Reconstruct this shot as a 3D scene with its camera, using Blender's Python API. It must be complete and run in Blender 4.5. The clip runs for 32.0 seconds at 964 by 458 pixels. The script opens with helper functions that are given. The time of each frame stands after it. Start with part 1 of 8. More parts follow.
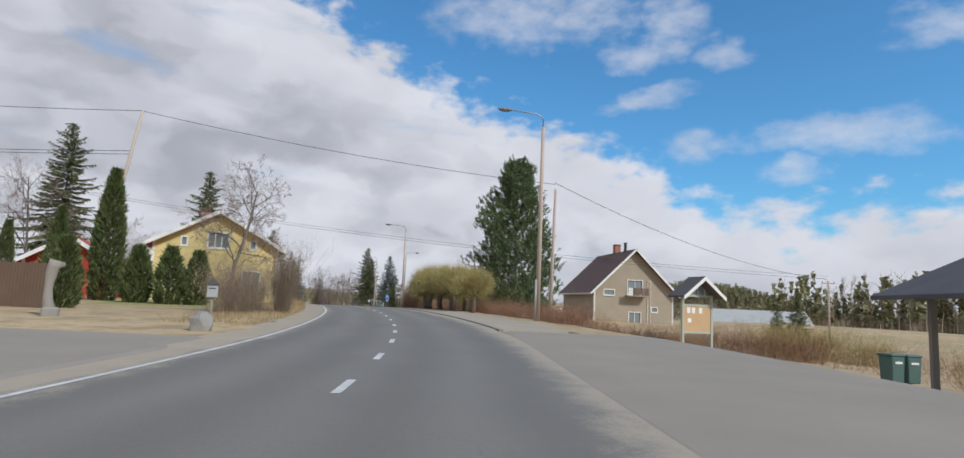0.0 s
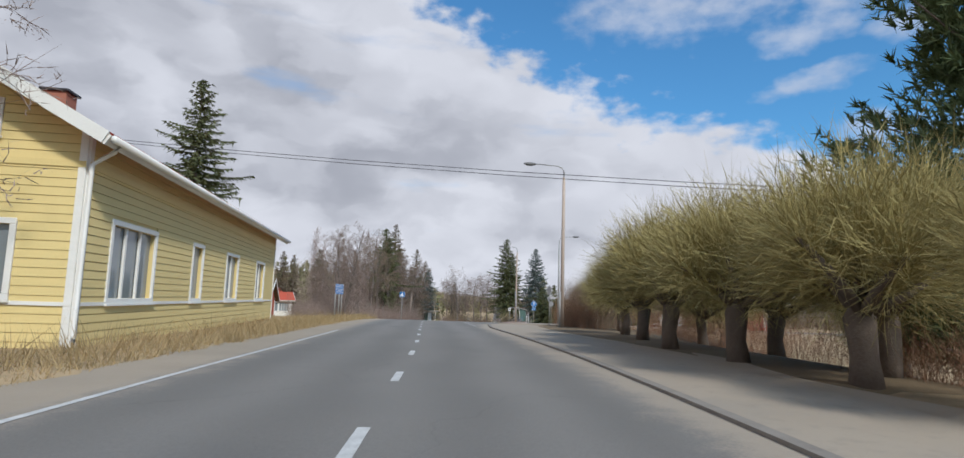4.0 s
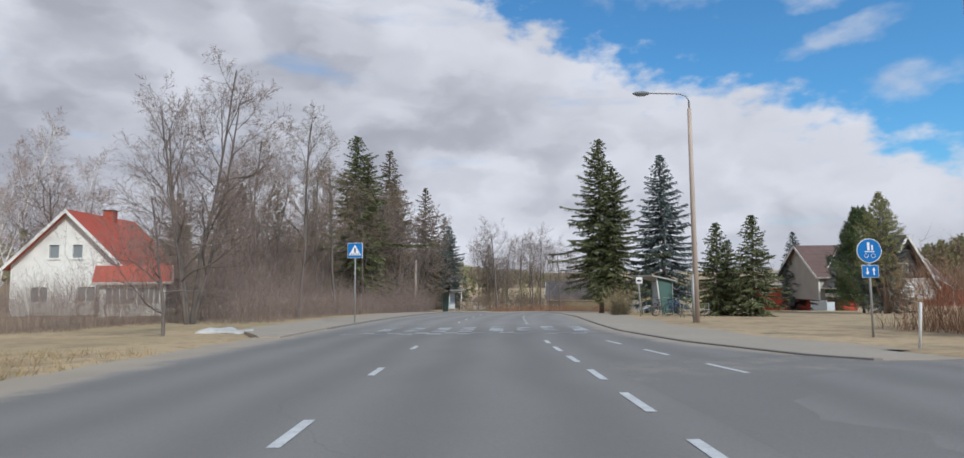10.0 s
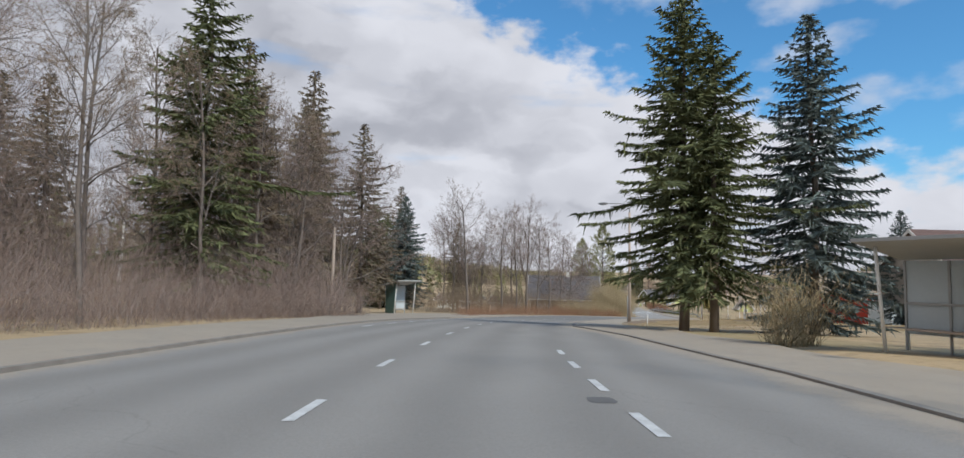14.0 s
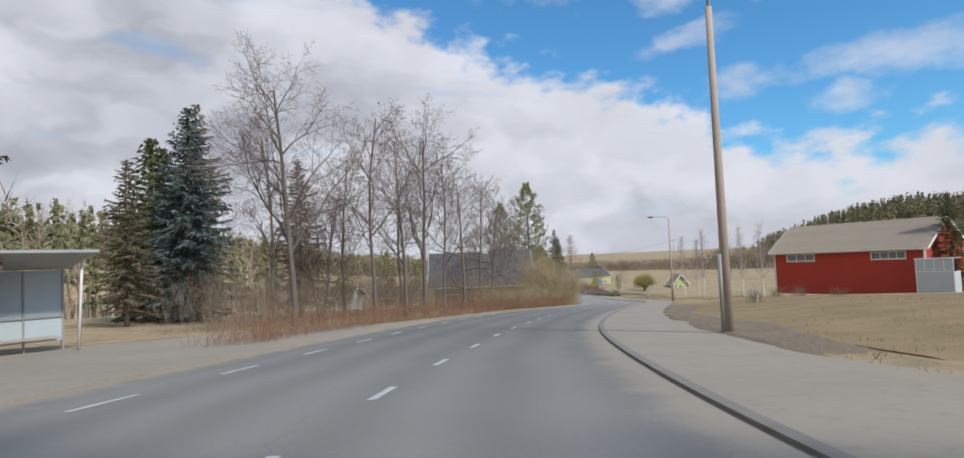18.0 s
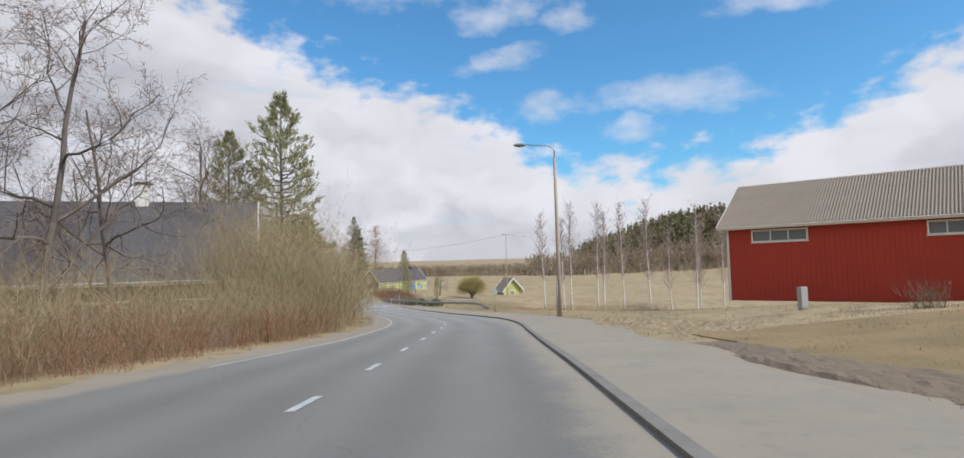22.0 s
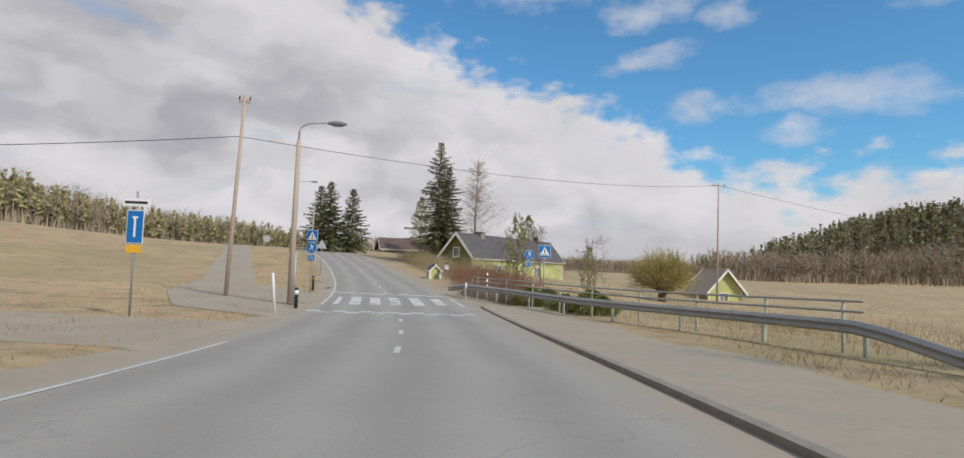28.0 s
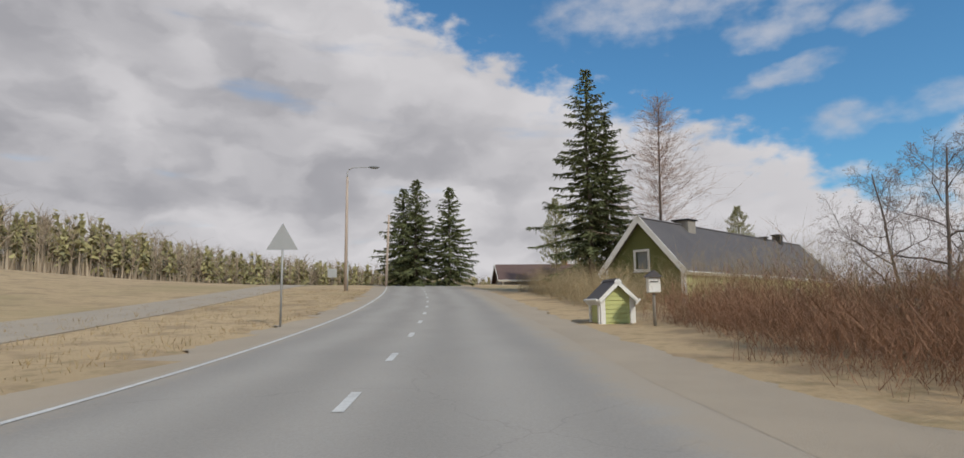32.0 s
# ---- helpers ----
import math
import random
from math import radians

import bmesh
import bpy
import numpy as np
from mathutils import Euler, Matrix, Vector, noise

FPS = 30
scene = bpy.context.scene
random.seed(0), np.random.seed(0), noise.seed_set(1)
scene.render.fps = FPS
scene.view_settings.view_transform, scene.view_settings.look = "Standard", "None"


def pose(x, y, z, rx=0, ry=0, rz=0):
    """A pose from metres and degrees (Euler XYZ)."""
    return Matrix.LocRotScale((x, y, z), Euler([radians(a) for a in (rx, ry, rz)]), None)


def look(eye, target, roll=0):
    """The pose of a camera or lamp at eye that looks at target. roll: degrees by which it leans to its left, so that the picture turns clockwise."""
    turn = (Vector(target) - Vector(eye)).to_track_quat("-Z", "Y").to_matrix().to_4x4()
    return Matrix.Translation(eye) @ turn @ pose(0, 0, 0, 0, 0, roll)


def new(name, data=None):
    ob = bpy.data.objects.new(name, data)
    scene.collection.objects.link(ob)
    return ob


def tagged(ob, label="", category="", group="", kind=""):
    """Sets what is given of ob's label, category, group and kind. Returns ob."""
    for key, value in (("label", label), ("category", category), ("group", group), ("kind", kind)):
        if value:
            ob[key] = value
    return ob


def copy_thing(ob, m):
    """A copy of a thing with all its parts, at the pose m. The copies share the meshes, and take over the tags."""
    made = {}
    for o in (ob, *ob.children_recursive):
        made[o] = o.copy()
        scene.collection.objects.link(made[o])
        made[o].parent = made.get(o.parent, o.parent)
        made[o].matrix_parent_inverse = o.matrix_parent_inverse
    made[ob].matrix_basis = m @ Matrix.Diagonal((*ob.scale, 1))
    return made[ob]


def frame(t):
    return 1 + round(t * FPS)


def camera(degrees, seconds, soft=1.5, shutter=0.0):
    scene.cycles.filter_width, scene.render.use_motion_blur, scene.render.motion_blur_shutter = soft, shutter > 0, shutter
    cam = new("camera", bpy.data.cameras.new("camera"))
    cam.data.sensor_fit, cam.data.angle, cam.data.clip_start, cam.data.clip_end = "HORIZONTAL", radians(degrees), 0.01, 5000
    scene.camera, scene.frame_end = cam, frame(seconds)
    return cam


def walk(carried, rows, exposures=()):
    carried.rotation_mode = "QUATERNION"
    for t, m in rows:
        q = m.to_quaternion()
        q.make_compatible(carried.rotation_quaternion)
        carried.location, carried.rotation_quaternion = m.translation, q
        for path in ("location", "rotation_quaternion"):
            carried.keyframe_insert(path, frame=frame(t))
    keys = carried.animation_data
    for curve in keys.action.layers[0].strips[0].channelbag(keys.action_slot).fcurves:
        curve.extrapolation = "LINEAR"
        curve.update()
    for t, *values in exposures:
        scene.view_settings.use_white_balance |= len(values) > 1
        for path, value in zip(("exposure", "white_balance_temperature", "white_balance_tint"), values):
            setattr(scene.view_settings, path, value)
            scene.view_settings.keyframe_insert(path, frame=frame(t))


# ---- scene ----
# camera: a car-mounted camera driven along a village road
cam = camera(77.13, 32.0)


def ahead(x, y, z, yaw, pitch, roll):
    a, b = radians(yaw), radians(pitch)
    way = Vector((-math.sin(a) * math.cos(b), math.cos(a) * math.cos(b), math.sin(b)))
    return look((x, y, z), Vector((x, y, z)) + way, roll)


PATH = [  # seconds, place, yaw to the left, pitch up, lean
    (0.0, 0.00, 0.00, 1.10, -0.00, 6.88, 2.49),
    (0.5, -0.17, 5.32, 1.15, 2.52, 6.93, 2.76),
    (1.0, -0.55, 10.34, 1.19, 5.06, 6.81, 2.80),
    (1.5, -1.09, 15.03, 1.23, 7.63, 6.85, 2.66),
    (2.0, -1.73, 19.41, 1.27, 10.22, 6.68, 2.67),
    (2.5, -2.53, 23.64, 1.31, 11.70, 6.77, 2.68),
    (3.0, -3.41, 27.79, 1.34, 12.72, 6.79, 2.63),
    (3.5, -4.34, 31.82, 1.38, 13.74, 6.57, 2.52),
    (4.0, -5.26, 35.76, 1.41, 13.75, 6.79, 1.84),
    (4.5, -6.21, 39.71, 1.45, 14.30, 6.75, 0.93),
    (5.0, -7.27, 43.79, 1.46, 15.88, 6.28, 0.04),
    (5.5, -8.53, 48.11, 1.45, 17.78, 5.61, -0.64),
    (6.0, -10.04, 52.70, 1.40, 18.15, 5.56, -0.95),
    (6.5, -11.61, 57.42, 1.33, 18.17, 5.39, -1.64),
    (7.0, -13.11, 62.08, 1.25, 18.09, 5.02, -2.26),
    (7.5, -14.62, 66.65, 1.17, 18.05, 4.99, -2.38),
    (8.0, -16.06, 71.02, 1.09, 17.95, 5.05, -2.50),
    (8.5, -17.46, 75.25, 1.01, 17.88, 4.98, -2.22),
    (9.0, -18.82, 79.39, 0.92, 17.50, 4.66, -1.11),
    (9.5, -20.12, 83.57, 0.80, 16.67, 4.54, -0.24),
    (10.0, -21.42, 87.83, 0.66, 16.26, 4.47, -0.60),
    (10.5, -22.65, 91.95, 0.51, 16.15, 4.49, -0.49),
    (11.0, -23.75, 95.75, 0.36, 15.99, 4.31, -0.13),
    (11.5, -24.73, 99.20, 0.20, 15.72, 3.99, -0.08),
    (12.0, -25.61, 102.30, 0.06, 15.40, 4.24, 0.26),
    (12.5, -26.41, 105.15, -0.06, 14.98, 4.54, 1.04),
    (13.0, -27.14, 107.89, -0.14, 14.41, 5.86, 0.93),
    (13.5, -27.82, 110.66, -0.23, 14.03, 4.13, 1.05),
    (14.0, -28.50, 113.64, -0.34, 13.52, 4.21, 1.04),
    (14.5, -29.25, 117.07, -0.46, 13.08, 4.00, 1.10),
    (15.0, -30.01, 121.04, -0.60, 10.61, 4.29, 0.79),
    (15.5, -30.71, 125.50, -0.76, 9.02, 4.36, 0.27),
    (16.0, -31.38, 130.19, -0.94, 9.29, 3.99, -0.36),
    (16.5, -32.08, 134.78, -1.15, 10.25, 3.28, -0.99),
    (17.0, -32.69, 139.09, -1.39, 8.57, 2.77, -1.52),
    (17.5, -33.15, 143.15, -1.64, 6.51, 3.15, -2.15),
    (18.0, -33.49, 147.11, -1.90, 4.22, 3.26, -2.40),
    (18.5, -33.74, 151.14, -2.16, 1.87, 3.27, -2.43),
    (19.0, -33.79, 155.48, -2.46, -1.04, 2.93, -1.60),
    (19.5, -33.54, 160.57, -2.76, -3.68, 3.08, -1.05),
    (20.0, -32.99, 166.34, -3.07, -6.36, 3.15, -0.97),
    (20.5, -32.14, 172.33, -3.37, -9.09, 3.17, -1.21),
    (21.0, -31.08, 178.07, -3.68, -11.26, 3.39, -1.23),
    (21.5, -29.94, 183.37, -3.98, -12.50, 3.52, -1.48),
    (22.0, -28.79, 188.32, -4.27, -13.23, 3.48, -1.64),
    (22.5, -27.67, 193.08, -4.56, -13.49, 3.39, -1.84),
    (23.0, -26.55, 197.84, -4.85, -13.83, 3.39, -1.45),
    (23.5, -25.42, 202.70, -5.12, -13.85, 3.40, -1.13),
    (24.0, -24.29, 207.58, -5.40, -13.23, 3.33, -0.77),
    (24.5, -23.28, 212.38, -5.68, -11.28, 3.33, 0.62),
    (25.0, -22.48, 217.11, -5.96, -8.95, 3.20, 1.90),
    (25.5, -21.89, 221.76, -6.25, -6.62, 2.63, 3.11),
    (26.0, -21.51, 226.33, -6.54, -3.97, 2.68, 3.17),
    (26.5, -21.31, 230.87, -6.83, -2.23, 2.85, 2.73),
    (27.0, -21.20, 235.43, -7.10, -1.66, 2.96, 2.26),
    (27.5, -21.12, 240.03, -7.37, -1.55, 3.06, 2.04),
    (28.0, -21.10, 244.65, -7.63, -0.20, 3.41, 2.21),
    (28.5, -21.23, 249.17, -7.86, 1.24, 3.79, 2.16),
    (29.0, -21.48, 253.59, -8.06, 2.56, 4.28, 2.09),
    (29.5, -21.83, 257.93, -8.23, 4.01, 4.95, 2.33),
    (30.0, -22.28, 262.15, -8.35, 5.49, 5.44, 2.35),
    (30.5, -22.80, 266.23, -8.41, 7.02, 6.86, 1.95),
    (31.0, -23.38, 270.14, -8.44, 8.63, 7.05, 1.20),
    (31.5, -24.00, 273.86, -8.42, 10.16, 7.46, 0.16),
    (32.0, -24.71, 277.43, -8.38, 12.21, 7.20, -0.63),
]
EXPOSURES = [(0.0, -0.06, 6050, 10), (6.0, -0.05, 5950, 10), (10.0, -0.07, 5950, 10), (14.0, 0.0, 6100, 10), (18.0, 0.0, 6050, 10), (20.0, 0.03, 6100, 10), (22.0, 0.1, 6200, 11), (25.0, 0.06, 6400, 12), (28.0, -0.09, 6450, 11), (32.0, -0.25, 6500, 11)]
walk(cam, [(t, ahead(*p)) for t, *p in PATH], EXPOSURES)

# ---------------------------------------------------------------- world and sun
SUN_AZ, SUN_EL = radians(133), radians(41)   # azimuth clockwise from +y
world = bpy.data.worlds.new("sky")
scene.world = world
world.use_nodes = True
wt = world.node_tree
wt.nodes.clear()
sky = wt.nodes.new("ShaderNodeTexSky")
sky.sky_type, sky.sun_disc, sky.sun_elevation, sky.sun_rotation = "NISHITA", False, SUN_EL, SUN_AZ


def wnode(kind, *ins, op=None):
    n = wt.nodes.new(kind)
    if op:
        n.operation = op
    for k, v in enumerate(ins):
        if v is None:
            continue
        if isinstance(v, bpy.types.NodeSocket):
            wt.links.new(v, n.inputs[k])
        else:
            n.inputs[k].default_value = v
    return n.outputs[0]


def wmath(op, *ins):
    return wnode("ShaderNodeMath", *ins, op=op)


def wnoise(vec, scale, detail=6.0, rough=0.55):
    n = wt.nodes.new("ShaderNodeTexNoise")
    wt.links.new(vec, n.inputs["Vector"])
    n.inputs["Scale"].default_value, n.inputs["Detail"].default_value, n.inputs["Roughness"].default_value = scale, detail, rough
    return n.outputs[0]


def wsmooth(v, a, b):
    n = wt.nodes.new("ShaderNodeMapRange")
    n.interpolation_type = "SMOOTHSTEP"
    wt.links.new(v, n.inputs[0])
    n.inputs[1].default_value, n.inputs[2].default_value = a, b
    return n.outputs[0]


# cloud layout in degrees of azimuth (right of +y) and elevation
sep = wt.nodes.new("ShaderNodeSeparateXYZ")
wt.links.new(wt.nodes.new("ShaderNodeTexCoord").outputs["Generated"], sep.inputs[0])
az0 = wmath("MULTIPLY", wmath("ARCTAN2", sep.outputs[0], sep.outputs[1]), 57.2958)
el0 = wmath("MULTIPLY", wmath("ARCSINE", sep.outputs[2]), 57.2958)
cell = wnode("ShaderNodeCombineXYZ", wmath("MULTIPLY", az0, 0.05), wmath("MULTIPLY", el0, 0.085), 0.0)
warp1, warp2 = wnoise(cell, 3.2, 4, 0.5), wnoise(wnode("ShaderNodeCombineXYZ", wmath("MULTIPLY", az0, 0.05), wmath("MULTIPLY", el0, 0.085), 7.3), 3.2, 4, 0.5)
az = wmath("ADD", az0, wmath("MULTIPLY", wmath("SUBTRACT", warp1, 0.5), 7.0))
el = wmath("ADD", el0, wmath("MULTIPLY", wmath("SUBTRACT", warp2, 0.5), 5.0))
# upper edge of the great cloud bank by azimuth
edge = wt.nodes.new("ShaderNodeValToRGB")
EDGE = [(-70, 60), (-34, 38), (-24, 30), (-11, 23), (0, 18), (9, 15.5), (16, 12), (22, 8.5), (30, 8), (38, 9.5), (50, 14), (75, 24)]
for k, (a, e) in enumerate(EDGE):
    c = edge.color_ramp.elements[k] if k < 2 else edge.color_ramp.elements.new(1.0)
    c.position, c.color = (a + 80) / 160, (e / 60,) * 3 + (1,)
wt.links.new(wmath("DIVIDE", wmath("ADD", az, 80.0), 160.0), edge.inputs[0])
depth = wmath("SUBTRACT", wmath("MULTIPLY", edge.outputs[0], 60.0), el)      # degrees inside the bank
mask = wsmooth(wmath("ADD", depth, wmath("MULTIPLY", wmath("SUBTRACT", wnoise(cell, 7.0, 5, 0.5), 0.5), 10.0)), -1.6, 2.2)
PUFFS = [(4, 26.3, 8.5, 2.3), (15.5, 23.2, 4.0, 1.2), (17.8, 26, 2.3, 2.0), (14.5, 18.6, 3.2, 0.9), (22, 21.5, 2.0, 1.4), (20.0, 14.6, 3.0, 1.1), (31.0, 14.8, 6.0, 1.5), (27.6, 11.7, 1.9, 1.3), (40, 22, 3.5, 1.3), (-14, 35, 9, 2.5), (9, 32, 6, 1.4), (29, 28.5, 2.2, 1.0)]
fluff = wnoise(cell, 9.0, 5, 0.52)
for a, e, ra, re in PUFFS:
    da, de = wmath("DIVIDE", wmath("SUBTRACT", az, float(a)), float(ra)), wmath("DIVIDE", wmath("SUBTRACT", el, float(e)), float(re))
    r2 = wmath("ADD", wmath("MULTIPLY", da, da), wmath("MULTIPLY", de, de))
    fill = wsmooth(wmath("ADD", r2, wmath("MULTIPLY", wmath("SUBTRACT", fluff, 0.5), 3.6)), 2.4, -1.0)
    mask = wmath("MAXIMUM", mask, wmath("MULTIPLY", fill, 0.62))
# blue gaps low inside the bank
gapn = wnoise(wnode("ShaderNodeCombineXYZ", wmath("MULTIPLY", az0, 0.03), wmath("MULTIPLY", el0, 0.12), 3.0), 2.6, 5, 0.5)
gap = wmath("MULTIPLY", wsmooth(gapn, 0.60, 0.80), 0.4)
mask = wmath("MULTIPLY", mask, wmath("SUBTRACT", 1.0, gap))
# grey undersides and bright billows
tone_a = wnoise(wnode("ShaderNodeCombineXYZ", wmath("MULTIPLY", az, 0.045), wmath("MULTIPLY", el, 0.085), 1.7), 1.5, 3, 0.45)
tone_b = wnoise(wnode("ShaderNodeCombineXYZ", wmath("MULTIPLY", az, 0.09), wmath("MULTIPLY", el, 0.15), 5.1), 1.9, 4, 0.45)
grey = wmath("ADD", wmath("MULTIPLY", wsmooth(tone_a, 0.36, 0.66), 0.62), wmath("MULTIPLY", wsmooth(tone_b, 0.4, 0.65), 0.38))
grey = wmath("MULTIPLY", grey, wmath("ADD", 0.35, wmath("MULTIPLY", wsmooth(depth, 0.5, 14.0), 0.65)))
grey = wmath("MINIMUM", wmath("ADD", grey, wmath("MULTIPLY", wsmooth(az0, -20.0, -55.0), 0.05)), 1.0)
cloud = wt.nodes.new("ShaderNodeMix")
cloud.data_type = "RGBA"
wt.links.new(grey, cloud.inputs[0])
cloud.inputs[6].default_value, cloud.inputs[7].default_value = (6.7, 6.6, 6.75, 1), (3.75, 3.75, 4.0, 1)
blue = wt.nodes.new("ShaderNodeMix")
blue.data_type, blue.blend_type = "RGBA", "MULTIPLY"
blue.inputs[0].default_value, blue.inputs[7].default_value = 1.0, (0.60, 1.12, 1.36, 1)
wt.links.new(sky.outputs[0], blue.inputs[6])
both = wt.nodes.new("ShaderNodeMix")
both.data_type = "RGBA"
wt.links.new(mask, both.inputs[0])
wt.links.new(blue.outputs[2], both.inputs[6])
wt.links.new(cloud.outputs[2], both.inputs[7])
bg = wt.nodes.new("ShaderNodeBackground")
bg.inputs[1].default_value = 0.115
wout = wt.nodes.new("ShaderNodeOutputWorld")
wt.links.new(both.outputs[2], bg.inputs[0])
wt.links.new(bg.outputs[0], wout.inputs[0])
sun_data = bpy.data.lights.new("sun", "SUN")
sun_data.energy, sun_data.angle, sun_data.color = 3.4, radians(5.0), (1.0, 0.92, 0.80)
sun = new("sun", sun_data)
sun.matrix_world = look((math.sin(SUN_AZ) * 50, math.cos(SUN_AZ) * 50, math.tan(SUN_EL) * 50), (0, 0, 0))

# ---------------------------------------------------------------- road line
ROAD = [(0.6, -65.0, 0.00), (0.1, -49.1, 0.00), (-0.4, -33.1, 0.00), (-0.9, -17.1, 0.00), (-1.4, -1.2, 0.01), (-2.1, 14.8, 0.13), (-4.7, 30.5, 0.27), (-8.9, 45.9, 0.34), (-13.9, 61.1, 0.16), (-19.0, 76.2, -0.13), (-23.9, 91.4, -0.59), (-28.1, 106.8, -1.21), (-31.6, 122.4, -1.76), (-33.7, 138.2, -2.47), (-34.7, 154.1, -3.45), (-33.9, 170.0, -4.35), (-31.1, 185.8, -5.20), (-27.4, 201.3, -6.12), (-24.0, 216.9, -7.04), (-22.6, 232.8, -8.03), (-22.5, 248.7, -8.93), (-24.0, 264.6, -9.46), (-26.7, 280.3, -9.37), (-30.6, 295.8, -8.77), (-35.2, 311.1, -7.83), (-40.5, 326.1, -6.80), (-46.5, 340.9, -6.05), (-53.2, 355.4, -5.81), (-60.6, 369.6, -5.94), (-68.6, 383.4, -6.20), (-77.2, 396.8, -6.46)]
ROAD_S0, ROAD_STEP = -65.0, 479.0 / 30


def road_line():
    """Catmull-Rom through ROAD at one-metre stations."""
    p = np.array(ROAD)
    s = np.arange(-64.0, 413.0, 1.0)
    u = (s - ROAD_S0) / ROAD_STEP
    i = np.clip(u.astype(int), 0, len(p) - 2)
    f = (u - i)[:, None]
    a, b, c, d = (p[np.clip(i + k, 0, len(p) - 1)] for k in (-1, 0, 1, 2))
    q = 0.5 * (2 * b + (c - a) * f + (2 * a - 5 * b + 4 * c - d) * f**2 + (3 * b - a - 3 * c + d) * f**3)
    return s, q


RS, RQ = road_line()
RT = np.gradient(RQ[:, :2], axis=0)
RT /= np.linalg.norm(RT, axis=1)[:, None]
RN = np.stack([RT[:, 1], -RT[:, 0]], 1)   # to the right


def on_road(s, d):
    """Place at station s, d metres right of the centre line."""
    x, y, z = (np.interp(s, RS, RQ[:, k]) for k in range(3))
    nx, ny = np.interp(s, RS, RN[:, 0]), np.interp(s, RS, RN[:, 1])
    return np.array([x + nx * d, y + ny * d, z])


def heading(s):
    return math.atan2(-np.interp(s, RS, RT[:, 0]), np.interp(s, RS, RT[:, 1]))


def lane_edge(table, s):
    return np.interp(s, *zip(*table))


KERB = [(20, 3.5), (35, 3.4), (52, 3.2), (66, 3.2), (73, 3.8), (76, 4.6), (78.5, 6.0), (80, 8.0), (100, 8.6), (102, 7.3), (106, 6.3), (112, 5.7), (127, 5.6), (137, 4.6), (145, 3.1), (170, 2.9), (190, 3.0), (215, 3.1), (230, 3.7), (278, 4.0), (282, 3.7), (290, 3.3), (420, 3.3)]
PAVED = [(20, 5.9), (50, 5.8), (60, 5.5), (66, 5.7), (73, 6.4), (100, 9.6), (112, 8.3), (127, 8.2), (140, 6.9), (150, 5.6), (190, 5.4), (215, 5.7), (232, 6.7), (278, 6.6)]
LEFT = [(-65, -3.0), (0, -2.9), (55, -3.2), (85, -3.6), (100, -4.6), (112, -5.0), (128, -4.9), (150, -5.6), (185, -5.4), (200, -4.4), (212, -3.1), (290, -2.9), (420, -3.4)]


def bay_width(s):
    """Width of the paved platform left of the bus bay."""
    s = np.asarray(s, float)
    return (3.2 * step(107, 115, s) + 4.2 * step(142, 160, s)) * (1 - step(168, 184, s))


def lateral(x, y):
    """Nearest station, signed offset, distance and the smoothed road height for arrays of places."""
    x, y = np.atleast_1d(np.asarray(x, float)), np.atleast_1d(np.asarray(y, float))
    st, off, dist, z = (np.empty(len(x)) for _ in range(4))
    for k in range(0, len(x), 4000):
        sl = slice(k, k + 4000)
        dx, dy = x[sl, None] - RQ[None, :, 0], y[sl, None] - RQ[None, :, 1]
        dd = np.hypot(dx, dy)
        i = dd.argmin(1)
        r = np.arange(len(i))
        m = dd[r, i]
        st[sl], dist[sl] = RS[i], m
        off[sl] = dx[r, i] * RN[i, 0] + dy[r, i] * RN[i, 1]
        w = np.exp(-(dd - m[:, None]) / (1 + 0.15 * m[:, None]))
        z[sl] = (w * RQ[None, :, 2]).sum(1) / w.sum(1)
    return st, off, dist, z


def step(a, b, v):
    t = np.clip((v - a) / (b - a), 0, 1)
    return t * t * (3 - 2 * t)


def ground_height(x, y):
    """Terrain: follows the road nearby, with banks, the lower yards and the field."""
    st, off, dist, z = lateral(x, y)
    x, y = np.atleast_1d(x), np.atleast_1d(y)
    h = z.copy()
    right, left = off > 0, off < 0
    # yards on the right fall away gently, the open field lies low
    h -= (1.3 * step(8, 15, off) + 0.8 * step(15, 32, off)) * (1 - step(48, 75, st)) * step(-30, 5, st)
    # the left field climbs past the bridge, the right one falls to the brook
    h += 8.2 * step(8, 110, -off) * step(240, 300, st)
    h -= 2.5 * step(9, 40, off) * step(225, 262, st)
    h += 0.5 * step(7, 16, off) * step(150, 175, st) * (1 - step(215, 235, st))
    # low waves off the road
    far = step(10, 60, dist)
    h += far * (0.35 * np.sin(x * 0.051 + 1.3) * np.cos(y * 0.043))
    # distant hills
    h += 20.5 * np.exp(-(((x - 168) / 62) ** 2 + ((y - 468) / 60) ** 2) ** 1.6) + 5 * np.exp(-((x - 330) / 150) ** 2 - ((y - 330) / 130) ** 2)
    h += 14 * step(330, 900, np.hypot(x + 20, y - 200))
    # bed below the made surfaces
    lo, hi = lane_edge(LEFT, st) - 0.6 - bay_width(st), np.where(st < 20, 3.4, np.where(st < 277, lane_edge(PAVED, st), lane_edge(KERB, st) + 0.3))
    h = np.where((off > lo) & (off < hi), z - 0.14, h)
    gravel = (st > 276) & (off >= hi) & (off < hi + 2.6)
    h = np.where(gravel, z - 0.05, h)
    return h


def gz(x, y):
    return float(ground_height([x], [y])[0])


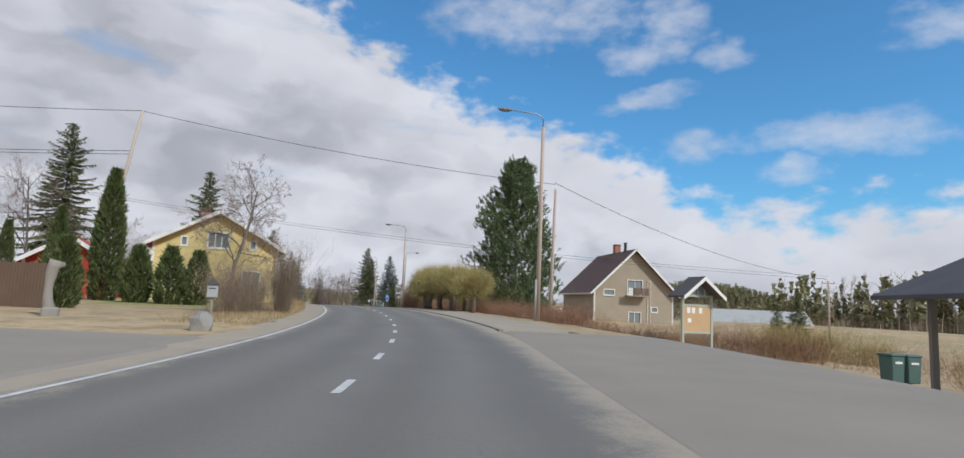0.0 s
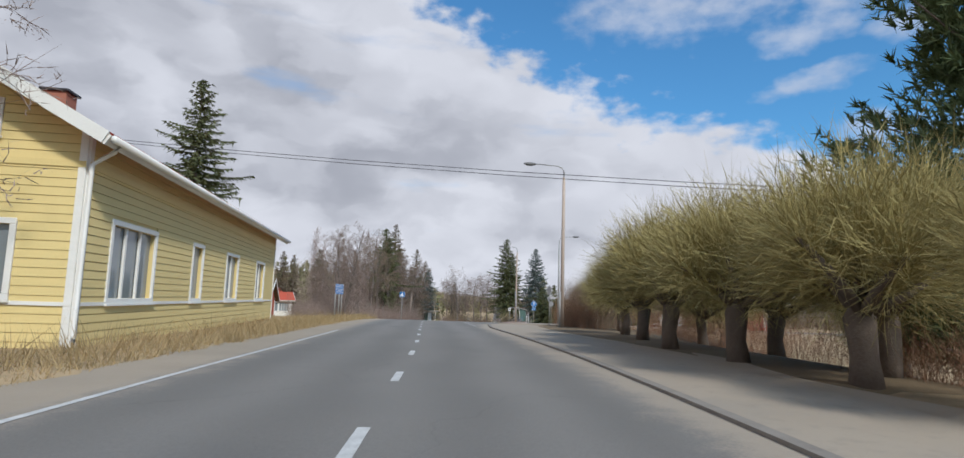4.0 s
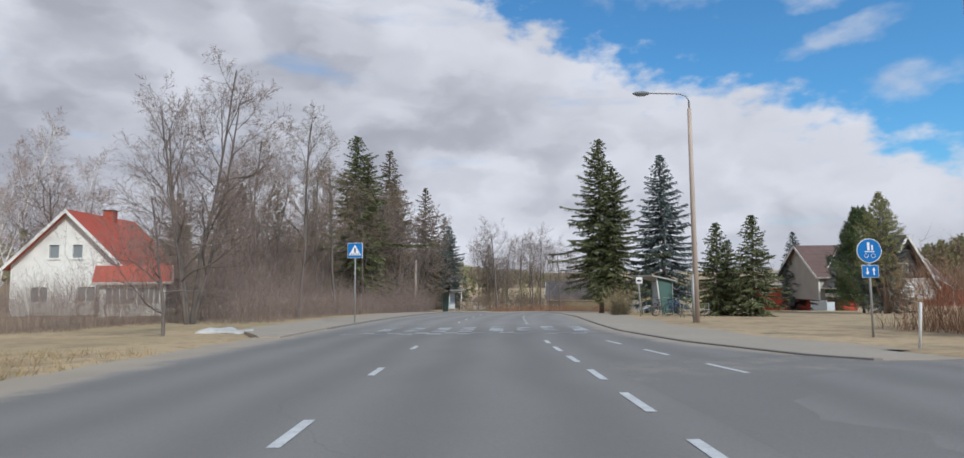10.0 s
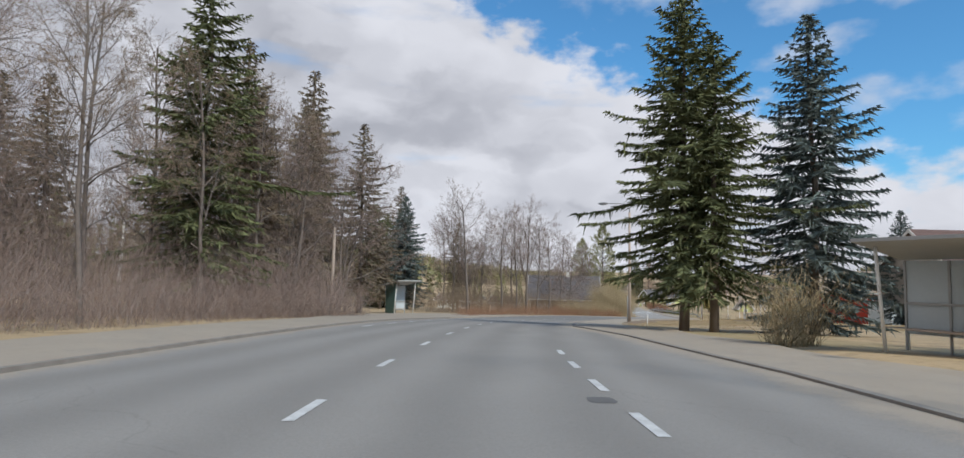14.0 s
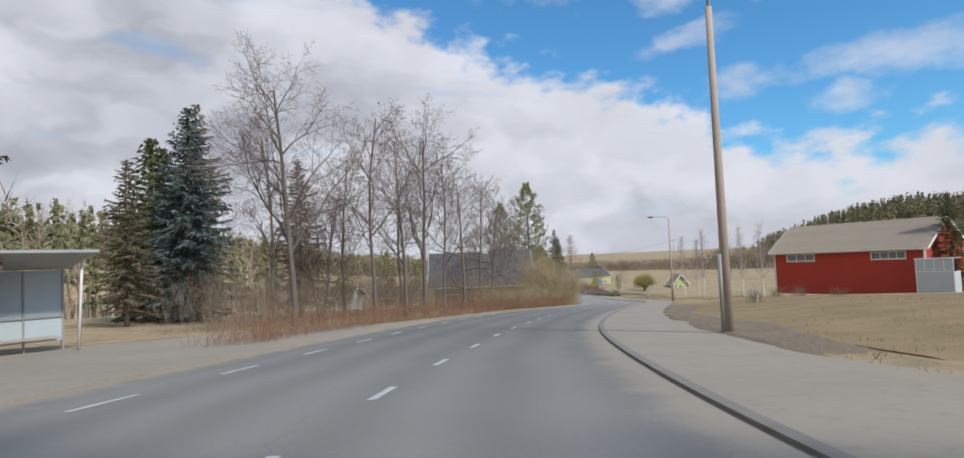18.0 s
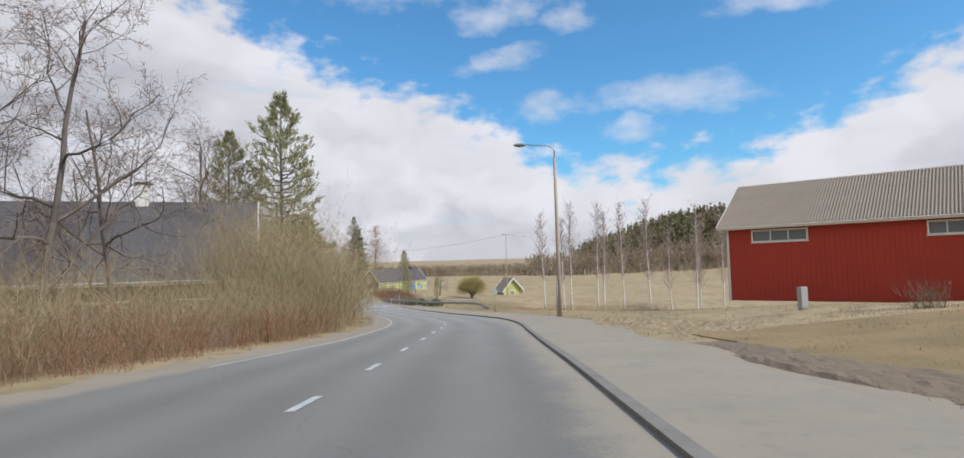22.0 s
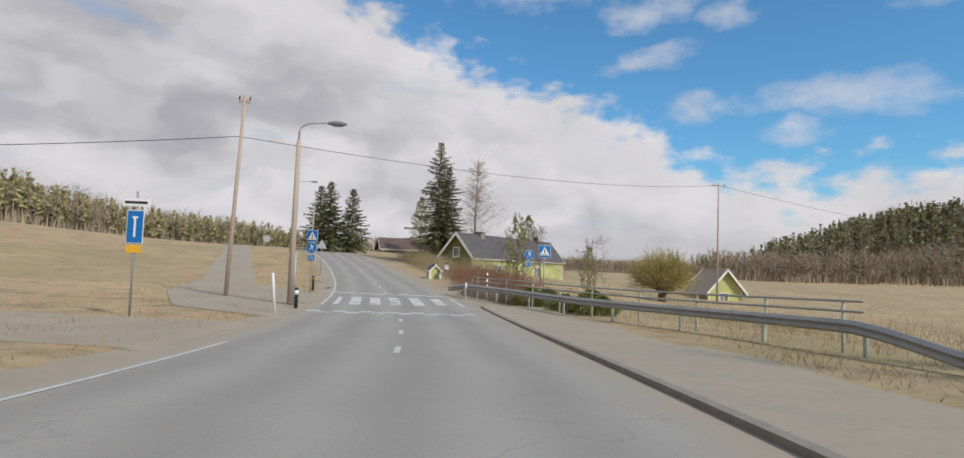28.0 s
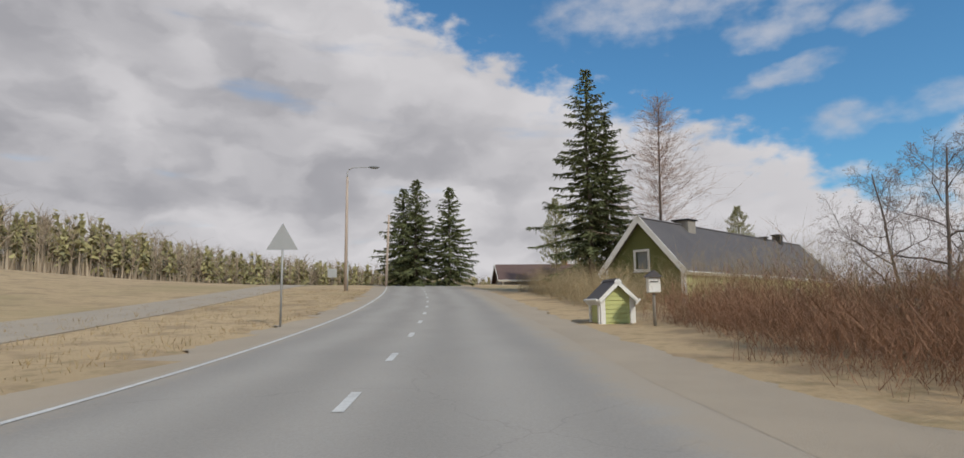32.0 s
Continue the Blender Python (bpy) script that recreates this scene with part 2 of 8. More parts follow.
# ---------------------------------------------------------------- materials
def material(name, base, other=None, scale=4.0, fine=60.0, rough=0.85, bump=0.0, metal=0.0, mix=0.5, random_tone=0.0, stretch=(1, 1, 1), islands=0.0, spec=0.3, bump_scale=None):
    """Base colour broken by noise at two scales, with bump and a tone per object or per island."""
    m = bpy.data.materials.new(name)
    m.use_nodes = True
    n, l = m.node_tree.nodes, m.node_tree.links
    p = n["Principled BSDF"]
    p.inputs["Roughness"].default_value, p.inputs["Metallic"].default_value = rough, metal
    p.inputs["Specular IOR Level"].default_value = spec
    tc, mp = n.new("ShaderNodeTexCoord"), n.new("ShaderNodeMapping")
    mp.inputs["Scale"].default_value = stretch
    l.new(tc.outputs["Object"], mp.inputs[0])
    big, small = n.new("ShaderNodeTexNoise"), n.new("ShaderNodeTexNoise")
    for t, sc, de in ((big, scale, 4), (small, fine, 6)):
        t.inputs["Scale"].default_value, t.inputs["Detail"].default_value = sc, de
        l.new(mp.outputs[0], t.inputs["Vector"])
    a = n.new("ShaderNodeMix")
    a.data_type = "RGBA"
    b2 = other or tuple(c * 0.72 for c in base)
    a.inputs[6].default_value, a.inputs[7].default_value = (*base, 1), (*b2, 1)
    ramp = n.new("ShaderNodeMapRange")
    ramp.inputs[1].default_value, ramp.inputs[2].default_value = 0.5 - mix / 2, 0.5 + mix / 2
    add = n.new("ShaderNodeMath")
    add.operation = "MULTIPLY_ADD"
    add.inputs[1].default_value, add.inputs[2].default_value = 0.35, 0.0
    l.new(small.outputs[0], add.inputs[0])
    sub = n.new("ShaderNodeMath")
    sub.operation = "MULTIPLY_ADD"
    sub.inputs[1].default_value = 0.65
    l.new(big.outputs[0], sub.inputs[0])
    l.new(add.outputs[0], sub.inputs[2])
    l.new(sub.outputs[0], ramp.inputs[0])
    l.new(ramp.outputs[0], a.inputs[0])
    out = a.outputs[2]
    if random_tone or islands:
        hs = n.new("ShaderNodeHueSaturation")
        mr = n.new("ShaderNodeMapRange")
        k = random_tone or islands
        mr.inputs[3].default_value, mr.inputs[4].default_value = 1 - k, 1 + k
        if islands:
            l.new(n.new("ShaderNodeNewGeometry").outputs["Random Per Island"], mr.inputs[0])
        else:
            l.new(n.new("ShaderNodeObjectInfo").outputs["Random"], mr.inputs[0])
        l.new(mr.outputs[0], hs.inputs["Value"])
        l.new(out, hs.inputs["Color"])
        out = hs.outputs[0]
    l.new(out, p.inputs["Base Color"])
    if bump:
        bp = n.new("ShaderNodeBump")
        bp.inputs["Strength"].default_value, bp.inputs["Distance"].default_value = bump, 0.02
        l.new(small.outputs[0], bp.inputs["Height"])
        l.new(bp.outputs[0], p.inputs["Normal"])
    return m


M_ASPHALT = material("asphalt", (0.200, 0.186, 0.168), (0.246, 0.227, 0.203), 0.35, 90, 0.88, 0.35, mix=0.7)
def wear_and_light(m, amount=0.16):
    """Paler wheel tracks, dark seams, grit speckle and painted sun and shade over a road material."""
    n, l = m.node_tree.nodes, m.node_tree.links
    p = n["Principled BSDF"]
    old = p.inputs["Base Color"].links[0].from_socket
    geo = n.new("ShaderNodeAttribute")
    geo.attribute_name = "across"
    nz = n.new("ShaderNodeTexNoise")
    nz.inputs["Scale"].default_value, nz.inputs["Detail"].default_value = 0.22, 5
    tc = n.new("ShaderNodeTexCoord")
    l.new(tc.outputs["Object"], nz.inputs["Vector"])

    def mth(op, a, b):
        q = n.new("ShaderNodeMath")
        q.operation = op
        for k, v in enumerate((a, b)):
            if isinstance(v, bpy.types.NodeSocket):
                l.new(v, q.inputs[k])
            else:
                q.inputs[k].default_value = v
        return q.outputs[0]

    wob = mth("MULTIPLY", mth("SUBTRACT", nz.outputs[0], 0.5), 1.1)
    w = mth("COSINE", mth("MULTIPLY", mth("ADD", geo.outputs["Fac"], wob), 4.1), 0.0)
    gain = mth("ADD", mth("MULTIPLY", w, amount * 0.5), 1.0)
    fine = n.new("ShaderNodeTexNoise")
    fine.inputs["Scale"].default_value, fine.inputs["Detail"].default_value, fine.inputs["Roughness"].default_value = 38, 3, 0.8
    l.new(tc.outputs["Object"], fine.inputs["Vector"])
    gain = mth("MULTIPLY", gain, mth("ADD", mth("MULTIPLY", fine.outputs[0], 0.5), 0.75))
    crack = n.new("ShaderNodeTexVoronoi")
    crack.feature = "DISTANCE_TO_EDGE"
    crack.inputs["Scale"].default_value = 0.16
    wv = n.new("ShaderNodeVectorMath")
    wn = n.new("ShaderNodeTexNoise")
    wn.inputs["Scale"].default_value, wn.inputs["Detail"].default_value = 0.9, 5
    l.new(tc.outputs["Object"], wn.inputs["Vector"])
    l.new(tc.outputs["Object"], wv.inputs[0])
    l.new(wn.outputs["Color"], wv.inputs[1])
    l.new(wv.outputs[0], crack.inputs["Vector"])
    seam = mth("MINIMUM", mth("ADD", mth("MULTIPLY", crack.outputs["Distance"], 70.0), 0.86), 1.0)
    gain = mth("MULTIPLY", gain, seam)
    # tone along the road, with sun and cloud shade painted in
    lit_attr = n.new("ShaderNodeAttribute")
    lit_attr.attribute_name = "lit_tone"
    gain = mth("MULTIPLY", gain, lit_attr.outputs["Fac"])
    hs = n.new("ShaderNodeHueSaturation")
    l.new(old, hs.inputs["Color"])
    l.new(gain, hs.inputs["Value"])
    l.new(hs.outputs[0], p.inputs["Base Color"])
    if not amount:
        return
    # grit gathered along the edges, thinning towards the lanes
    ed = n.new("ShaderNodeAttribute")
    ed.attribute_name = "from_edge"
    g1, g2 = n.new("ShaderNodeTexNoise"), n.new("ShaderNodeTexNoise")
    for q, sc in ((g1, 1.4), (g2, 30.0)):
        q.inputs["Scale"].default_value, q.inputs["Detail"].default_value, q.inputs["Roughness"].default_value = sc, 6, 0.65
        l.new(tc.outputs["Object"], q.inputs["Vector"])
    reach = mth("ADD", mth("MULTIPLY", mth("SUBTRACT", g1.outputs[0], 0.5), 1.3), mth("MULTIPLY", mth("SUBTRACT", g2.outputs[0], 0.5), 0.9))
    grit = n.new("ShaderNodeMapRange")
    grit.interpolation_type = "SMOOTHSTEP"
    grit.inputs[1].default_value, grit.inputs[2].default_value, grit.inputs[3].default_value, grit.inputs[4].default_value = 0.15, 0.85, 0.9, 0.0
    l.new(mth("ADD", ed.outputs["Fac"], reach), grit.inputs[0])
    mx = n.new("ShaderNodeMix")
    mx.data_type = "RGBA"
    l.new(grit.outputs[0], mx.inputs[0])
    l.new(hs.outputs[0], mx.inputs[6])
    mx.inputs[7].default_value = (0.37, 0.31, 0.24, 1)
    l.new(mx.outputs[2], p.inputs["Base Color"])


wear_and_light(M_ASPHALT)
M_PAVE = material("old_asphalt", (0.42, 0.352, 0.272), (0.31, 0.262, 0.205), 0.5, 80, 0.9, 0.35, mix=0.8)
# darker than old_asphalt: cloud shade over the first yards is in the colour
M_YARD = material("shaded_yard_gravel", (0.33, 0.285, 0.235), (0.235, 0.205, 0.17), 0.6, 70, 0.95, 0.5, mix=0.8)
M_SAND = material("road_sand", (0.44, 0.36, 0.27), (0.29, 0.245, 0.19), 0.7, 70, 0.95, 0.5, mix=0.8)
M_KERB = material("kerb_granite", (0.20, 0.175, 0.15), (0.30, 0.27, 0.235), 3, 60, 0.85, 0.4)
M_TAR = material("tar_patch", (0.115, 0.11, 0.105), (0.16, 0.152, 0.143), 1.2, 60, 0.85, 0.3)
M_LINE = material("road_paint", (0.66, 0.655, 0.63), (0.42, 0.41, 0.39), 5, 40, 0.7, 0.1, mix=0.4)
def worn_paint(name, lo, hi, tone=1.0):
    """White road paint scuffed away in patches down to the asphalt."""
    m = material(name, (0.66 * tone, 0.65 * tone, 0.62 * tone), (0.5 * tone, 0.49 * tone, 0.47 * tone), 4, 40, 0.75, 0.1)
    n, l = m.node_tree.nodes, m.node_tree.links
    p = n["Principled BSDF"]
    tc = n.new("ShaderNodeTexCoord")
    a, b = n.new("ShaderNodeTexNoise"), n.new("ShaderNodeTexNoise")
    a.inputs["Scale"].default_value, a.inputs["Detail"].default_value = 1.3, 3
    b.inputs["Scale"].default_value, b.inputs["Detail"].default_value, b.inputs["Roughness"].default_value = 14, 8, 0.7
    l.new(tc.outputs["Object"], a.inputs["Vector"])
    l.new(tc.outputs["Object"], b.inputs["Vector"])
    ad = n.new("ShaderNodeMath")
    l.new(a.outputs[0], ad.inputs[0])
    l.new(b.outputs[0], ad.inputs[1])
    mr = n.new("ShaderNodeMapRange")
    mr.inputs[1].default_value, mr.inputs[2].default_value = lo, hi
    l.new(ad.outputs[0], mr.inputs[0])
    mx = n.new("ShaderNodeMix")
    mx.data_type = "RGBA"
    old = p.inputs["Base Color"].links[0].from_socket
    l.new(mr.outputs[0], mx.inputs[0])
    l.new(old, mx.inputs[6])
    mx.inputs[7].default_value = (0.19, 0.18, 0.168, 1)
    l.new(mx.outputs[2], p.inputs["Base Color"])
    return m


M_WORN = worn_paint("worn_road_paint", 0.90, 1.08, 0.72)
M_FADED = worn_paint("faded_road_paint", 1.06, 1.2)
M_SCUFFED = worn_paint("scuffed_road_paint", 0.84, 1.0, 0.72)
M_GRASS = material("dry_lawn", (0.50, 0.365, 0.215), (0.37, 0.27, 0.155), 0.10, 14, 0.95, 1.0, mix=0.38)
def mottle(m, scale, colour, lo, hi, detail=6):
    """Patches of a further colour with frayed outlines."""
    n, l = m.node_tree.nodes, m.node_tree.links
    p = n["Principled BSDF"]
    tc, nz, mr, mx = n.new("ShaderNodeTexCoord"), n.new("ShaderNodeTexNoise"), n.new("ShaderNodeMapRange"), n.new("ShaderNodeMix")
    nz.inputs["Scale"].default_value, nz.inputs["Detail"].default_value, nz.inputs["Roughness"].default_value = scale, detail, 0.65
    l.new(tc.outputs["Object"], nz.inputs["Vector"])
    mr.inputs[1].default_value, mr.inputs[2].default_value, mr.inputs[4].default_value = lo, hi, 0.85
    l.new(nz.outputs[0], mr.inputs[0])
    mx.data_type = "RGBA"
    old = p.inputs["Base Color"].links[0].from_socket
    l.new(mr.outputs[0], mx.inputs[0])
    l.new(old, mx.inputs[6])
    mx.inputs[7].default_value = (*colour, 1)
    l.new(mx.outputs[2], p.inputs["Base Color"])


mottle(M_GRASS, 0.55, (0.27, 0.195, 0.12), 0.5, 0.62)
mottle(M_GRASS, 2.6, (0.27, 0.205, 0.11), 0.52, 0.66)
mottle(M_GRASS, 0.06, (0.31, 0.25, 0.13), 0.52, 0.66)
mottle(M_PAVE, 0.8, (0.33, 0.285, 0.23), 0.5, 0.66)
mottle(M_PAVE, 4.5, (0.30, 0.26, 0.21), 0.54, 0.7)
M_YELLOW = material("yellow_boards", (0.70, 0.56, 0.25), (0.64, 0.51, 0.23), 0.6, 20, 0.7, 0.1)
M_WHITE = material("white_paint", (0.78, 0.77, 0.73), (0.66, 0.65, 0.61), 1.5, 30, 0.6, 0.05)
M_RED = material("red_boards", (0.46, 0.062, 0.038), (0.37, 0.05, 0.032), 0.6, 20, 0.75, 0.1)
M_TILE = material("red_roof_tile", (0.50, 0.10, 0.055), (0.40, 0.08, 0.05), 1.0, 20, 0.65, 0.1)
M_DARKROOF = material("dark_roof", (0.085, 0.08, 0.085), (0.12, 0.11, 0.11), 1.0, 20, 0.8, 0.2)
M_BROWNROOF = material("brown_roof", (0.16, 0.10, 0.085), (0.11, 0.075, 0.065), 1.0, 20, 0.8, 0.2)
M_GREYROOF = material("fibre_cement", (0.44, 0.365, 0.285), (0.34, 0.285, 0.225), 1.2, 20, 0.85, 0.2)
M_STUCCO = material("beige_stucco", (0.38, 0.315, 0.24), (0.30, 0.25, 0.19), 0.8, 40, 0.9, 0.3)
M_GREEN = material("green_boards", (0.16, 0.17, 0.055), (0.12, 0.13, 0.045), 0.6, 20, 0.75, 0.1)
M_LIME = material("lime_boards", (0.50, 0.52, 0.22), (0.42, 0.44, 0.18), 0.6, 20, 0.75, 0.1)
M_STEEL = material("galvanised_steel", (0.40, 0.40, 0.39), (0.31, 0.31, 0.3), 3, 40, 0.6, 0.05, metal=0.35)
M_WOODPOLE = material("weathered_pole", (0.50, 0.41, 0.34), (0.36, 0.29, 0.24), 1.0, 12, 0.9, 0.3, stretch=(6, 6, 0.6))
M_BARK = material("bark", (0.13, 0.10, 0.08), (0.2, 0.165, 0.135), 3, 25, 0.95, 0.6)
M_GREYBARK = material("grey_bark", (0.19, 0.16, 0.14), (0.12, 0.10, 0.088), 2, 25, 0.95, 0.5)
M_SPRUCE = material("spruce_needles", (0.095, 0.11, 0.05), (0.14, 0.15, 0.065), 1.0, 10, 0.8, 0, islands=0.35)
M_BLUESPRUCE = material("blue_spruce_needles", (0.095, 0.12, 0.115), (0.135, 0.165, 0.15), 1.0, 10, 0.8, 0, islands=0.35)
M_PINE = material("pine_needles", (0.10, 0.145, 0.065), (0.15, 0.19, 0.085), 1.0, 10, 0.8, 0, islands=0.35)
M_THUJA = material("thuja_leaves", (0.085, 0.11, 0.035), (0.12, 0.145, 0.055), 1.5, 10, 0.8, 0, islands=0.35)
M_WILLOW = material("willow_twigs", (0.45, 0.38, 0.15), (0.32, 0.27, 0.12), 1.0, 10, 0.8, 0, islands=0.3)
M_TWIG = material("bare_twigs", (0.22, 0.165, 0.14), (0.29, 0.225, 0.19), 1.0, 10, 0.9, 0, islands=0.25)
M_TANTWIG = material("pale_twigs", (0.42, 0.33, 0.20), (0.28, 0.225, 0.13), 0.4, 10, 0.9, 0, islands=0.25)
M_REDTWIG = material("reddish_twigs", (0.30, 0.165, 0.10), (0.23, 0.135, 0.085), 0.6, 10, 0.9, 0, islands=0.25)
M_BIRCH = material("birch_bark", (0.84, 0.82, 0.78), (0.42, 0.39, 0.36), 2.5, 8, 0.8, 0.2, mix=0.25, stretch=(1, 1, 4))
M_BLUE = material("sign_blue", (0.012, 0.14, 0.42), (0.02, 0.17, 0.46), 3, 20, 0.35)
M_BLACK = material("black_paint", (0.02, 0.02, 0.022), (0.035, 0.035, 0.037), 3, 30, 0.5)
M_FOREST = material("far_conifers", (0.16, 0.165, 0.08), (0.215, 0.20, 0.10), 0.02, 1, 0.9, 0, islands=0.4)
# olive wood, paler than far_conifers: its frontal light is put into the colour
M_LITOLIVE = material("far_lit_olive_wood", (0.25, 0.235, 0.11), (0.32, 0.285, 0.14), 0.02, 1, 0.9, 0, islands=0.4)
M_FARBIRCH = material("far_bare_wood", (0.38, 0.305, 0.22), (0.28, 0.225, 0.16), 0.03, 1, 0.9, 0, islands=0.3)


def glass_material():
    m = bpy.data.materials.new("window_glass")
    m.use_nodes = True
    p = m.node_tree.nodes["Principled BSDF"]
    p.inputs["Base Color"].default_value = (0.20, 0.225, 0.235, 1)
    p.inputs["Roughness"].default_value = 0.06
    p.inputs["Specular IOR Level"].default_value = 0.7
    return m


M_GLASS = glass_material()


# ---------------------------------------------------------------- mesh helpers
def mesh_object(name, verts, faces, mat, parent=None, label="", smooth=False):
    me = bpy.data.meshes.new(name)
    me.from_pydata([tuple(v) for v in verts], [], faces)
    me.materials.append(mat)
    if smooth:
        me.polygons.foreach_set("use_smooth", [True] * len(me.polygons))
    me.update()
    ob = new(name, me)
    if parent:
        ob.parent = parent
    if label:
        tagged(ob, label)
    return ob


def part(name, bm, mat, parent=None, label=""):
    me = bpy.data.meshes.new(name)
    bm.to_mesh(me)
    bm.free()
    me.materials.append(mat)
    ob = new(name, me)
    if parent:
        ob.parent = parent
    if label:
        tagged(ob, label)
    return ob


def box_bm(size, at=(0, 0, 0), bevel=0.0, bm=None, m=None):
    """A bevelled box whose base centre is at the given place."""
    b = bmesh.new()
    bmesh.ops.create_cube(b, size=1.0)
    bmesh.ops.scale(b, vec=size, verts=b.verts)
    if bevel:
        bmesh.ops.bevel(b, geom=b.edges[:], offset=bevel, segments=1, affect="EDGES")
    bmesh.ops.translate(b, vec=(at[0], at[1], at[2] + size[2] / 2), verts=b.verts)
    if m is not None:
        bmesh.ops.transform(b, matrix=m, verts=b.verts)
    if bm is None:
        return b
    me = bpy.data.meshes.new("tmp")
    b.to_mesh(me)
    b.free()
    bm.from_mesh(me)
    bpy.data.meshes.remove(me)
    return bm


def tube(points, radii, sides=8, cap=True):
    """Vertices and faces of a tapered tube along points."""
    vs, fs = [], []
    pts = [Vector(p) for p in points]
    for i, p in enumerate(pts):
        d = (pts[min(i + 1, len(pts) - 1)] - pts[max(i - 1, 0)]).normalized()
        u = d.orthogonal().normalized() if abs(d.z) < 0.9 else Vector((1, 0, 0)).cross(d).normalized()
        w = d.cross(u)
        for k in range(sides):
            a = 2 * math.pi * k / sides
            vs.append(p + (u * math.cos(a) + w * math.sin(a)) * radii[i])
    for i in range(len(pts) - 1):
        for k in range(sides):
            j = (k + 1) % sides
            fs.append((i * sides + k, i * sides + j, (i + 1) * sides + j, (i + 1) * sides + k))
    if cap:
        fs.append(tuple(range(sides))[::-1])
        fs.append(tuple(range((len(pts) - 1) * sides, len(pts) * sides)))
    return vs, fs


def tube_part(name, points, radii, mat, parent, label="", sides=8):
    v, f = tube(points, radii, sides)
    return mesh_object(name, v, f, mat, parent, label, smooth=True)


def empty(name, x, y, z, turn=0.0):
    e = new(name)
    e.empty_display_size = 0.2
    e.matrix_world = pose(x, y, z, 0, 0, turn)
    return e


def ribbon(name, inner, outer, s0, s1, lift, mat, step_m=1.0, thick=0.0):
    """A strip along the road between two offset tables (functions of station)."""
    ss = np.arange(s0, s1 + step_m * 0.5, step_m)
    v, f = [], []
    for s in ss:
        a, b, up = on_road(s, inner(s)), on_road(s, outer(s)), lift(s) if callable(lift) else lift
        v += [(a[0], a[1], a[2] + up), (b[0], b[1], b[2] + up)]
        if thick:
            v += [(b[0], b[1], b[2] + up - thick), (a[0], a[1], a[2] + up - thick)]
    n = 4 if thick else 2
    for i in range(len(ss) - 1):
        p, q = i * n, (i + 1) * n
        for k in range(n if thick else 1):
            j = (k + 1) % n
            f.append((p + k, p + j, q + j, q + k))
    if thick:
        f += [(0, 1, 2, 3)[::-1], tuple(len(v) - 4 + k for k in (0, 1, 2, 3))]
    ob = mesh_object(name, v, f, mat)
    return ob


# ---------------------------------------------------------------- ground and road
def axis(fine0, fine1, st, reach):
    a = list(np.arange(fine0, fine1 + st, st))
    g = st
    lo, hi = [], []
    v = fine0
    while v > -reach:
        g *= 1.28
        v -= g
        lo.append(v)
    g, v = st, a[-1]
    while v < reach:
        g *= 1.28
        v += g
        hi.append(v)
    return np.array(lo[::-1] + a + hi)


gx, gy = axis(-75, 30, 1.5, 2600), axis(-40, 330, 1.5, 2800)
GX, GY = np.meshgrid(gx, gy)
GZ = ground_height(GX.ravel(), GY.ravel())
nx = len(gx)
ground = mesh_object("ground", np.stack([GX.ravel(), GY.ravel(), GZ], 1),
                     [(j * nx + i, j * nx + i + 1, (j + 1) * nx + i + 1, (j + 1) * nx + i) for j in range(len(gy) - 1) for i in range(nx - 1)], M_GRASS, smooth=True)
tagged(ground, "dry tan spring grass and fields beside the village road", "ground", kind="structure")

def road_sheet():
    ss, v, f, across, rim = np.arange(-64, 410.5, 1.0), [], [], [], []
    cuts = [0, 0.25, 0.6, 1.1] + [None] * 5 + [1.1, 0.6, 0.25, 0]
    n = len(cuts)
    for s in ss:
        lo, hi = lane_edge(LEFT, s), lane_edge(KERB, s) if s > 20 else 3.4
        bare = 0.9 * step(74, 79, np.array(s)) * (1 - step(99, 104, np.array(s)))   # swept clean across the junction
        for k, c in enumerate(cuts):
            d = lo + 1.1 + (hi - lo - 2.2) * (k - 3) / 6 if c is None else lo + c if k < 4 else hi - c
            v.append(on_road(s, d))
            across.append(d)
            rim.append(min(1.5, d - lo + 0.25 if d < 0 else hi - d + bare))
    for i in range(len(ss) - 1):
        f += [(i * n + k, i * n + k + 1, (i + 1) * n + k + 1, (i + 1) * n + k) for k in range(n - 1)]
    ob = mesh_object("road", v, f, M_ASPHALT)
    at = ob.data.attributes.new("across", "FLOAT", "POINT")
    at.data.foreach_set("value", across)
    at = ob.data.attributes.new("from_edge", "FLOAT", "POINT")
    at.data.foreach_set("value", rim)
    at = ob.data.attributes.new("lit_tone", "FLOAT", "POINT")   # cloud shade, then sun towards the bridge, painted as tone; sandier past the crossing
    at.data.foreach_set("value", np.repeat(np.interp(ss, (-64, 20, 60, 112, 118, 158, 172, 195, 232, 410), (0.74, 0.78, 0.92, 0.92, 1.16, 1.16, 0.9, 0.95, 1.42, 1.42)), n))
    return ob


road = road_sheet()
tagged(road, "grey worn asphalt road with white dashed centre line", "road", kind="structure")
def kerb_rise(s):
    """The kerb has sunk along the first stretch and stands higher towards the bridge."""
    return float(np.interp(s, (20, 76, 101, 145, 165, 215, 235, 262, 270), (0.04, 0.04, 0.035, 0.035, 0.045, 0.05, 0.075, 0.075, 0.05)))


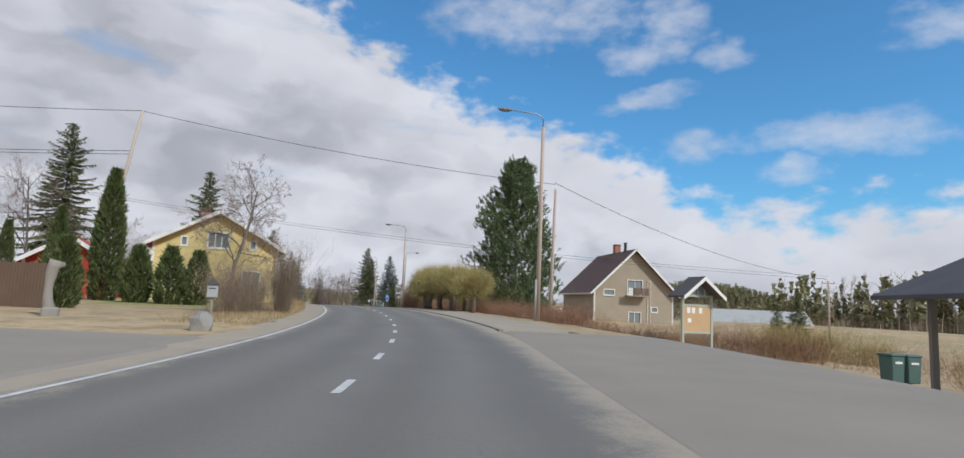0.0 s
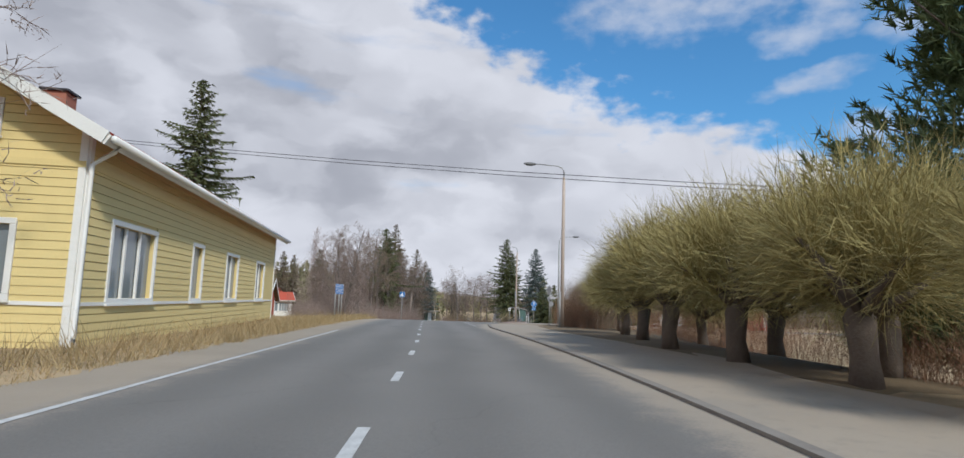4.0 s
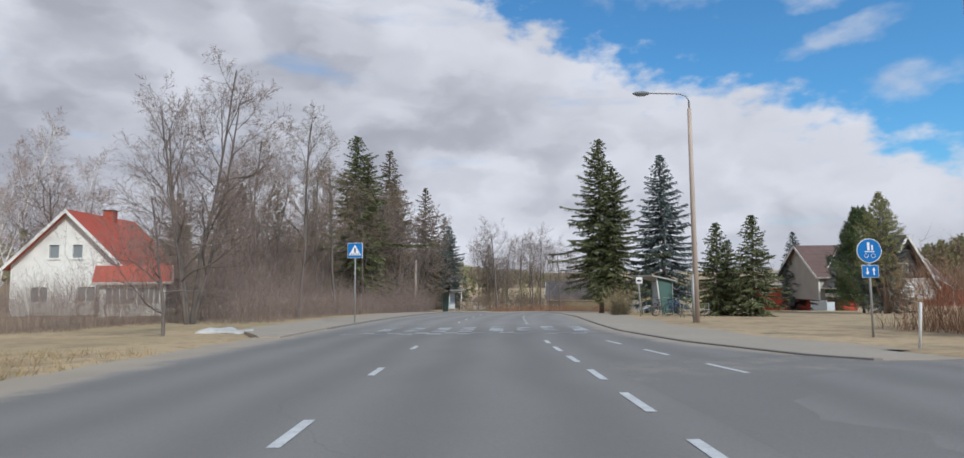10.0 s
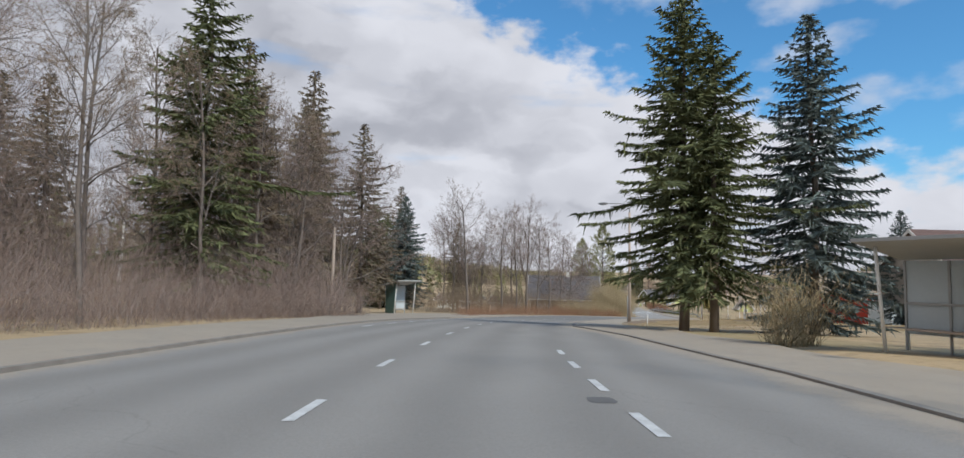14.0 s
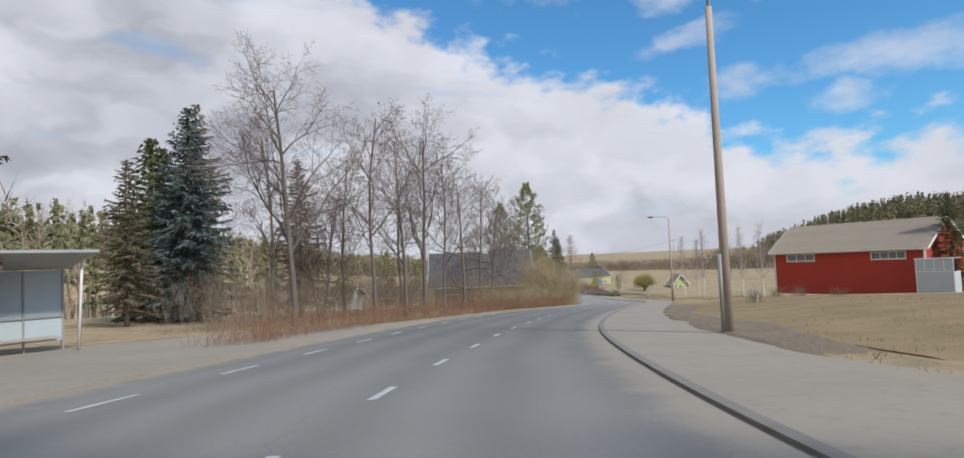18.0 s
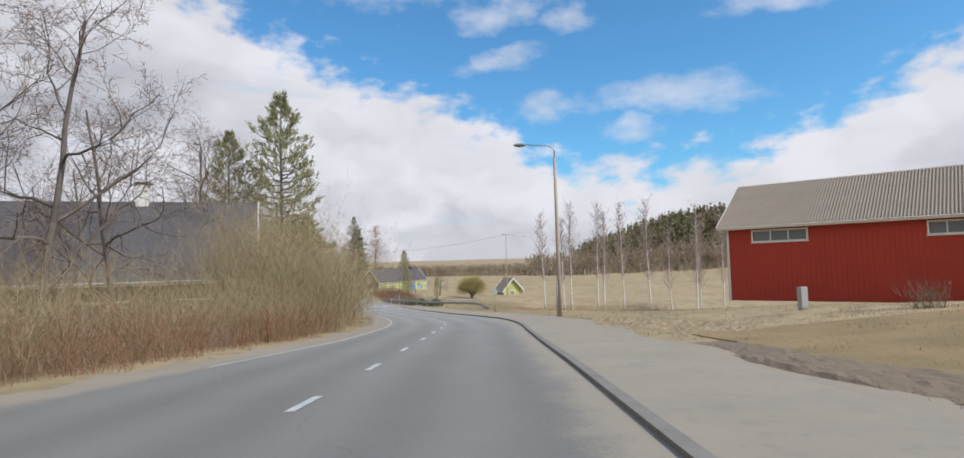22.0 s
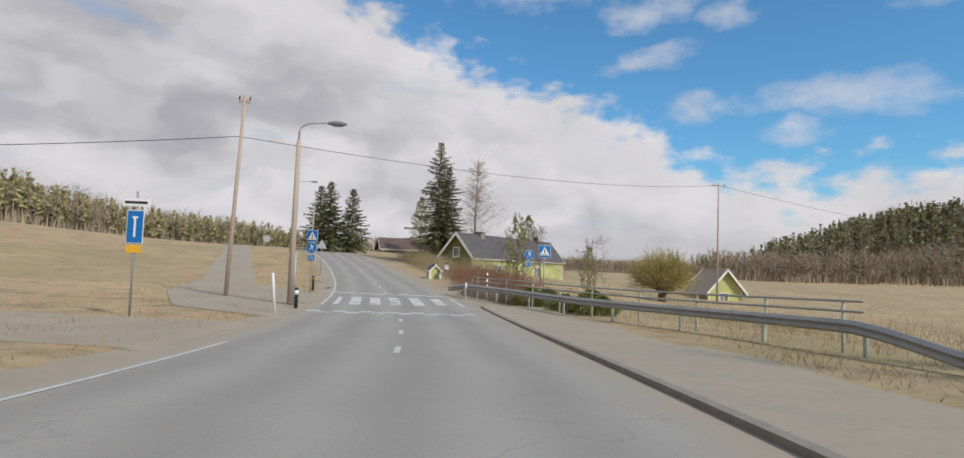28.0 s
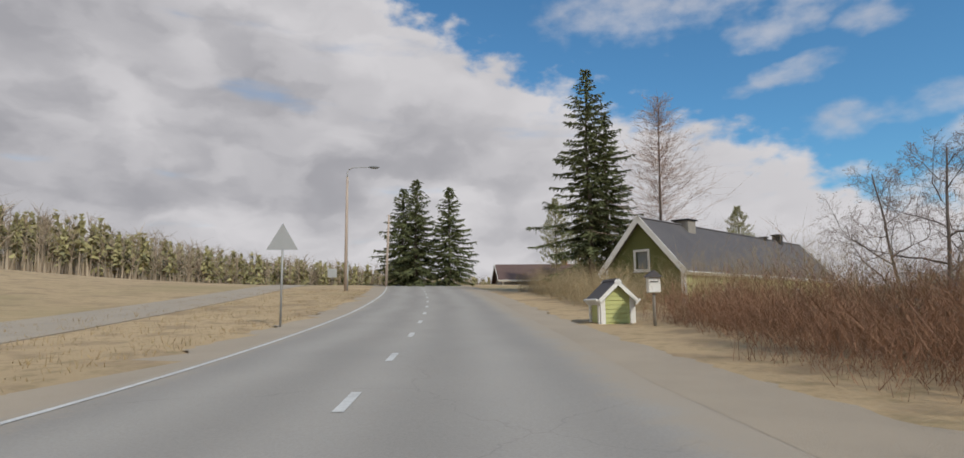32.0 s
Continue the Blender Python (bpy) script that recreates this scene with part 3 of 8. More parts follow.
pavement = ribbon("pavement", lambda s: lane_edge(KERB, s) + 0.15, lambda s: lane_edge(PAVED, s), 20, 76, lambda s: kerb_rise(s) - 0.015, M_PAVE, 1.0, 0.3)
tagged(pavement, "sandy grey asphalt footpath beside the road", "pavement", kind="structure")
pavement2 = ribbon("pavement", lambda s: lane_edge(KERB, s) + 0.15, lambda s: lane_edge(PAVED, s), 101, 277, lambda s: kerb_rise(s) - 0.015, M_PAVE, 1.0, 0.3)
tagged(pavement2, "sandy grey asphalt footpath beside the road", "pavement", kind="structure")
pavement3 = ribbon("pavement", lambda s: lane_edge(LEFT, s) - 0.3 - float(bay_width(s)), lambda s: lane_edge(LEFT, s) - 0.12, 109, 182, 0.05, M_PAVE, 1.0, 0.3)
tagged(pavement3, "sandy grey platform beside the bus bay", "pavement", kind="structure")
k = ribbon("kerb", lambda s: lane_edge(LEFT, s) - 0.13, lambda s: lane_edge(LEFT, s) + 0.02, 114, 158, 0.065, M_KERB, 1.0, 0.3)
tagged(k, "dark granite kerb stones along the bus bay", "kerb", kind="structure")
for a, b in ((20, 76), (101, 276)):
    k = ribbon("kerb", lambda s: lane_edge(KERB, s), lambda s: lane_edge(KERB, s) + 0.15, a, b, kerb_rise, M_KERB, 1.0, 0.3)
    tagged(k, "dark granite kerb stones along the footpath", "kerb", kind="structure")



# ---------------------------------------------------------------- plants
def blade_mesh(name, base, tip, width, mat, parent=None, label="", rng=None):
    """Many thin triangles from base to tip points (arrays), as one mesh."""
    rng = rng or np.random.default_rng(3)
    base, tip = np.asarray(base), np.asarray(tip)
    d = tip - base
    side = np.cross(d, rng.normal(size=d.shape))
    side /= np.linalg.norm(side, axis=1)[:, None] + 1e-9
    w = np.broadcast_to(np.asarray(width, float), (len(base),))[:, None]
    v = np.stack([base - side * w / 2, base + side * w / 2, tip], 1).reshape(-1, 3)
    me = bpy.data.meshes.new(name)
    n = len(base)
    me.vertices.add(3 * n)
    me.vertices.foreach_set("co", v.ravel())
    me.loops.add(3 * n)
    me.loops.foreach_set("vertex_index", np.arange(3 * n))
    me.polygons.add(n)
    me.polygons.foreach_set("loop_start", np.arange(0, 3 * n, 3))
    me.update(calc_edges=True)
    me.materials.append(mat)
    ob = new(name, me)
    if parent:
        ob.parent = parent
    if label:
        tagged(ob, label)
    return ob


def make_spruce(h, r, seed, mat, bare=0.05, density=1.0, label="tall dark green spruce with drooping branches", ragged=0.22, droop=1.0, power=0.8, width=1.0):
    """Boughs set in a spiral, each an arc with side sprays and hanging twigs."""
    rng = np.random.default_rng(seed)
    e = empty("spruce", 0, 0, -200)
    pts = [(0.006 * h * rng.normal(), 0.006 * h * rng.normal(), z) for z in np.linspace(0, h, 6)]
    pts[0] = (0, 0, 0)
    tube_part("trunk", pts, list(np.linspace(0.013 * h + 0.04, 0.01, 6)), M_BARK, e, sides=6)
    B, Tp, W = [], [], []
    n = int(h * 13 * density)
    ph = rng.uniform(0, 6.28, 4)
    for k in range(n):
        u = (k + rng.random()) / n
        f = 1 - u ** 0.9                       # 1 at the foot of the crown, 0 at the tip
        z = h * (bare + (1 - bare) * (1 - f))
        a = 2.39996 * k + rng.normal() * 0.3
        lobe = 1 + 0.10 * math.sin(2 * a + ph[0] + 7 * f) + 0.10 * math.sin(3 * a + ph[1] - 11 * f) + 0.08 * math.sin(29 * f + ph[2])
        L = (r * min(1.0, 1.25 * f) ** power * (1 - 0.30 * max(0, f - 0.7) / 0.3) * lobe * (1 + rng.normal() * ragged)) + 0.10
        L = max(L, 0.12)
        out = np.array([math.cos(a), math.sin(a), 0])
        side = np.array([-out[1], out[0], 0])
        dip = droop * (0.70 * f - 0.22)
        lift = 0.05 + 0.14 * rng.random()
        m = max(3, int(L / 0.17))
        q = np.linspace(0.12 if L > 1 else 0.02, 1, m)
        axis_p = np.array([0, 0, z]) + out * (L * q)[:, None] + np.array([0, 0, 1.0]) * (L * (-dip * q + lift * q * q * q))[:, None]
        B.append(np.concatenate([np.array([[0, 0, z]]), axis_p[:-1]]))
        Tp.append(axis_p + out * 0.10)
        W.append(np.full(m, 0.07))
        reach = (0.24 + 0.32 * np.minimum(L, 2.2) * (1.12 - q)) * np.minimum(1, 0.35 + q * 2.2)
        for sg in (-1, 1):
            for rep in range(2):
                ln = reach * rng.uniform(0.55, 1.15, m)
                d = out * rng.uniform(0.45, 0.9, m)[:, None] + side * (sg * rng.uniform(0.35, 0.95, m))[:, None] + np.array([0, 0, 1.0]) * rng.uniform(-0.62, 0.06, m)[:, None]
                B.append(axis_p)
                Tp.append(axis_p + d * ln[:, None])
                W.append(rng.uniform(0.08, 0.17, m))
        hang = rng.uniform(0.15, 0.55, m) * (0.45 + 0.55 * f)
        B.append(axis_p + side * rng.normal(size=m)[:, None] * 0.08)
        Tp.append(axis_p + out * 0.08 + rng.normal(size=(m, 3)) * 0.09 - np.array([0, 0, 1.0]) * hang[:, None])
        W.append(rng.uniform(0.07, 0.14, m))
    B.append(np.tile([0, 0, h * 0.96], (14, 1)))
    Tp.append(np.stack([rng.normal(size=14) * 0.11, rng.normal(size=14) * 0.11, h * rng.uniform(0.97, 1.005, 14)], 1))
    W.append(np.full(14, 0.07))
    blade_mesh("crown", np.concatenate(B), np.concatenate(Tp), np.concatenate(W) * width, mat, e, rng=rng)
    return tagged(e, label, "tree")


def make_pine(h, r, seed, mat, base=0.1, boughs=150, shape=0.55, needle=0.24, label="dense green pine with upturned needle tufts", tufts=9, blades=15, limbs=40, bare_in=0.3):
    """Upswept boughs that carry brushes of needles towards their ends."""
    rng = np.random.default_rng(seed)
    e = empty("pine", 0, 0, -200)
    tube_part("trunk", [(0, 0, 0), (0.05, 0.02, h * 0.3), (0, 0.06, h * 0.7), (0.02, 0, h * 0.97)], [0.0095 * h + 0.04, 0.008 * h, 0.0055 * h, 0.02], M_GREYBARK, e, sides=7)
    B, Tp, W, L2 = [], [], [], []
    ph = rng.uniform(0, 6.28, 3)
    for k in range(boughs):
        q = ((k + rng.random()) / boughs) ** 0.9
        z = h * (base + (0.985 - base) * q)
        a = 2.39996 * k + rng.normal() * 0.35
        env = r * (math.sin(math.pi * min(1, (q + 0.14) ** shape * 0.93)) ** 0.75 + 0.06)
        env *= 1 + 0.13 * math.sin(3 * a + 9 * q + ph[0]) + 0.13 * math.sin(17 * q + 2 * a + ph[1])
        L = max(0.25, env * rng.uniform(0.72, 1.12))
        out = np.array([math.cos(a), math.sin(a), 0])
        side = np.array([-out[1], out[0], 0])
        rise = 0.10 + 0.5 * q

        def on(t):
            return np.array([0, 0, z]) + out * L * t + np.array([0, 0, L * (rise * t * 0.6 - 0.22 * t + 0.38 * t * t)])

        L2.append((L, [tuple(on(t)) for t in (0, 0.35, 0.7, 0.95)]))
        for j in range(max(3, int(tufts * (0.45 + 0.55 * L / r)))):
            t = bare_in + (1 - bare_in) * rng.random() ** 0.75
            c = on(t) + side * rng.normal() * 0.24 * L * (1.1 - t * 0.6) + np.array([0, 0, rng.normal() * 0.10 + 0.04])
            ax = out * 0.5 + np.array([0, 0, 0.75]) + rng.normal(size=3) * 0.25
            ax /= np.linalg.norm(ax)
            s = rng.random(blades)
            root = c + ax * (s * needle * 1.3)[:, None]
            d = ax * (0.55 + 0.5 * s)[:, None] + rng.normal(size=(blades, 3)) * 0.5
            d /= np.linalg.norm(d, axis=1)[:, None]
            B.append(root)
            Tp.append(root + d * (needle * rng.uniform(0.6, 1.2, blades))[:, None])
            W.append(rng.uniform(0.025, 0.055, blades))
    blade_mesh("crown", np.concatenate(B), np.concatenate(Tp), np.concatenate(W), mat, e, rng=rng)
    for L, p in sorted(L2, key=lambda v: -v[0])[:limbs]:
        tube_part("limb", p, [0.02 + 0.012 * L, 0.016 + 0.008 * L, 0.018, 0.01], M_GREYBARK, e, sides=5)
    return tagged(e, label, "tree")


def make_bare(h, seed, bark=None, twig=None, first=0.3, angle=38, reach=0.42, limbs=10, thick=0.016, stems=1, fine=2, lean=0.04, wander=0.10, name="bare_tree", label="leafless grey-brown tree with fine branching twigs"):
    """A leader with ascending limbs that fork four times into twigs."""
    rng = np.random.default_rng(seed)
    bark, twig = bark or M_GREYBARK, twig or M_TWIG
    e = empty(name, 0, 0, -200)
    V, Fc, B, Tp, W = [], [], [], [], []

    def bough(p, d, L, rad, level):
        n = max(3, min(9, int(L / 0.5)))
        pts, rs, dirs = [p], [rad], []
        tip = 0.30 if level == 0 else 0.22
        for k in range(n):
            d = d + rng.normal(size=3) * wander * (0.35 if level == 0 else 1 + 0.5 * level) + np.array([0, 0, (0.05, 0.035, 0.01, 0.0, -0.02)[level]])
            d = d / np.linalg.norm(d)
            p = p + d * L / n
            pts.append(p)
            dirs.append(d)
            rs.append(rad * (1 - (1 - tip) * (k + 1) / n))
        if rad > 0.011:
            v, f = tube(pts, rs, 7 if level == 0 else 5 if level == 1 else 3, cap=False)
            o = len(V)
            V.extend(v)
            Fc.extend(tuple(i + o for i in g) for g in f)
        else:
            for k in range(n):
                B.append(pts[k])
                Tp.append(pts[k + 1] + (pts[k + 1] - pts[k]) * 0.3)
                W.append(max(0.02, rs[k] * 2))
        if level == 4:
            return
        count = (limbs, 8, 6, 5)[level]
        lo = first if level == 0 else 0.22
        turn = rng.uniform(0, 6.28)
        for j in range(count):
            t = lo + (0.98 - lo) * ((j + rng.random() * 0.8) / count)
            i = min(n - 1, int(t * n))
            base_p = pts[i] + (pts[i + 1] - pts[i]) * (t * n - i)
            dd = dirs[i]
            u = np.cross(dd, [0.31, 0.77, 0.2])
            u /= np.linalg.norm(u)
            w = np.cross(dd, u)
            turn += 2.4 + rng.normal() * 0.4
            ang = radians((max(angle, 40) if level else angle) * rng.uniform(0.75, 1.25) * (1.12 - 0.35 * t))
            nd = dd * math.cos(ang) + (u * math.cos(turn) + w * math.sin(turn)) * math.sin(ang)
            if level:
                cl = L * rng.uniform(0.36, 0.66) * (1.15 - 0.5 * t)
            else:
                cl = h * reach * rng.uniform(0.75, 1.1) * (1 - 0.62 * ((t - lo) / (1 - lo)) ** 1.3)
            cr = min(rs[i] * 0.62, (0.0105, 0.010, 0.009, 0.008)[level] * cl + 0.006)
            bough(base_p, nd, cl, cr, level + 1)
        if level == 3:
            for j in range(fine):
                t = rng.random()
                i = min(n - 1, int(t * n))
                B.append(pts[i])
                Tp.append(pts[i] + (dirs[i] + rng.normal(size=3) * 0.55) * L * rng.uniform(0.25, 0.6))
                W.append(0.016)

    for k in range(stems):
        d = np.array([rng.normal() * lean, rng.normal() * lean, 1.0]) * 1.0
        if stems > 1:
            d += np.array([math.cos(k * 2.4), math.sin(k * 2.4), 0]) * 0.16
        p = np.zeros(3) if stems == 1 else np.array([math.cos(k * 2.4) * 0.22, math.sin(k * 2.4) * 0.22, 0])
        bough(p, d / np.linalg.norm(d), h * 0.93 * (1 if k == 0 else rng.uniform(0.75, 0.95)), h * thick * (1 if stems == 1 else 0.7), 0)
    mesh_object("trunk", V, Fc, bark, e, smooth=True)
    blade_mesh("twig_crown", B, Tp, W, twig, e, rng=rng)
    return tagged(e, label, "tree")


def make_slender(h, seed, bark, twig, name, label, reach=0.16, rise=0.9, first=0.22, count=70, fine=9, trunk_r=0.0085, taper=0.8):
    """A straight leader with many thin side branches carrying fine twigs."""
    rng = np.random.default_rng(seed)
    e = empty(name, 0, 0, -200)
    ph = rng.uniform(0, 6.28)

    def axis_at(f):
        return np.array([0.012 * h * math.sin(2.4 * f + ph) - 0.012 * h * math.sin(ph), 0.012 * h * math.cos(2.1 * f + ph) - 0.012 * h * math.cos(ph), f * h])

    fs = np.linspace(0, 1, 9)
    tube_part("trunk", [tuple(axis_at(f)) for f in fs], [max(0.012, h * trunk_r * (1.25 if f == 0 else 1 - 0.95 * f)) for f in fs], bark, e, sides=7)
    B, Tp, W = [], [], []
    for k in range(count):
        f = first + (0.99 - first) * rng.random() ** 0.8
        a = rng.uniform(0, 6.28)
        L = h * reach * (1 - (f - first) / (1 - first) * taper) * rng.uniform(0.3, 1.25)
        d = np.array([math.cos(a), math.sin(a), rise * rng.uniform(0.5, 2.2)])
        d /= np.linalg.norm(d)
        p = axis_at(f)
        for q in range(3):
            d2 = d + rng.normal(size=3) * 0.12 + np.array([0, 0, 0.12 * q * rise])
            p2 = p + d2 / np.linalg.norm(d2) * L / 3
            B.append(p - (p2 - p) * 0.1)
            Tp.append(p2 + (p2 - p) * 0.8)
            W.append((0.03, 0.022, 0.017)[q])
            for m in range(fine // 3):
                t = rng.random()
                s = p + (p2 - p) * t
                dd = d2 * 0.7 + rng.normal(size=3) * 0.5
                B.append(s)
                Tp.append(s + dd * L * rng.uniform(0.15, 0.4))
                W.append(0.014)
            p = p2
    blade_mesh("twig_crown", B, Tp, W, twig, e, rng=rng)
    return tagged(e, label, "tree")


def make_birch(h, seed, label="slender leafless birch with white bark"):
    return make_slender(h, seed, M_BIRCH, M_BIRCHTWIG, "birch", label, 0.17, 1.0, 0.28, 150, 18, 0.0095, 0.6)


M_OLIVEPINE = material("olive_pine_needles", (0.25, 0.25, 0.11), (0.34, 0.325, 0.16), 1.0, 10, 0.8, 0, islands=0.35)
M_DUNSPRUCE = material("worn_spruce_needles", (0.15, 0.13, 0.08), (0.20, 0.155, 0.115), 0.5, 8, 0.85, 0, islands=0.35)
M_LAWN = material("spring_lawn", (0.22, 0.24, 0.07), (0.34, 0.27, 0.12), 0.6, 18, 0.95, 0.8, mix=0.5)
M_BANK = material("bank_soil", (0.27, 0.20, 0.135), (0.19, 0.14, 0.095), 0.9, 14, 0.95, 1.0)
M_LITTER = material("leaf_litter", (0.23, 0.165, 0.10), (0.15, 0.115, 0.07), 0.8, 16, 0.95, 0.9)
M_DRYLAWN = material("brown_dry_lawn", (0.19, 0.145, 0.06), (0.40, 0.265, 0.14), 0.5, 9, 0.95, 0.9, mix=0.5)
M_RUBBLE = material("weathered_red_stone", (0.30, 0.19, 0.155), (0.20, 0.145, 0.125), 2, 20, 0.9, 0.4, random_tone=0.25)
M_BUSHTWIG = material("grey_brown_twigs", (0.27, 0.205, 0.145), (0.19, 0.145, 0.105), 1.0, 10, 0.9, 0, islands=0.3)
M_FADEDRED = material("faded_red_boards", (0.50, 0.13, 0.075), (0.40, 0.10, 0.06), 0.6, 20, 0.8, 0.1)
M_SHEETROOF = material("pale_sheet_roof", (0.42, 0.42, 0.41), (0.33, 0.33, 0.32), 1.0, 15, 0.7, 0.1)
M_SLATE = material("grey_brown_roof", (0.22, 0.195, 0.18), (0.17, 0.15, 0.14), 1.0, 20, 0.8, 0.2)
M_BED = material("dug_soil", (0.15, 0.11, 0.08), (0.10, 0.075, 0.055), 1.5, 14, 0.95, 1.0)
M_LARCHTWIG = material("larch_twigs", (0.46, 0.33, 0.25), (0.36, 0.25, 0.19), 1.0, 10, 0.9, 0, islands=0.3)
M_BIRCHTWIG = material("birch_twigs", (0.43, 0.34, 0.30), (0.34, 0.265, 0.24), 1.0, 10, 0.9, 0, islands=0.3)


def make_willow(h, r, seed, label="pollarded willow with a dense dome of yellow-green twigs"):
    """A short trunk with spreading knuckled limbs, hidden in a dome of fine forked shoots."""
    rng = np.random.default_rng(seed)
    e = empty("willow", 0, 0, -200)
    hd = h * 0.26
    tube_part("trunk", [(0, 0, 0), (0.04, 0.02, hd * 0.5), (0, 0.05, hd), (0.03, 0, hd * 1.3)], [0.21, 0.16, 0.19, 0.10], M_BARK, e, sides=8)
    B, Tp, W = [], [], []
    top = np.array([0, 0, hd * 1.05])
    for k in range(13):
        a, tilt = 2.4 * k, 0.25 + 1.0 * ((k + 0.5) / 13)
        d = np.array([math.cos(a) * math.sin(tilt), math.sin(a) * math.sin(tilt), math.cos(tilt) * 0.9 + 0.15])
        L = h * 0.36 * rng.uniform(0.85, 1.15)
        p1, p2 = top + d * L * 0.5 + rng.normal(size=3) * 0.05, top + d * L
        tube_part("limb", [tuple(top), tuple(p1), tuple(p2)], [0.085, 0.06, 0.035], M_BARK, e, sides=5)
        for j in range(300):
            t = 0.35 + 0.65 * rng.random()
            s = top + (p2 - top) * t
            g = d * 0.75 + rng.normal(size=3) * 0.55 + np.array([0, 0, 0.25])
            g /= np.linalg.norm(g)
            end = s + g * h * rng.uniform(0.2, 0.38)
            off = end - np.array([0, 0, hd * 1.55])
            q = math.sqrt((off[0] ** 2 + off[1] ** 2) / r ** 2 + (off[2] / (h - hd * 1.55 if off[2] > 0 else hd * 0.85)) ** 2)
            if q > 1:
                end = np.array([0, 0, hd * 1.55]) + off / q * rng.uniform(0.93, 1.06)
            B.append(s)
            Tp.append(end)
            W.append(0.013)
            for m in range(3):
                u = rng.uniform(0.35, 0.95)
                c = s + (end - s) * u
                B.append(c)
                Tp.append(c + (end - s) * rng.uniform(0.2, 0.4) + rng.normal(size=3) * 0.13)
                W.append(0.010)
    blade_mesh("crown", B, Tp, W, M_WILLOW, e, rng=rng)
    return tagged(e, label, "tree")


def make_thuja(h, r, seed, mat=None, label="clipped green thuja column", dense=1.0, leaf=1.0):
    rng = np.random.default_rng(seed)
    e = empty("thuja", 0, 0, -200)
    tube_part("trunk", [(0, 0, 0), (0, 0, h * 0.8)], [0.07, 0.02], M_BARK, e, sides=6)
    n = int(3600 * dense * (h / 3) ** 1.3)
    z = h * rng.random(n) ** 0.9
    f = z / h
    env = r * np.clip(np.sin(np.pi * (0.17 + 0.8 * f)) ** 0.7, 0.03, 1) * (1 - 0.35 * f)
    a = rng.uniform(0, 2 * math.pi, n)
    env = env * (0.9 + 0.12 * np.sin(5 * a + z * 6))
    rho = env * np.sqrt(rng.uniform(0.35, 1, n))
    B = np.stack([np.cos(a) * rho, np.sin(a) * rho, z], 1)
    d = np.stack([np.cos(a), np.sin(a), np.full(n, 1.1)], 1) + rng.normal(size=(n, 3)) * 0.35
    blade_mesh("crown", B, B + d * leaf * rng.uniform(0.08, 0.2, n)[:, None], leaf * rng.uniform(0.05, 0.11, n), mat or M_THUJA, e, rng=rng)
    return tagged(e, label, "tree")


def thicket(name, places, n, h, mat, label, seed, spread=0.25, width=0.02, forks=4, cat="bush"):
    """Bare stems with side twigs scattered round places (x, y, radius, height factor)."""
    rng = np.random.default_rng(seed)
    places = np.array(places, float)
    w = places[:, 2] ** 2
    pick = rng.choice(len(places), n, p=w / w.sum())
    a, q = rng.uniform(0, 2 * math.pi, n), np.sqrt(rng.random(n))
    x, y = places[pick, 0] + np.cos(a) * q * places[pick, 2], places[pick, 1] + np.sin(a) * q * places[pick, 2]
    z = ground_height(x, y)
    H = h * places[pick, 3] * rng.uniform(0.45, 1.08, n)
    b0 = np.stack([x, y, z - 0.05], 1)
    lean = rng.normal(size=(n, 3)) * spread
    lean[:, 2] = 1
    m = b0 + lean * (H * 0.55)[:, None]
    lean2 = lean + rng.normal(size=(n, 3)) * spread * 0.8
    t = m + lean2 * (H * 0.45)[:, None]
    B, Tp, W = [b0, m - (m - b0) * 0.05], [m, t], [np.full(n, width), np.full(n, width * 0.8)]
    for k in range(forks):
        f = rng.uniform(0.25, 1.0, n)[:, None]
        p = np.where(f < 0.55, b0 + (m - b0) * (f / 0.55), m + (t - m) * ((f - 0.55) / 0.45))
        d = rng.normal(size=(n, 3)) * 0.45
        d[:, 2] = rng.uniform(0.25, 1.0, n)
        B.append(p)
        Tp.append(p + d * (H * rng.uniform(0.12, 0.34, n))[:, None])
        W.append(np.full(n, width * 0.6))
    ob = blade_mesh(name, np.concatenate(B), np.concatenate(Tp), np.concatenate(W), mat, rng=rng)
    return tagged(ob, label, cat, kind="stuff")


def grass(name, n, s0, s1, d0, d1, h, mat, label, seed, keep=None):
    rng = np.random.default_rng(seed)
    s, d = rng.uniform(s0, s1, n), rng.uniform(0, 1, n)
    lo = np.array([d0(v) for v in s]) if callable(d0) else np.full(n, d0)
    hi = np.array([d1(v) for v in s]) if callable(d1) else np.full(n, d1)
    d = lo + (hi - lo) * d
    x = np.interp(s, RS, RQ[:, 0]) + np.interp(s, RS, RN[:, 0]) * d
    y = np.interp(s, RS, RQ[:, 1]) + np.interp(s, RS, RN[:, 1]) * d
    z = ground_height(x, y)
    B = np.stack([x, y, z - 0.02], 1)
    clump = 0.55 + 0.45 * np.sin(x * 2.1 + np.sin(y * 1.7) * 2) * np.cos(y * 1.3)
    up = rng.normal(size=(n, 3)) * 0.45
    up[:, 2] = 1
    L = h * rng.uniform(0.35, 1.1, n) * np.clip(clump, 0.25, 1)
    ob = blade_mesh(name, B, B + up * L[:, None], rng.uniform(0.008, 0.022, n), mat, rng=rng)
    return tagged(ob, label, "grass", kind="stuff")


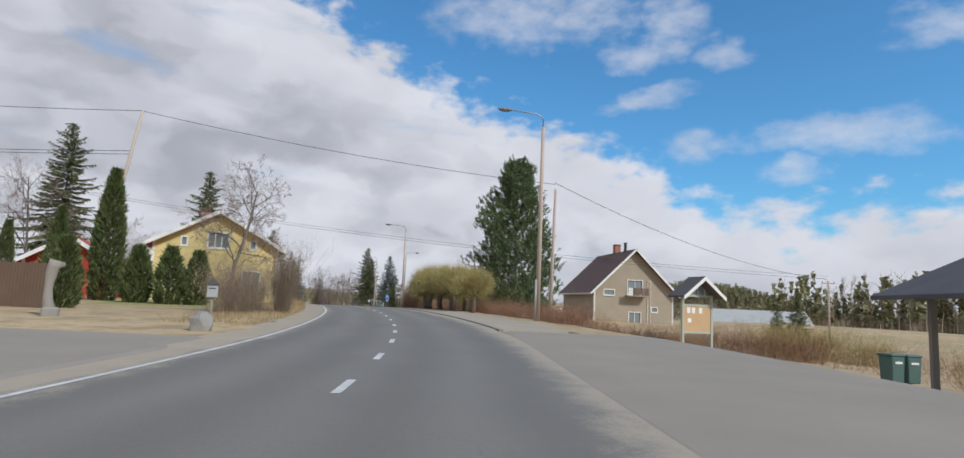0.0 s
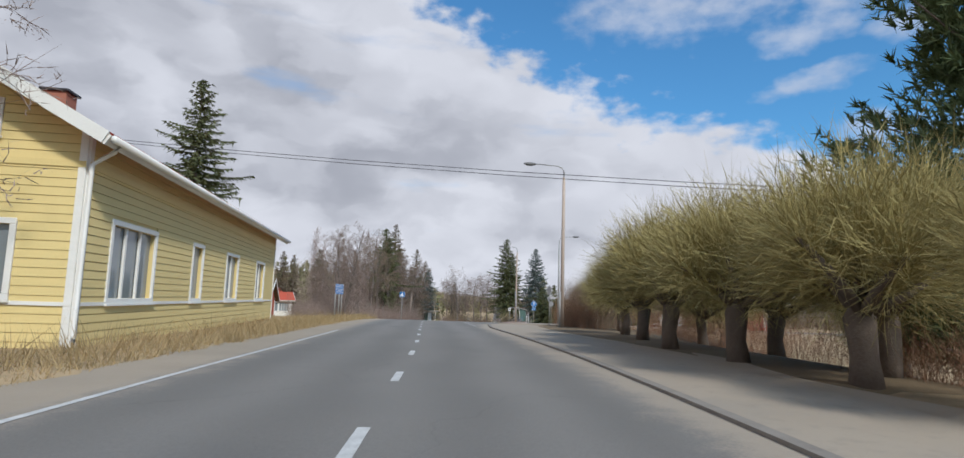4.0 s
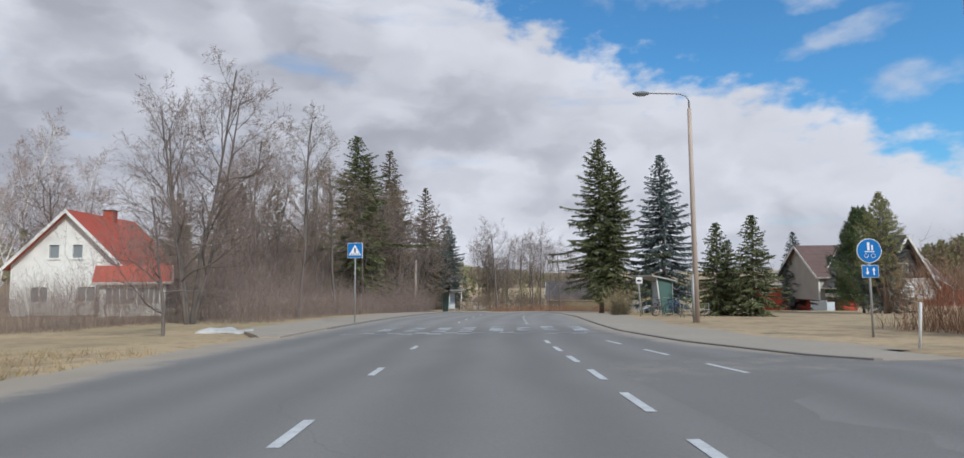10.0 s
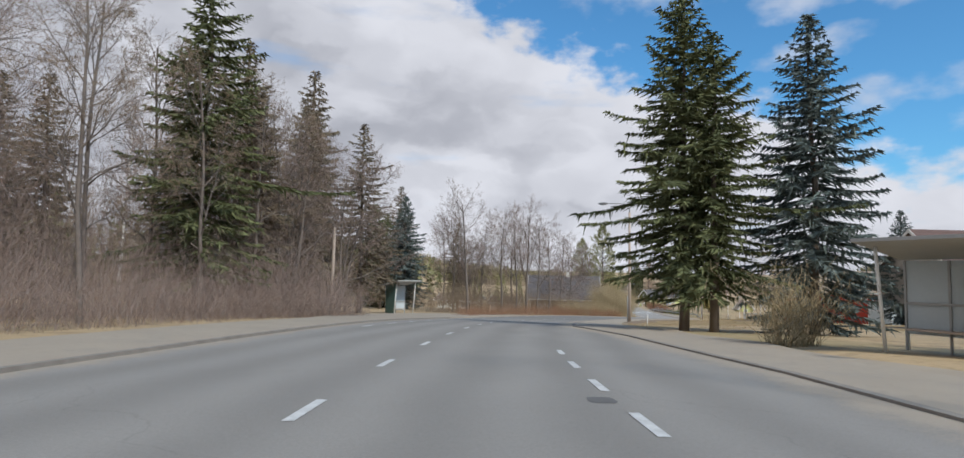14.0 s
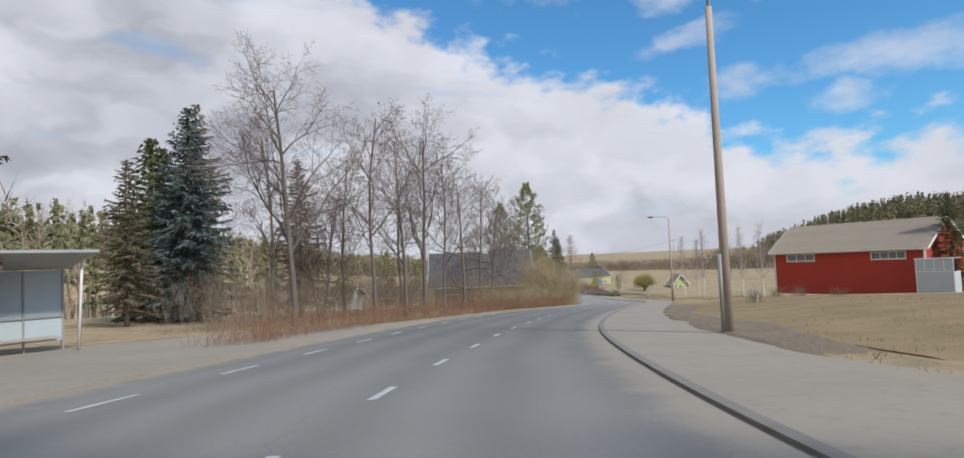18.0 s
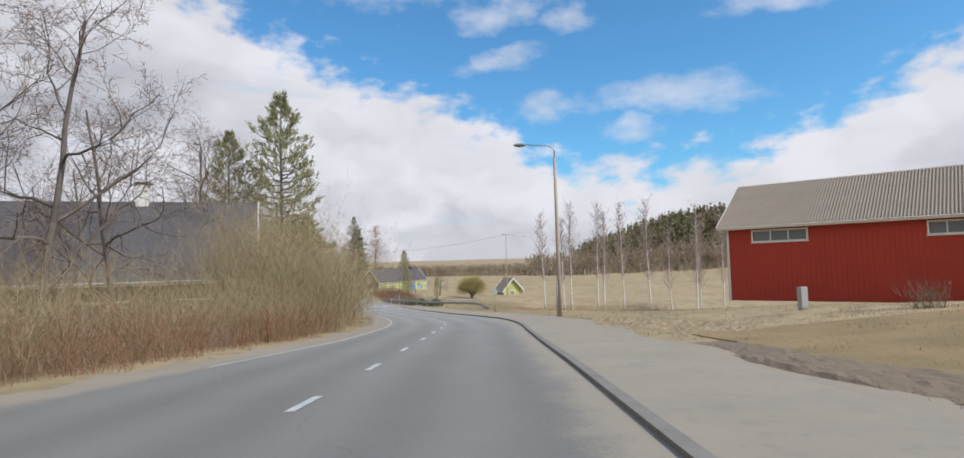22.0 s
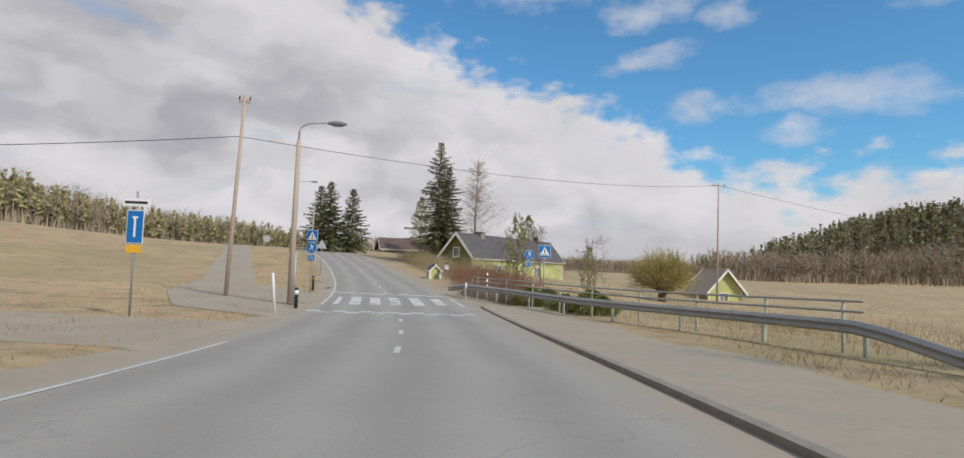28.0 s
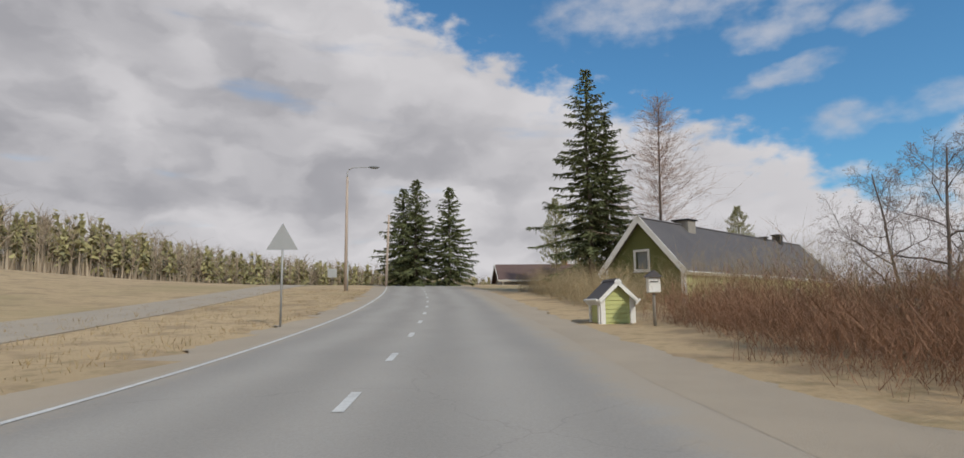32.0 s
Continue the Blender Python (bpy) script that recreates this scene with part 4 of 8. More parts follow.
# prototypes kept out of sight are moved to their first place
def plant(proto, places, group="", size0=1.0):
    """Set a prototype and its copies at rows of (x, y, scale, turn[, sink])."""
    for k, row in enumerate(places):
        x, y, sc, turn = row[:4]
        sink = row[4] if len(row) > 4 else 0.0
        m = Matrix.LocRotScale((x, y, gz(x, y) - 0.05 - sink), Euler((0, 0, radians(turn))), (sc, sc, sc))
        if k == 0:
            rest = [(r, None) for r in places[1:]]
            for r, _ in rest:
                s2 = r[4] if len(r) > 4 else 0.0
                c = copy_thing(proto, Matrix.Identity(4))
                c.matrix_basis = Matrix.LocRotScale((r[0], r[1], gz(r[0], r[1]) - 0.05 - s2), Euler((0, 0, radians(r[3]))), (r[2],) * 3)
                if group:
                    tagged(c, group=group)
            proto.matrix_basis = m
            if group:
                tagged(proto, group=group)


# ---------------------------------------------------------------- buildings
def wall_sheet(name, frame_m, width, z_at, holes, mat, parent, thick=0.16):
    """An upright wall in its own plane (u to the side, z up) with real openings; z_at: rows of (u, top)."""
    us = sorted({0.0, width, *[h[0] for h in holes], *[h[0] + h[2] for h in holes], *[p[0] for p in z_at]})
    us = [u for u in us if -1e-6 <= u <= width + 1e-6]
    tu, tz = zip(*z_at)
    V, Fc = [], []

    def add(quad):
        o = len(V)
        V.extend(quad)
        Fc.append(tuple(range(o, o + len(quad))))

    for a, b in zip(us, us[1:]):
        if b - a < 1e-4:
            continue
        mid = (a + b) / 2
        cuts = sorted([(h[1], h[1] + h[3]) for h in holes if h[0] - 1e-6 <= mid <= h[0] + h[2] + 1e-6])
        z = 0.0
        for lo, hi in cuts:
            add([(a, 0, z), (b, 0, z), (b, 0, lo), (a, 0, lo)])
            z = hi
        add([(a, 0, z), (b, 0, z), (b, 0, np.interp(b, tu, tz)), (a, 0, np.interp(a, tu, tz))])
    for u, z, w, h in holes:   # reveals
        c = [(u, z), (u + w, z), (u + w, z + h), (u, z + h)]
        for k in range(4):
            p, q = c[k], c[(k + 1) % 4]
            add([(p[0], 0, p[1]), (p[0], thick, p[1]), (q[0], thick, q[1]), (q[0], 0, q[1])])
    # inner face
    add([(0, thick, 0), (width, thick, 0)] + [(u, thick, np.interp(u, tu, tz)) for u in sorted(set(tu), reverse=True)])
    V = [frame_m @ Vector(v) for v in V]
    return mesh_object(name, V, Fc, mat, parent)


def window_part(frame_m, u, z, w, h, parent, casing=None, lights=2, trim=0.11, glass=None, cross=False):
    """A window: casing proud of the wall, bars, and panes set back."""
    casing = casing or M_WHITE
    bm = bmesh.new()
    for (su, sz, pu, pz) in ((w + 2 * trim, trim, 0, h), (w + 2 * trim, trim, 0, -trim), (trim, h, -(w + trim) / 2, 0), (trim, h, (w + trim) / 2, 0)):
        box_bm((su, 0.06, sz), (u + w / 2 + pu, -0.02, z + pz), 0.008, bm)
    for k in range(1, lights):
        box_bm((0.07, 0.05, h), (u + w * k / lights, 0.04, z), 0.0, bm)
    if cross:
        box_bm((w, 0.045, 0.045), (u + w / 2, 0.04, z + h * 0.62), 0.0, bm)
    box_bm((w + 0.3, 0.1, 0.04), (u + w / 2, -0.05, z - trim - 0.04), 0.0, bm)
    bmesh.ops.transform(bm, matrix=frame_m, verts=bm.verts)
    fr = part("window", bm, casing, parent)
    for k in range(lights):
        a, b = u + w * k / lights + 0.03, u + w * (k + 1) / lights - 0.03
        bm = box_bm((b - a, 0.02, h), ((a + b) / 2, 0.09, z))
        bmesh.ops.transform(bm, matrix=frame_m, verts=bm.verts)
        part("pane", bm, glass or M_GLASS, fr)
    return fr


def house(name, corner, along, length, width, z0, eave, apex, wall, roof, label, windows=(), boards=None, trim=None, over=0.55, chimney=(), belts=(), plinth=None, ridge_x=None, cat="house", board_pitch=0.17, vertical=False, roof_rows=0.0, hip=0.0):
    """A gabled building. Local x runs along the front, y to its left (inwards).
    windows: (side, u, z, w, h, lights); sides: front, near (x=0), far, back."""
    trim = trim or M_WHITE
    u = Vector((*along, 0)).normalized()
    e = empty(name, corner[0], corner[1], z0, math.degrees(math.atan2(u.y, u.x)))
    frames = {"front": (pose(0, 0, 0), length, [(0, eave), (length, eave)]),
              "near": (pose(0, width, 0, 0, 0, -90), width, [(0, eave), (width / 2, apex), (width, eave)]),
              "far": (pose(length, 0, 0, 0, 0, 90), width, [(0, eave), (width / 2, apex), (width, eave)]),
              "back": (pose(length, width, 0, 0, 0, 180), length, [(0, eave), (length, eave)])}
    for side, (fm, w, top) in frames.items():
        holes = [(a, z, ww, hh) for s, a, z, ww, hh, *_ in windows if s == side]
        wall_sheet("wall", fm, w, top, holes, wall, e)
        for s, a, z, ww, hh, *more in windows:
            if s == side:
                window_part(fm, a, z, ww, hh, e, trim, more[0] if more else 2)
        if boards and side in boards:
            tu, tz = zip(*top)
            if vertical:
                k = 0.0
                while k < w:
                    t = float(np.interp(k + 0.01, tu, tz))
                    z = 0.05
                    for lo, hi in sorted([(h[1] - 0.12, h[1] + h[3] + 0.12) for h in holes if h[0] - 0.15 < k < h[0] + h[2] + 0.12]) + [(t, t)]:
                        if lo - z > 0.1:
                            bm = box_bm((0.045, 0.022, lo - z), (k, -0.013, z))
                            bmesh.ops.transform(bm, matrix=fm, verts=bm.verts)
                            part("batten", bm, wall, e)
                        z = hi
                    k += board_pitch
            else:
                z = 0.5 if plinth else 0.05
                while z < max(tz) - 0.2:
                    lo_u = float(np.interp(z + board_pitch, tz[:2], tu[:2])) if tz[1] > tz[0] and z > tz[0] else 0.0
                    hi_u = w - lo_u
                    blocks = sorted([(h[0] - 0.12, h[0] + h[2] + 0.12) for h in holes if h[1] - 0.14 < z + board_pitch / 2 < h[1] + h[3] + 0.14]) + [(hi_u, hi_u)]
                    a = lo_u
                    for lo, hi in blocks:
                        if lo - a > 0.12:
                            bm = box_bm((lo - a, 0.02, board_pitch - 0.012), ((a + lo) / 2, -0.012, z))
                            for v in bm.verts:
                                if v.co.z < z + 0.02 and v.co.y < -0.01:
                                    v.co.y -= 0.012
                            bmesh.ops.transform(bm, matrix=fm, verts=bm.verts)
                            part("board", bm, wall, e)
                        a = hi
                    z += board_pitch
        # corner boards
        for cu in (0.0, w):
            bm = box_bm((0.13, 0.05, eave), (cu + (0.06 if cu == 0 else -0.06), -0.025, 0.0))
            bmesh.ops.transform(bm, matrix=fm, verts=bm.verts)
            part("corner_board", bm, trim, e)
        for bz, bh in belts:
            bm = box_bm((w, 0.05, bh), (w / 2, -0.03, bz))
            bmesh.ops.transform(bm, matrix=fm, verts=bm.verts)
            part("belt_board", bm, trim if bh < 0.1 else wall, e)
        if plinth:
            bm = box_bm((w + 0.1, 0.08, 0.45), (w / 2, -0.02, 0.0))
            bmesh.ops.transform(bm, matrix=fm, verts=bm.verts)
            part("plinth", bm, plinth, e)
    sl = (apex - eave) / (width / 2)
    ang = math.atan(sl)
    run = (width / 2 + over) / math.cos(ang)
    for sgn, m in ((1, pose(0, 0, apex + 0.1) @ pose(0, width / 2, 0) @ pose(0, 0, 0, math.degrees(ang), 0, 0)), (-1, pose(length, width / 2, apex + 0.1, 0, 0, 180) @ pose(0, 0, 0, math.degrees(ang), 0, 0))):
        bm = bmesh.new()
        L = length + 2 * over
        # slab runs from the ridge (y=0) down to y=-run
        if roof_rows:
            k, rows_n = 0, int(run / roof_rows)
            for k in range(rows_n):
                course = box_bm((L, roof_rows + 0.02, 0.05), (length / 2, -roof_rows * (k + 0.5), -0.02 - 0.012 * (k % 2)))
                bmesh.ops.transform(course, matrix=m, verts=course.verts)
                part("tile_course", course, roof, e)
        box_bm((L, run, 0.09), (length / 2, -run / 2, -0.12), 0.0, bm)
        bmesh.ops.transform(bm, matrix=m, verts=bm.verts)
        rp = part("roof", bm, roof, e)
        for gx2 in (-over - 0.02, length + over + 0.02):
            bm = box_bm((0.05, run, min(0.24, 0.11 * width)), (gx2, -run / 2, -0.12 - min(0.08, 0.04 * width)))
            bmesh.ops.transform(bm, matrix=m, verts=bm.verts)
            part("bargeboard", bm, trim, rp)
        bm = box_bm((L, 0.05, 0.2), (length / 2, -run - 0.02, -0.2))
        bmesh.ops.transform(bm, matrix=m, verts=bm.verts)
        part("fascia", bm, trim, rp)
    for cx, cy, cw, ch, cm in chimney:
        bm = box_bm((cw, cw, ch), (cx, cy, apex - 0.5), 0.02)
        c = part("chimney", bm, cm, e)
        part("cap", box_bm((cw + 0.16, cw + 0.16, 0.07), (cx, cy, apex - 0.5 + ch)), M_BLACK, c)
    return tagged(e, label, cat)


# ---------------------------------------------------------------- street furniture
def street_lamp(x, y, h, arm_to, z=None, reach=1.9, wood=True, lean=0.0, label="tall wooden street lamp pole with a curved steel arm"):
    """arm_to: direction (radians, world, from +x) of the arm."""
    z = gz(x, y) if z is None else z
    e = empty("street_lamp", x, y, z - 0.1, math.degrees(arm_to))
    tube_part("pole", [(0, 0, 0), (0, 0, h * 0.5), (0, 0, h - 0.7)], [0.125, 0.105, 0.085], M_WOODPOLE if wood else M_STEEL, e, sides=10)
    if wood:
        tube_part("base_sleeve", [(0.12, 0, 0), (0.12, 0, 2.2)], [0.07, 0.07], M_STEEL, e, "grey steel cable guard at the pole foot")
    pts = [(0, 0, h - 1.5), (0, 0, h - 0.35), (0.12, 0, h - 0.12), (0.4, 0, h), (reach, 0, h + 0.06)]
    tube_part("arm", pts, [0.05, 0.045, 0.04, 0.035, 0.03], M_STEEL, e, sides=7)
    bm = bmesh.new()
    bmesh.ops.create_uvsphere(bm, u_segments=12, v_segments=7, radius=0.5)
    bmesh.ops.scale(bm, vec=(0.82, 0.28, 0.2), verts=bm.verts)
    bmesh.ops.translate(bm, vec=(reach + 0.3, 0, h + 0.05), verts=bm.verts)
    hd = part("lamp_head", bm, M_LAMPGREY, e)
    bm = bmesh.new()
    bmesh.ops.create_uvsphere(bm, u_segments=10, v_segments=6, radius=0.5)
    bmesh.ops.scale(bm, vec=(0.55, 0.2, 0.14), verts=bm.verts)
    bmesh.ops.translate(bm, vec=(reach + 0.32, 0, h - 0.01), verts=bm.verts)
    part("lens", bm, M_GLASS, hd)
    return tagged(e, label, "street lamp", "street lamps along the road")


def plate(shape, w, h, mat, back, parent, m, name="plate", label=""):
    """A sign plate (rect, disc, tri) in the local xz plane, facing -y, with a grey back."""
    if shape == "rect":
        bm = box_bm((w, 0.012, h), (0, 0, -h / 2), 0.004)
    else:
        n = 28 if shape == "disc" else 3
        bm = bmesh.new()
        bmesh.ops.create_cone(bm, cap_ends=True, segments=n, radius1=w / 2, radius2=w / 2, depth=0.012)
        bmesh.ops.rotate(bm, matrix=Matrix.Rotation(math.pi / 2, 3, "X"), verts=bm.verts)
        if shape == "tri":
            lo = min(v.co.z for v in bm.verts)
            hi = max(v.co.z for v in bm.verts)
            if abs(hi) < abs(lo):
                bmesh.ops.rotate(bm, matrix=Matrix.Rotation(math.pi, 3, "Y"), verts=bm.verts)
    bmesh.ops.transform(bm, matrix=m, verts=bm.verts)
    return part(name, bm, mat, parent, label)


def road_sign(x, y, panels, facing, label, z=None, pole_h=None, lean=(0, 0), pole=None, radius=0.03, cat="road sign"):
    """panels: (kind, height of centre, size). facing: heading (radians, left from +y) of the traffic that reads it."""
    z = gz(x, y) if z is None else z
    e = new("road_sign")
    e.matrix_world = pose(x, y, z - 0.05, lean[0], lean[1], math.degrees(facing))
    top = pole_h or max(p[1] for p in panels) + 0.3
    tube_part("post", [(0, 0.04, 0), (0, 0.04, top)], [radius, radius], pole or M_STEEL, e, sides=8)
    for kind, zc, sz in panels:
        m = Matrix.Translation((0, 0, zc))
        f = Matrix.Translation((0, -0.010, zc))
        g = Matrix.Translation((0, -0.018, zc))
        if kind == "crossing":
            p = plate("rect", sz, sz, M_BLUE, M_STEEL, e, m, "plate")
            plate("rect", sz * 1.05, sz * 1.05, M_SIGNWHITE, None, e, Matrix.Translation((0, 0.008, zc)), "rim")
            plate("tri", sz * 0.98, 0, M_SIGNWHITE, None, p, Matrix.Translation((0, -0.010, zc - sz * 0.09)), "triangle")
            for bx in (-0.24, -0.08, 0.08, 0.24):
                part("stripe", box_bm((0.07 * sz, 0.006, 0.10 * sz), (bx * sz, -0.018, zc - 0.31 * sz)), M_BLACK, p)
            part("symbol", box_bm((0.09 * sz, 0.006, 0.34 * sz), (0, -0.018, zc - 0.17 * sz)), M_BLACK, p)
        elif kind in ("shared", "keep"):
            p = plate("disc", sz, 0, M_BLUE, None, e, m, "plate")
            plate("disc", sz * 1.06, 0, M_SIGNWHITE, None, e, Matrix.Translation((0, 0.008, zc)), "rim")
            if kind == "shared":
                for w2, h2, bx, bz in ((0.10, 0.34, -0.04, 0.02), (0.07, 0.22, 0.12, 0.02), (0.42, 0.035, 0, -0.06)):
                    part("symbol", box_bm((w2 * sz, 0.006, h2 * sz), (bx * sz, -0.012, zc + bz * sz)), M_SIGNWHITE, p)
                for bx in (-0.15, 0.15):
                    ring = [(bx * sz + 0.085 * sz * math.cos(a), -0.014, zc - 0.22 * sz + 0.085 * sz * math.sin(a)) for a in np.linspace(0, 2 * math.pi, 15)]
                    tube_part("wheel_mark", ring, [0.012 * sz] * 15, M_SIGNWHITE, p, sides=4)
                continue
            else:
                bm = bmesh.new()
                box_bm((0.13 * sz, 0.006, 0.6 * sz), (0, -0.012, -0.3 * sz), 0, bm)
                bmesh.ops.rotate(bm, matrix=Matrix.Rotation(radians(40), 3, "Y"), verts=bm.verts)
                bmesh.ops.translate(bm, vec=(0, 0, zc), verts=bm.verts)
            part("symbol", bm, M_SIGNWHITE, p)
        elif kind in ("arrows", "blueplate"):
            p = plate("rect", sz, sz * 0.75, M_BLUE, None, e, m, "plate")
            plate("rect", sz * 1.06, sz * 0.8, M_SIGNWHITE, None, e, Matrix.Translation((0, 0.008, zc)), "rim")
            for bx, sg in ((-0.2, -1), (0.2, 1)):
                mid = zc
                v = [(bx * sz - 0.035 * sz, -0.013, mid - sg * 0.22 * sz), (bx * sz + 0.035 * sz, -0.013, mid - sg * 0.22 * sz), (bx * sz + 0.035 * sz, -0.013, mid + sg * 0.05 * sz), (bx * sz + 0.12 * sz, -0.013, mid + sg * 0.05 * sz), (bx * sz, -0.013, mid + sg * 0.24 * sz), (bx * sz - 0.12 * sz, -0.013, mid + sg * 0.05 * sz), (bx * sz - 0.035 * sz, -0.013, mid + sg * 0.05 * sz)]
                mesh_object("arrow", v, [tuple(range(7))[::sg]], M_SIGNWHITE, p)
        elif kind == "yellow":
            p = plate("rect", sz, sz * 0.5, M_SIGNYELLOW, None, e, m, "plate", "small yellow plate")
        elif kind == "white":
            p = plate("rect", sz, sz * 0.3, M_SIGNWHITE, None, e, m, "plate", "narrow white name plate")
            bm = bmesh.new()
            box_bm((sz * 0.8, 0.006, sz * 0.09), (0, -0.012, zc - sz * 0.045), 0, bm)
            part("bar", bm, M_BLACK, p)
        elif kind == "deadend":
            p = plate("rect", sz * 0.8, sz * 1.7, M_BLUE, None, e, m, "plate")
            plate("rect", sz * 0.87, sz * 1.76, M_SIGNWHITE, None, e, Matrix.Translation((0, 0.008, zc)), "rim")
            part("symbol", box_bm((0.10 * sz, 0.006, 1.0 * sz), (0, -0.012, zc - 0.55 * sz)), M_SIGNWHITE, p)
            part("symbol", box_bm((0.28 * sz, 0.006, 0.10 * sz), (0, -0.012, zc + 0.45 * sz)), M_SIGNWHITE, p)
        elif kind == "disc_back":
            plate("disc", sz, 0, M_SIGNBACK, None, e, m, "plate", "grey back of a round sign")
        elif kind == "tri_back":
            plate("tri", sz * 1.15, 0, M_SIGNBACK, None, e, m, "plate", "grey back of a triangular sign")
        elif kind == "rect_back":
            plate("rect", sz, sz, M_SIGNBACK, None, e, m, "plate", "grey back of a square sign")
        elif kind == "bus":
            p = plate("rect", sz, sz, M_SIGNWHITE, None, e, m, "plate")
            bm = box_bm((sz * 0.7, 0.006, sz * 0.3), (0, -0.012, zc - sz * 0.2), 0.02)
            part("symbol", bm, M_BLACK, p)
    return tagged(e, label, cat)


def lettering(text, size, mat, parent, x, y, z):
    c = bpy.data.curves.new("lettering", "FONT")
    c.body, c.size, c.extrude, c.align_x, c.align_y = text, size, 0.002, "CENTER", "CENTER"
    c.materials.append(mat)
    o = new("lettering", c)
    o.parent = parent
    o.matrix_local = pose(x, y, z, 90, 0, 0)
    return o


def direction_sign(x, y, boards, facing, label, posts, z=None, lean=0.0):
    """boards: (text, centre height, width, height, letter size, point side)."""
    z = gz(x, y) if z is None else z
    e = new("direction_sign")
    e.matrix_world = pose(x, y, z - 0.05, 0, 0, math.degrees(facing))
    top = max(b[1] + b[3] / 2 for b in boards)
    for px in posts:
        tube_part("post", [(px, 0.06, 0), (px, 0.06, top)], [0.055, 0.055], M_STEEL, e, sides=8)
    for text, zc, w, h, ls, side in boards:
        bm = box_bm((w, 0.02, h), (0, 0, zc - h / 2), 0.004)
        p = part("board", bm, M_BLUE, e)
        bm = bmesh.new()
        for (sx, sz2, cx, cz) in ((w, 0.025, 0, h / 2 - 0.02), (w, 0.025, 0, -h / 2 + 0.02), (0.025, h, -w / 2 + 0.02, 0), (0.025, h, w / 2 - 0.02, 0)):
            box_bm((sx, 0.004, sz2), (cx, -0.012, zc + cz - sz2 / 2), 0, bm)
        part("border", bm, M_SIGNWHITE, p)
        if side:
            v = [(side * w / 2, -0.013, zc), (side * (w / 2 - 0.14), -0.013, zc - h / 2), (side * w / 2, -0.013, zc - h / 2), (side * (w / 2 - 0.14), -0.013, zc + h / 2), (side * w / 2, -0.013, zc + h / 2)]
            mesh_object("point", v, [(0, 1, 2), (0, 3, 4)], M_SIGNWHITE, p)
        t = lettering(text, ls, M_SIGNWHITE, p, -side * 0.06, -0.014, zc)
    return tagged(e, label, "road sign")


def pole(x, y, h, label, lean=(0.0, 0.0), cross=0, z=None, r=0.11, arm=1.5):
    z = gz(x, y) if z is None else z
    e = new("utility_pole")
    e.matrix_world = pose(x, y, z - 0.1, lean[0], lean[1], 0)
    tube_part("mast", [(0, 0, 0), (0, 0, h * 0.5), (0, 0, h)], [r * 1.15, r, r * 0.8], M_WOODPOLE, e, sides=8)
    for k in range(cross):
        c = part("crossarm", box_bm((arm, 0.09, 0.11), (0, 0, h - 0.35 - 0.5 * k)), M_WOODPOLE, e)
        for ix in (-0.43 * arm, 0, 0.43 * arm):
            tube_part("insulator", [(ix, 0, h - 0.24 - 0.5 * k), (ix, 0, h - 0.06 - 0.5 * k)], [0.035, 0.025], M_BLACK, c, sides=6)
    return tagged(e, label, "utility pole")


def wire(a, b, sag, label="thin black overhead cable"):
    a, b = Vector(a), Vector(b)
    pts = [a.lerp(b, t) - Vector((0, 0, 4 * sag * t * (1 - t))) for t in np.linspace(0, 1, 13)]
    v, f = tube(pts, [0.018] * 13, 4)
    return tagged(mesh_object("cable", v, f, M_BLACK), label, "cable")


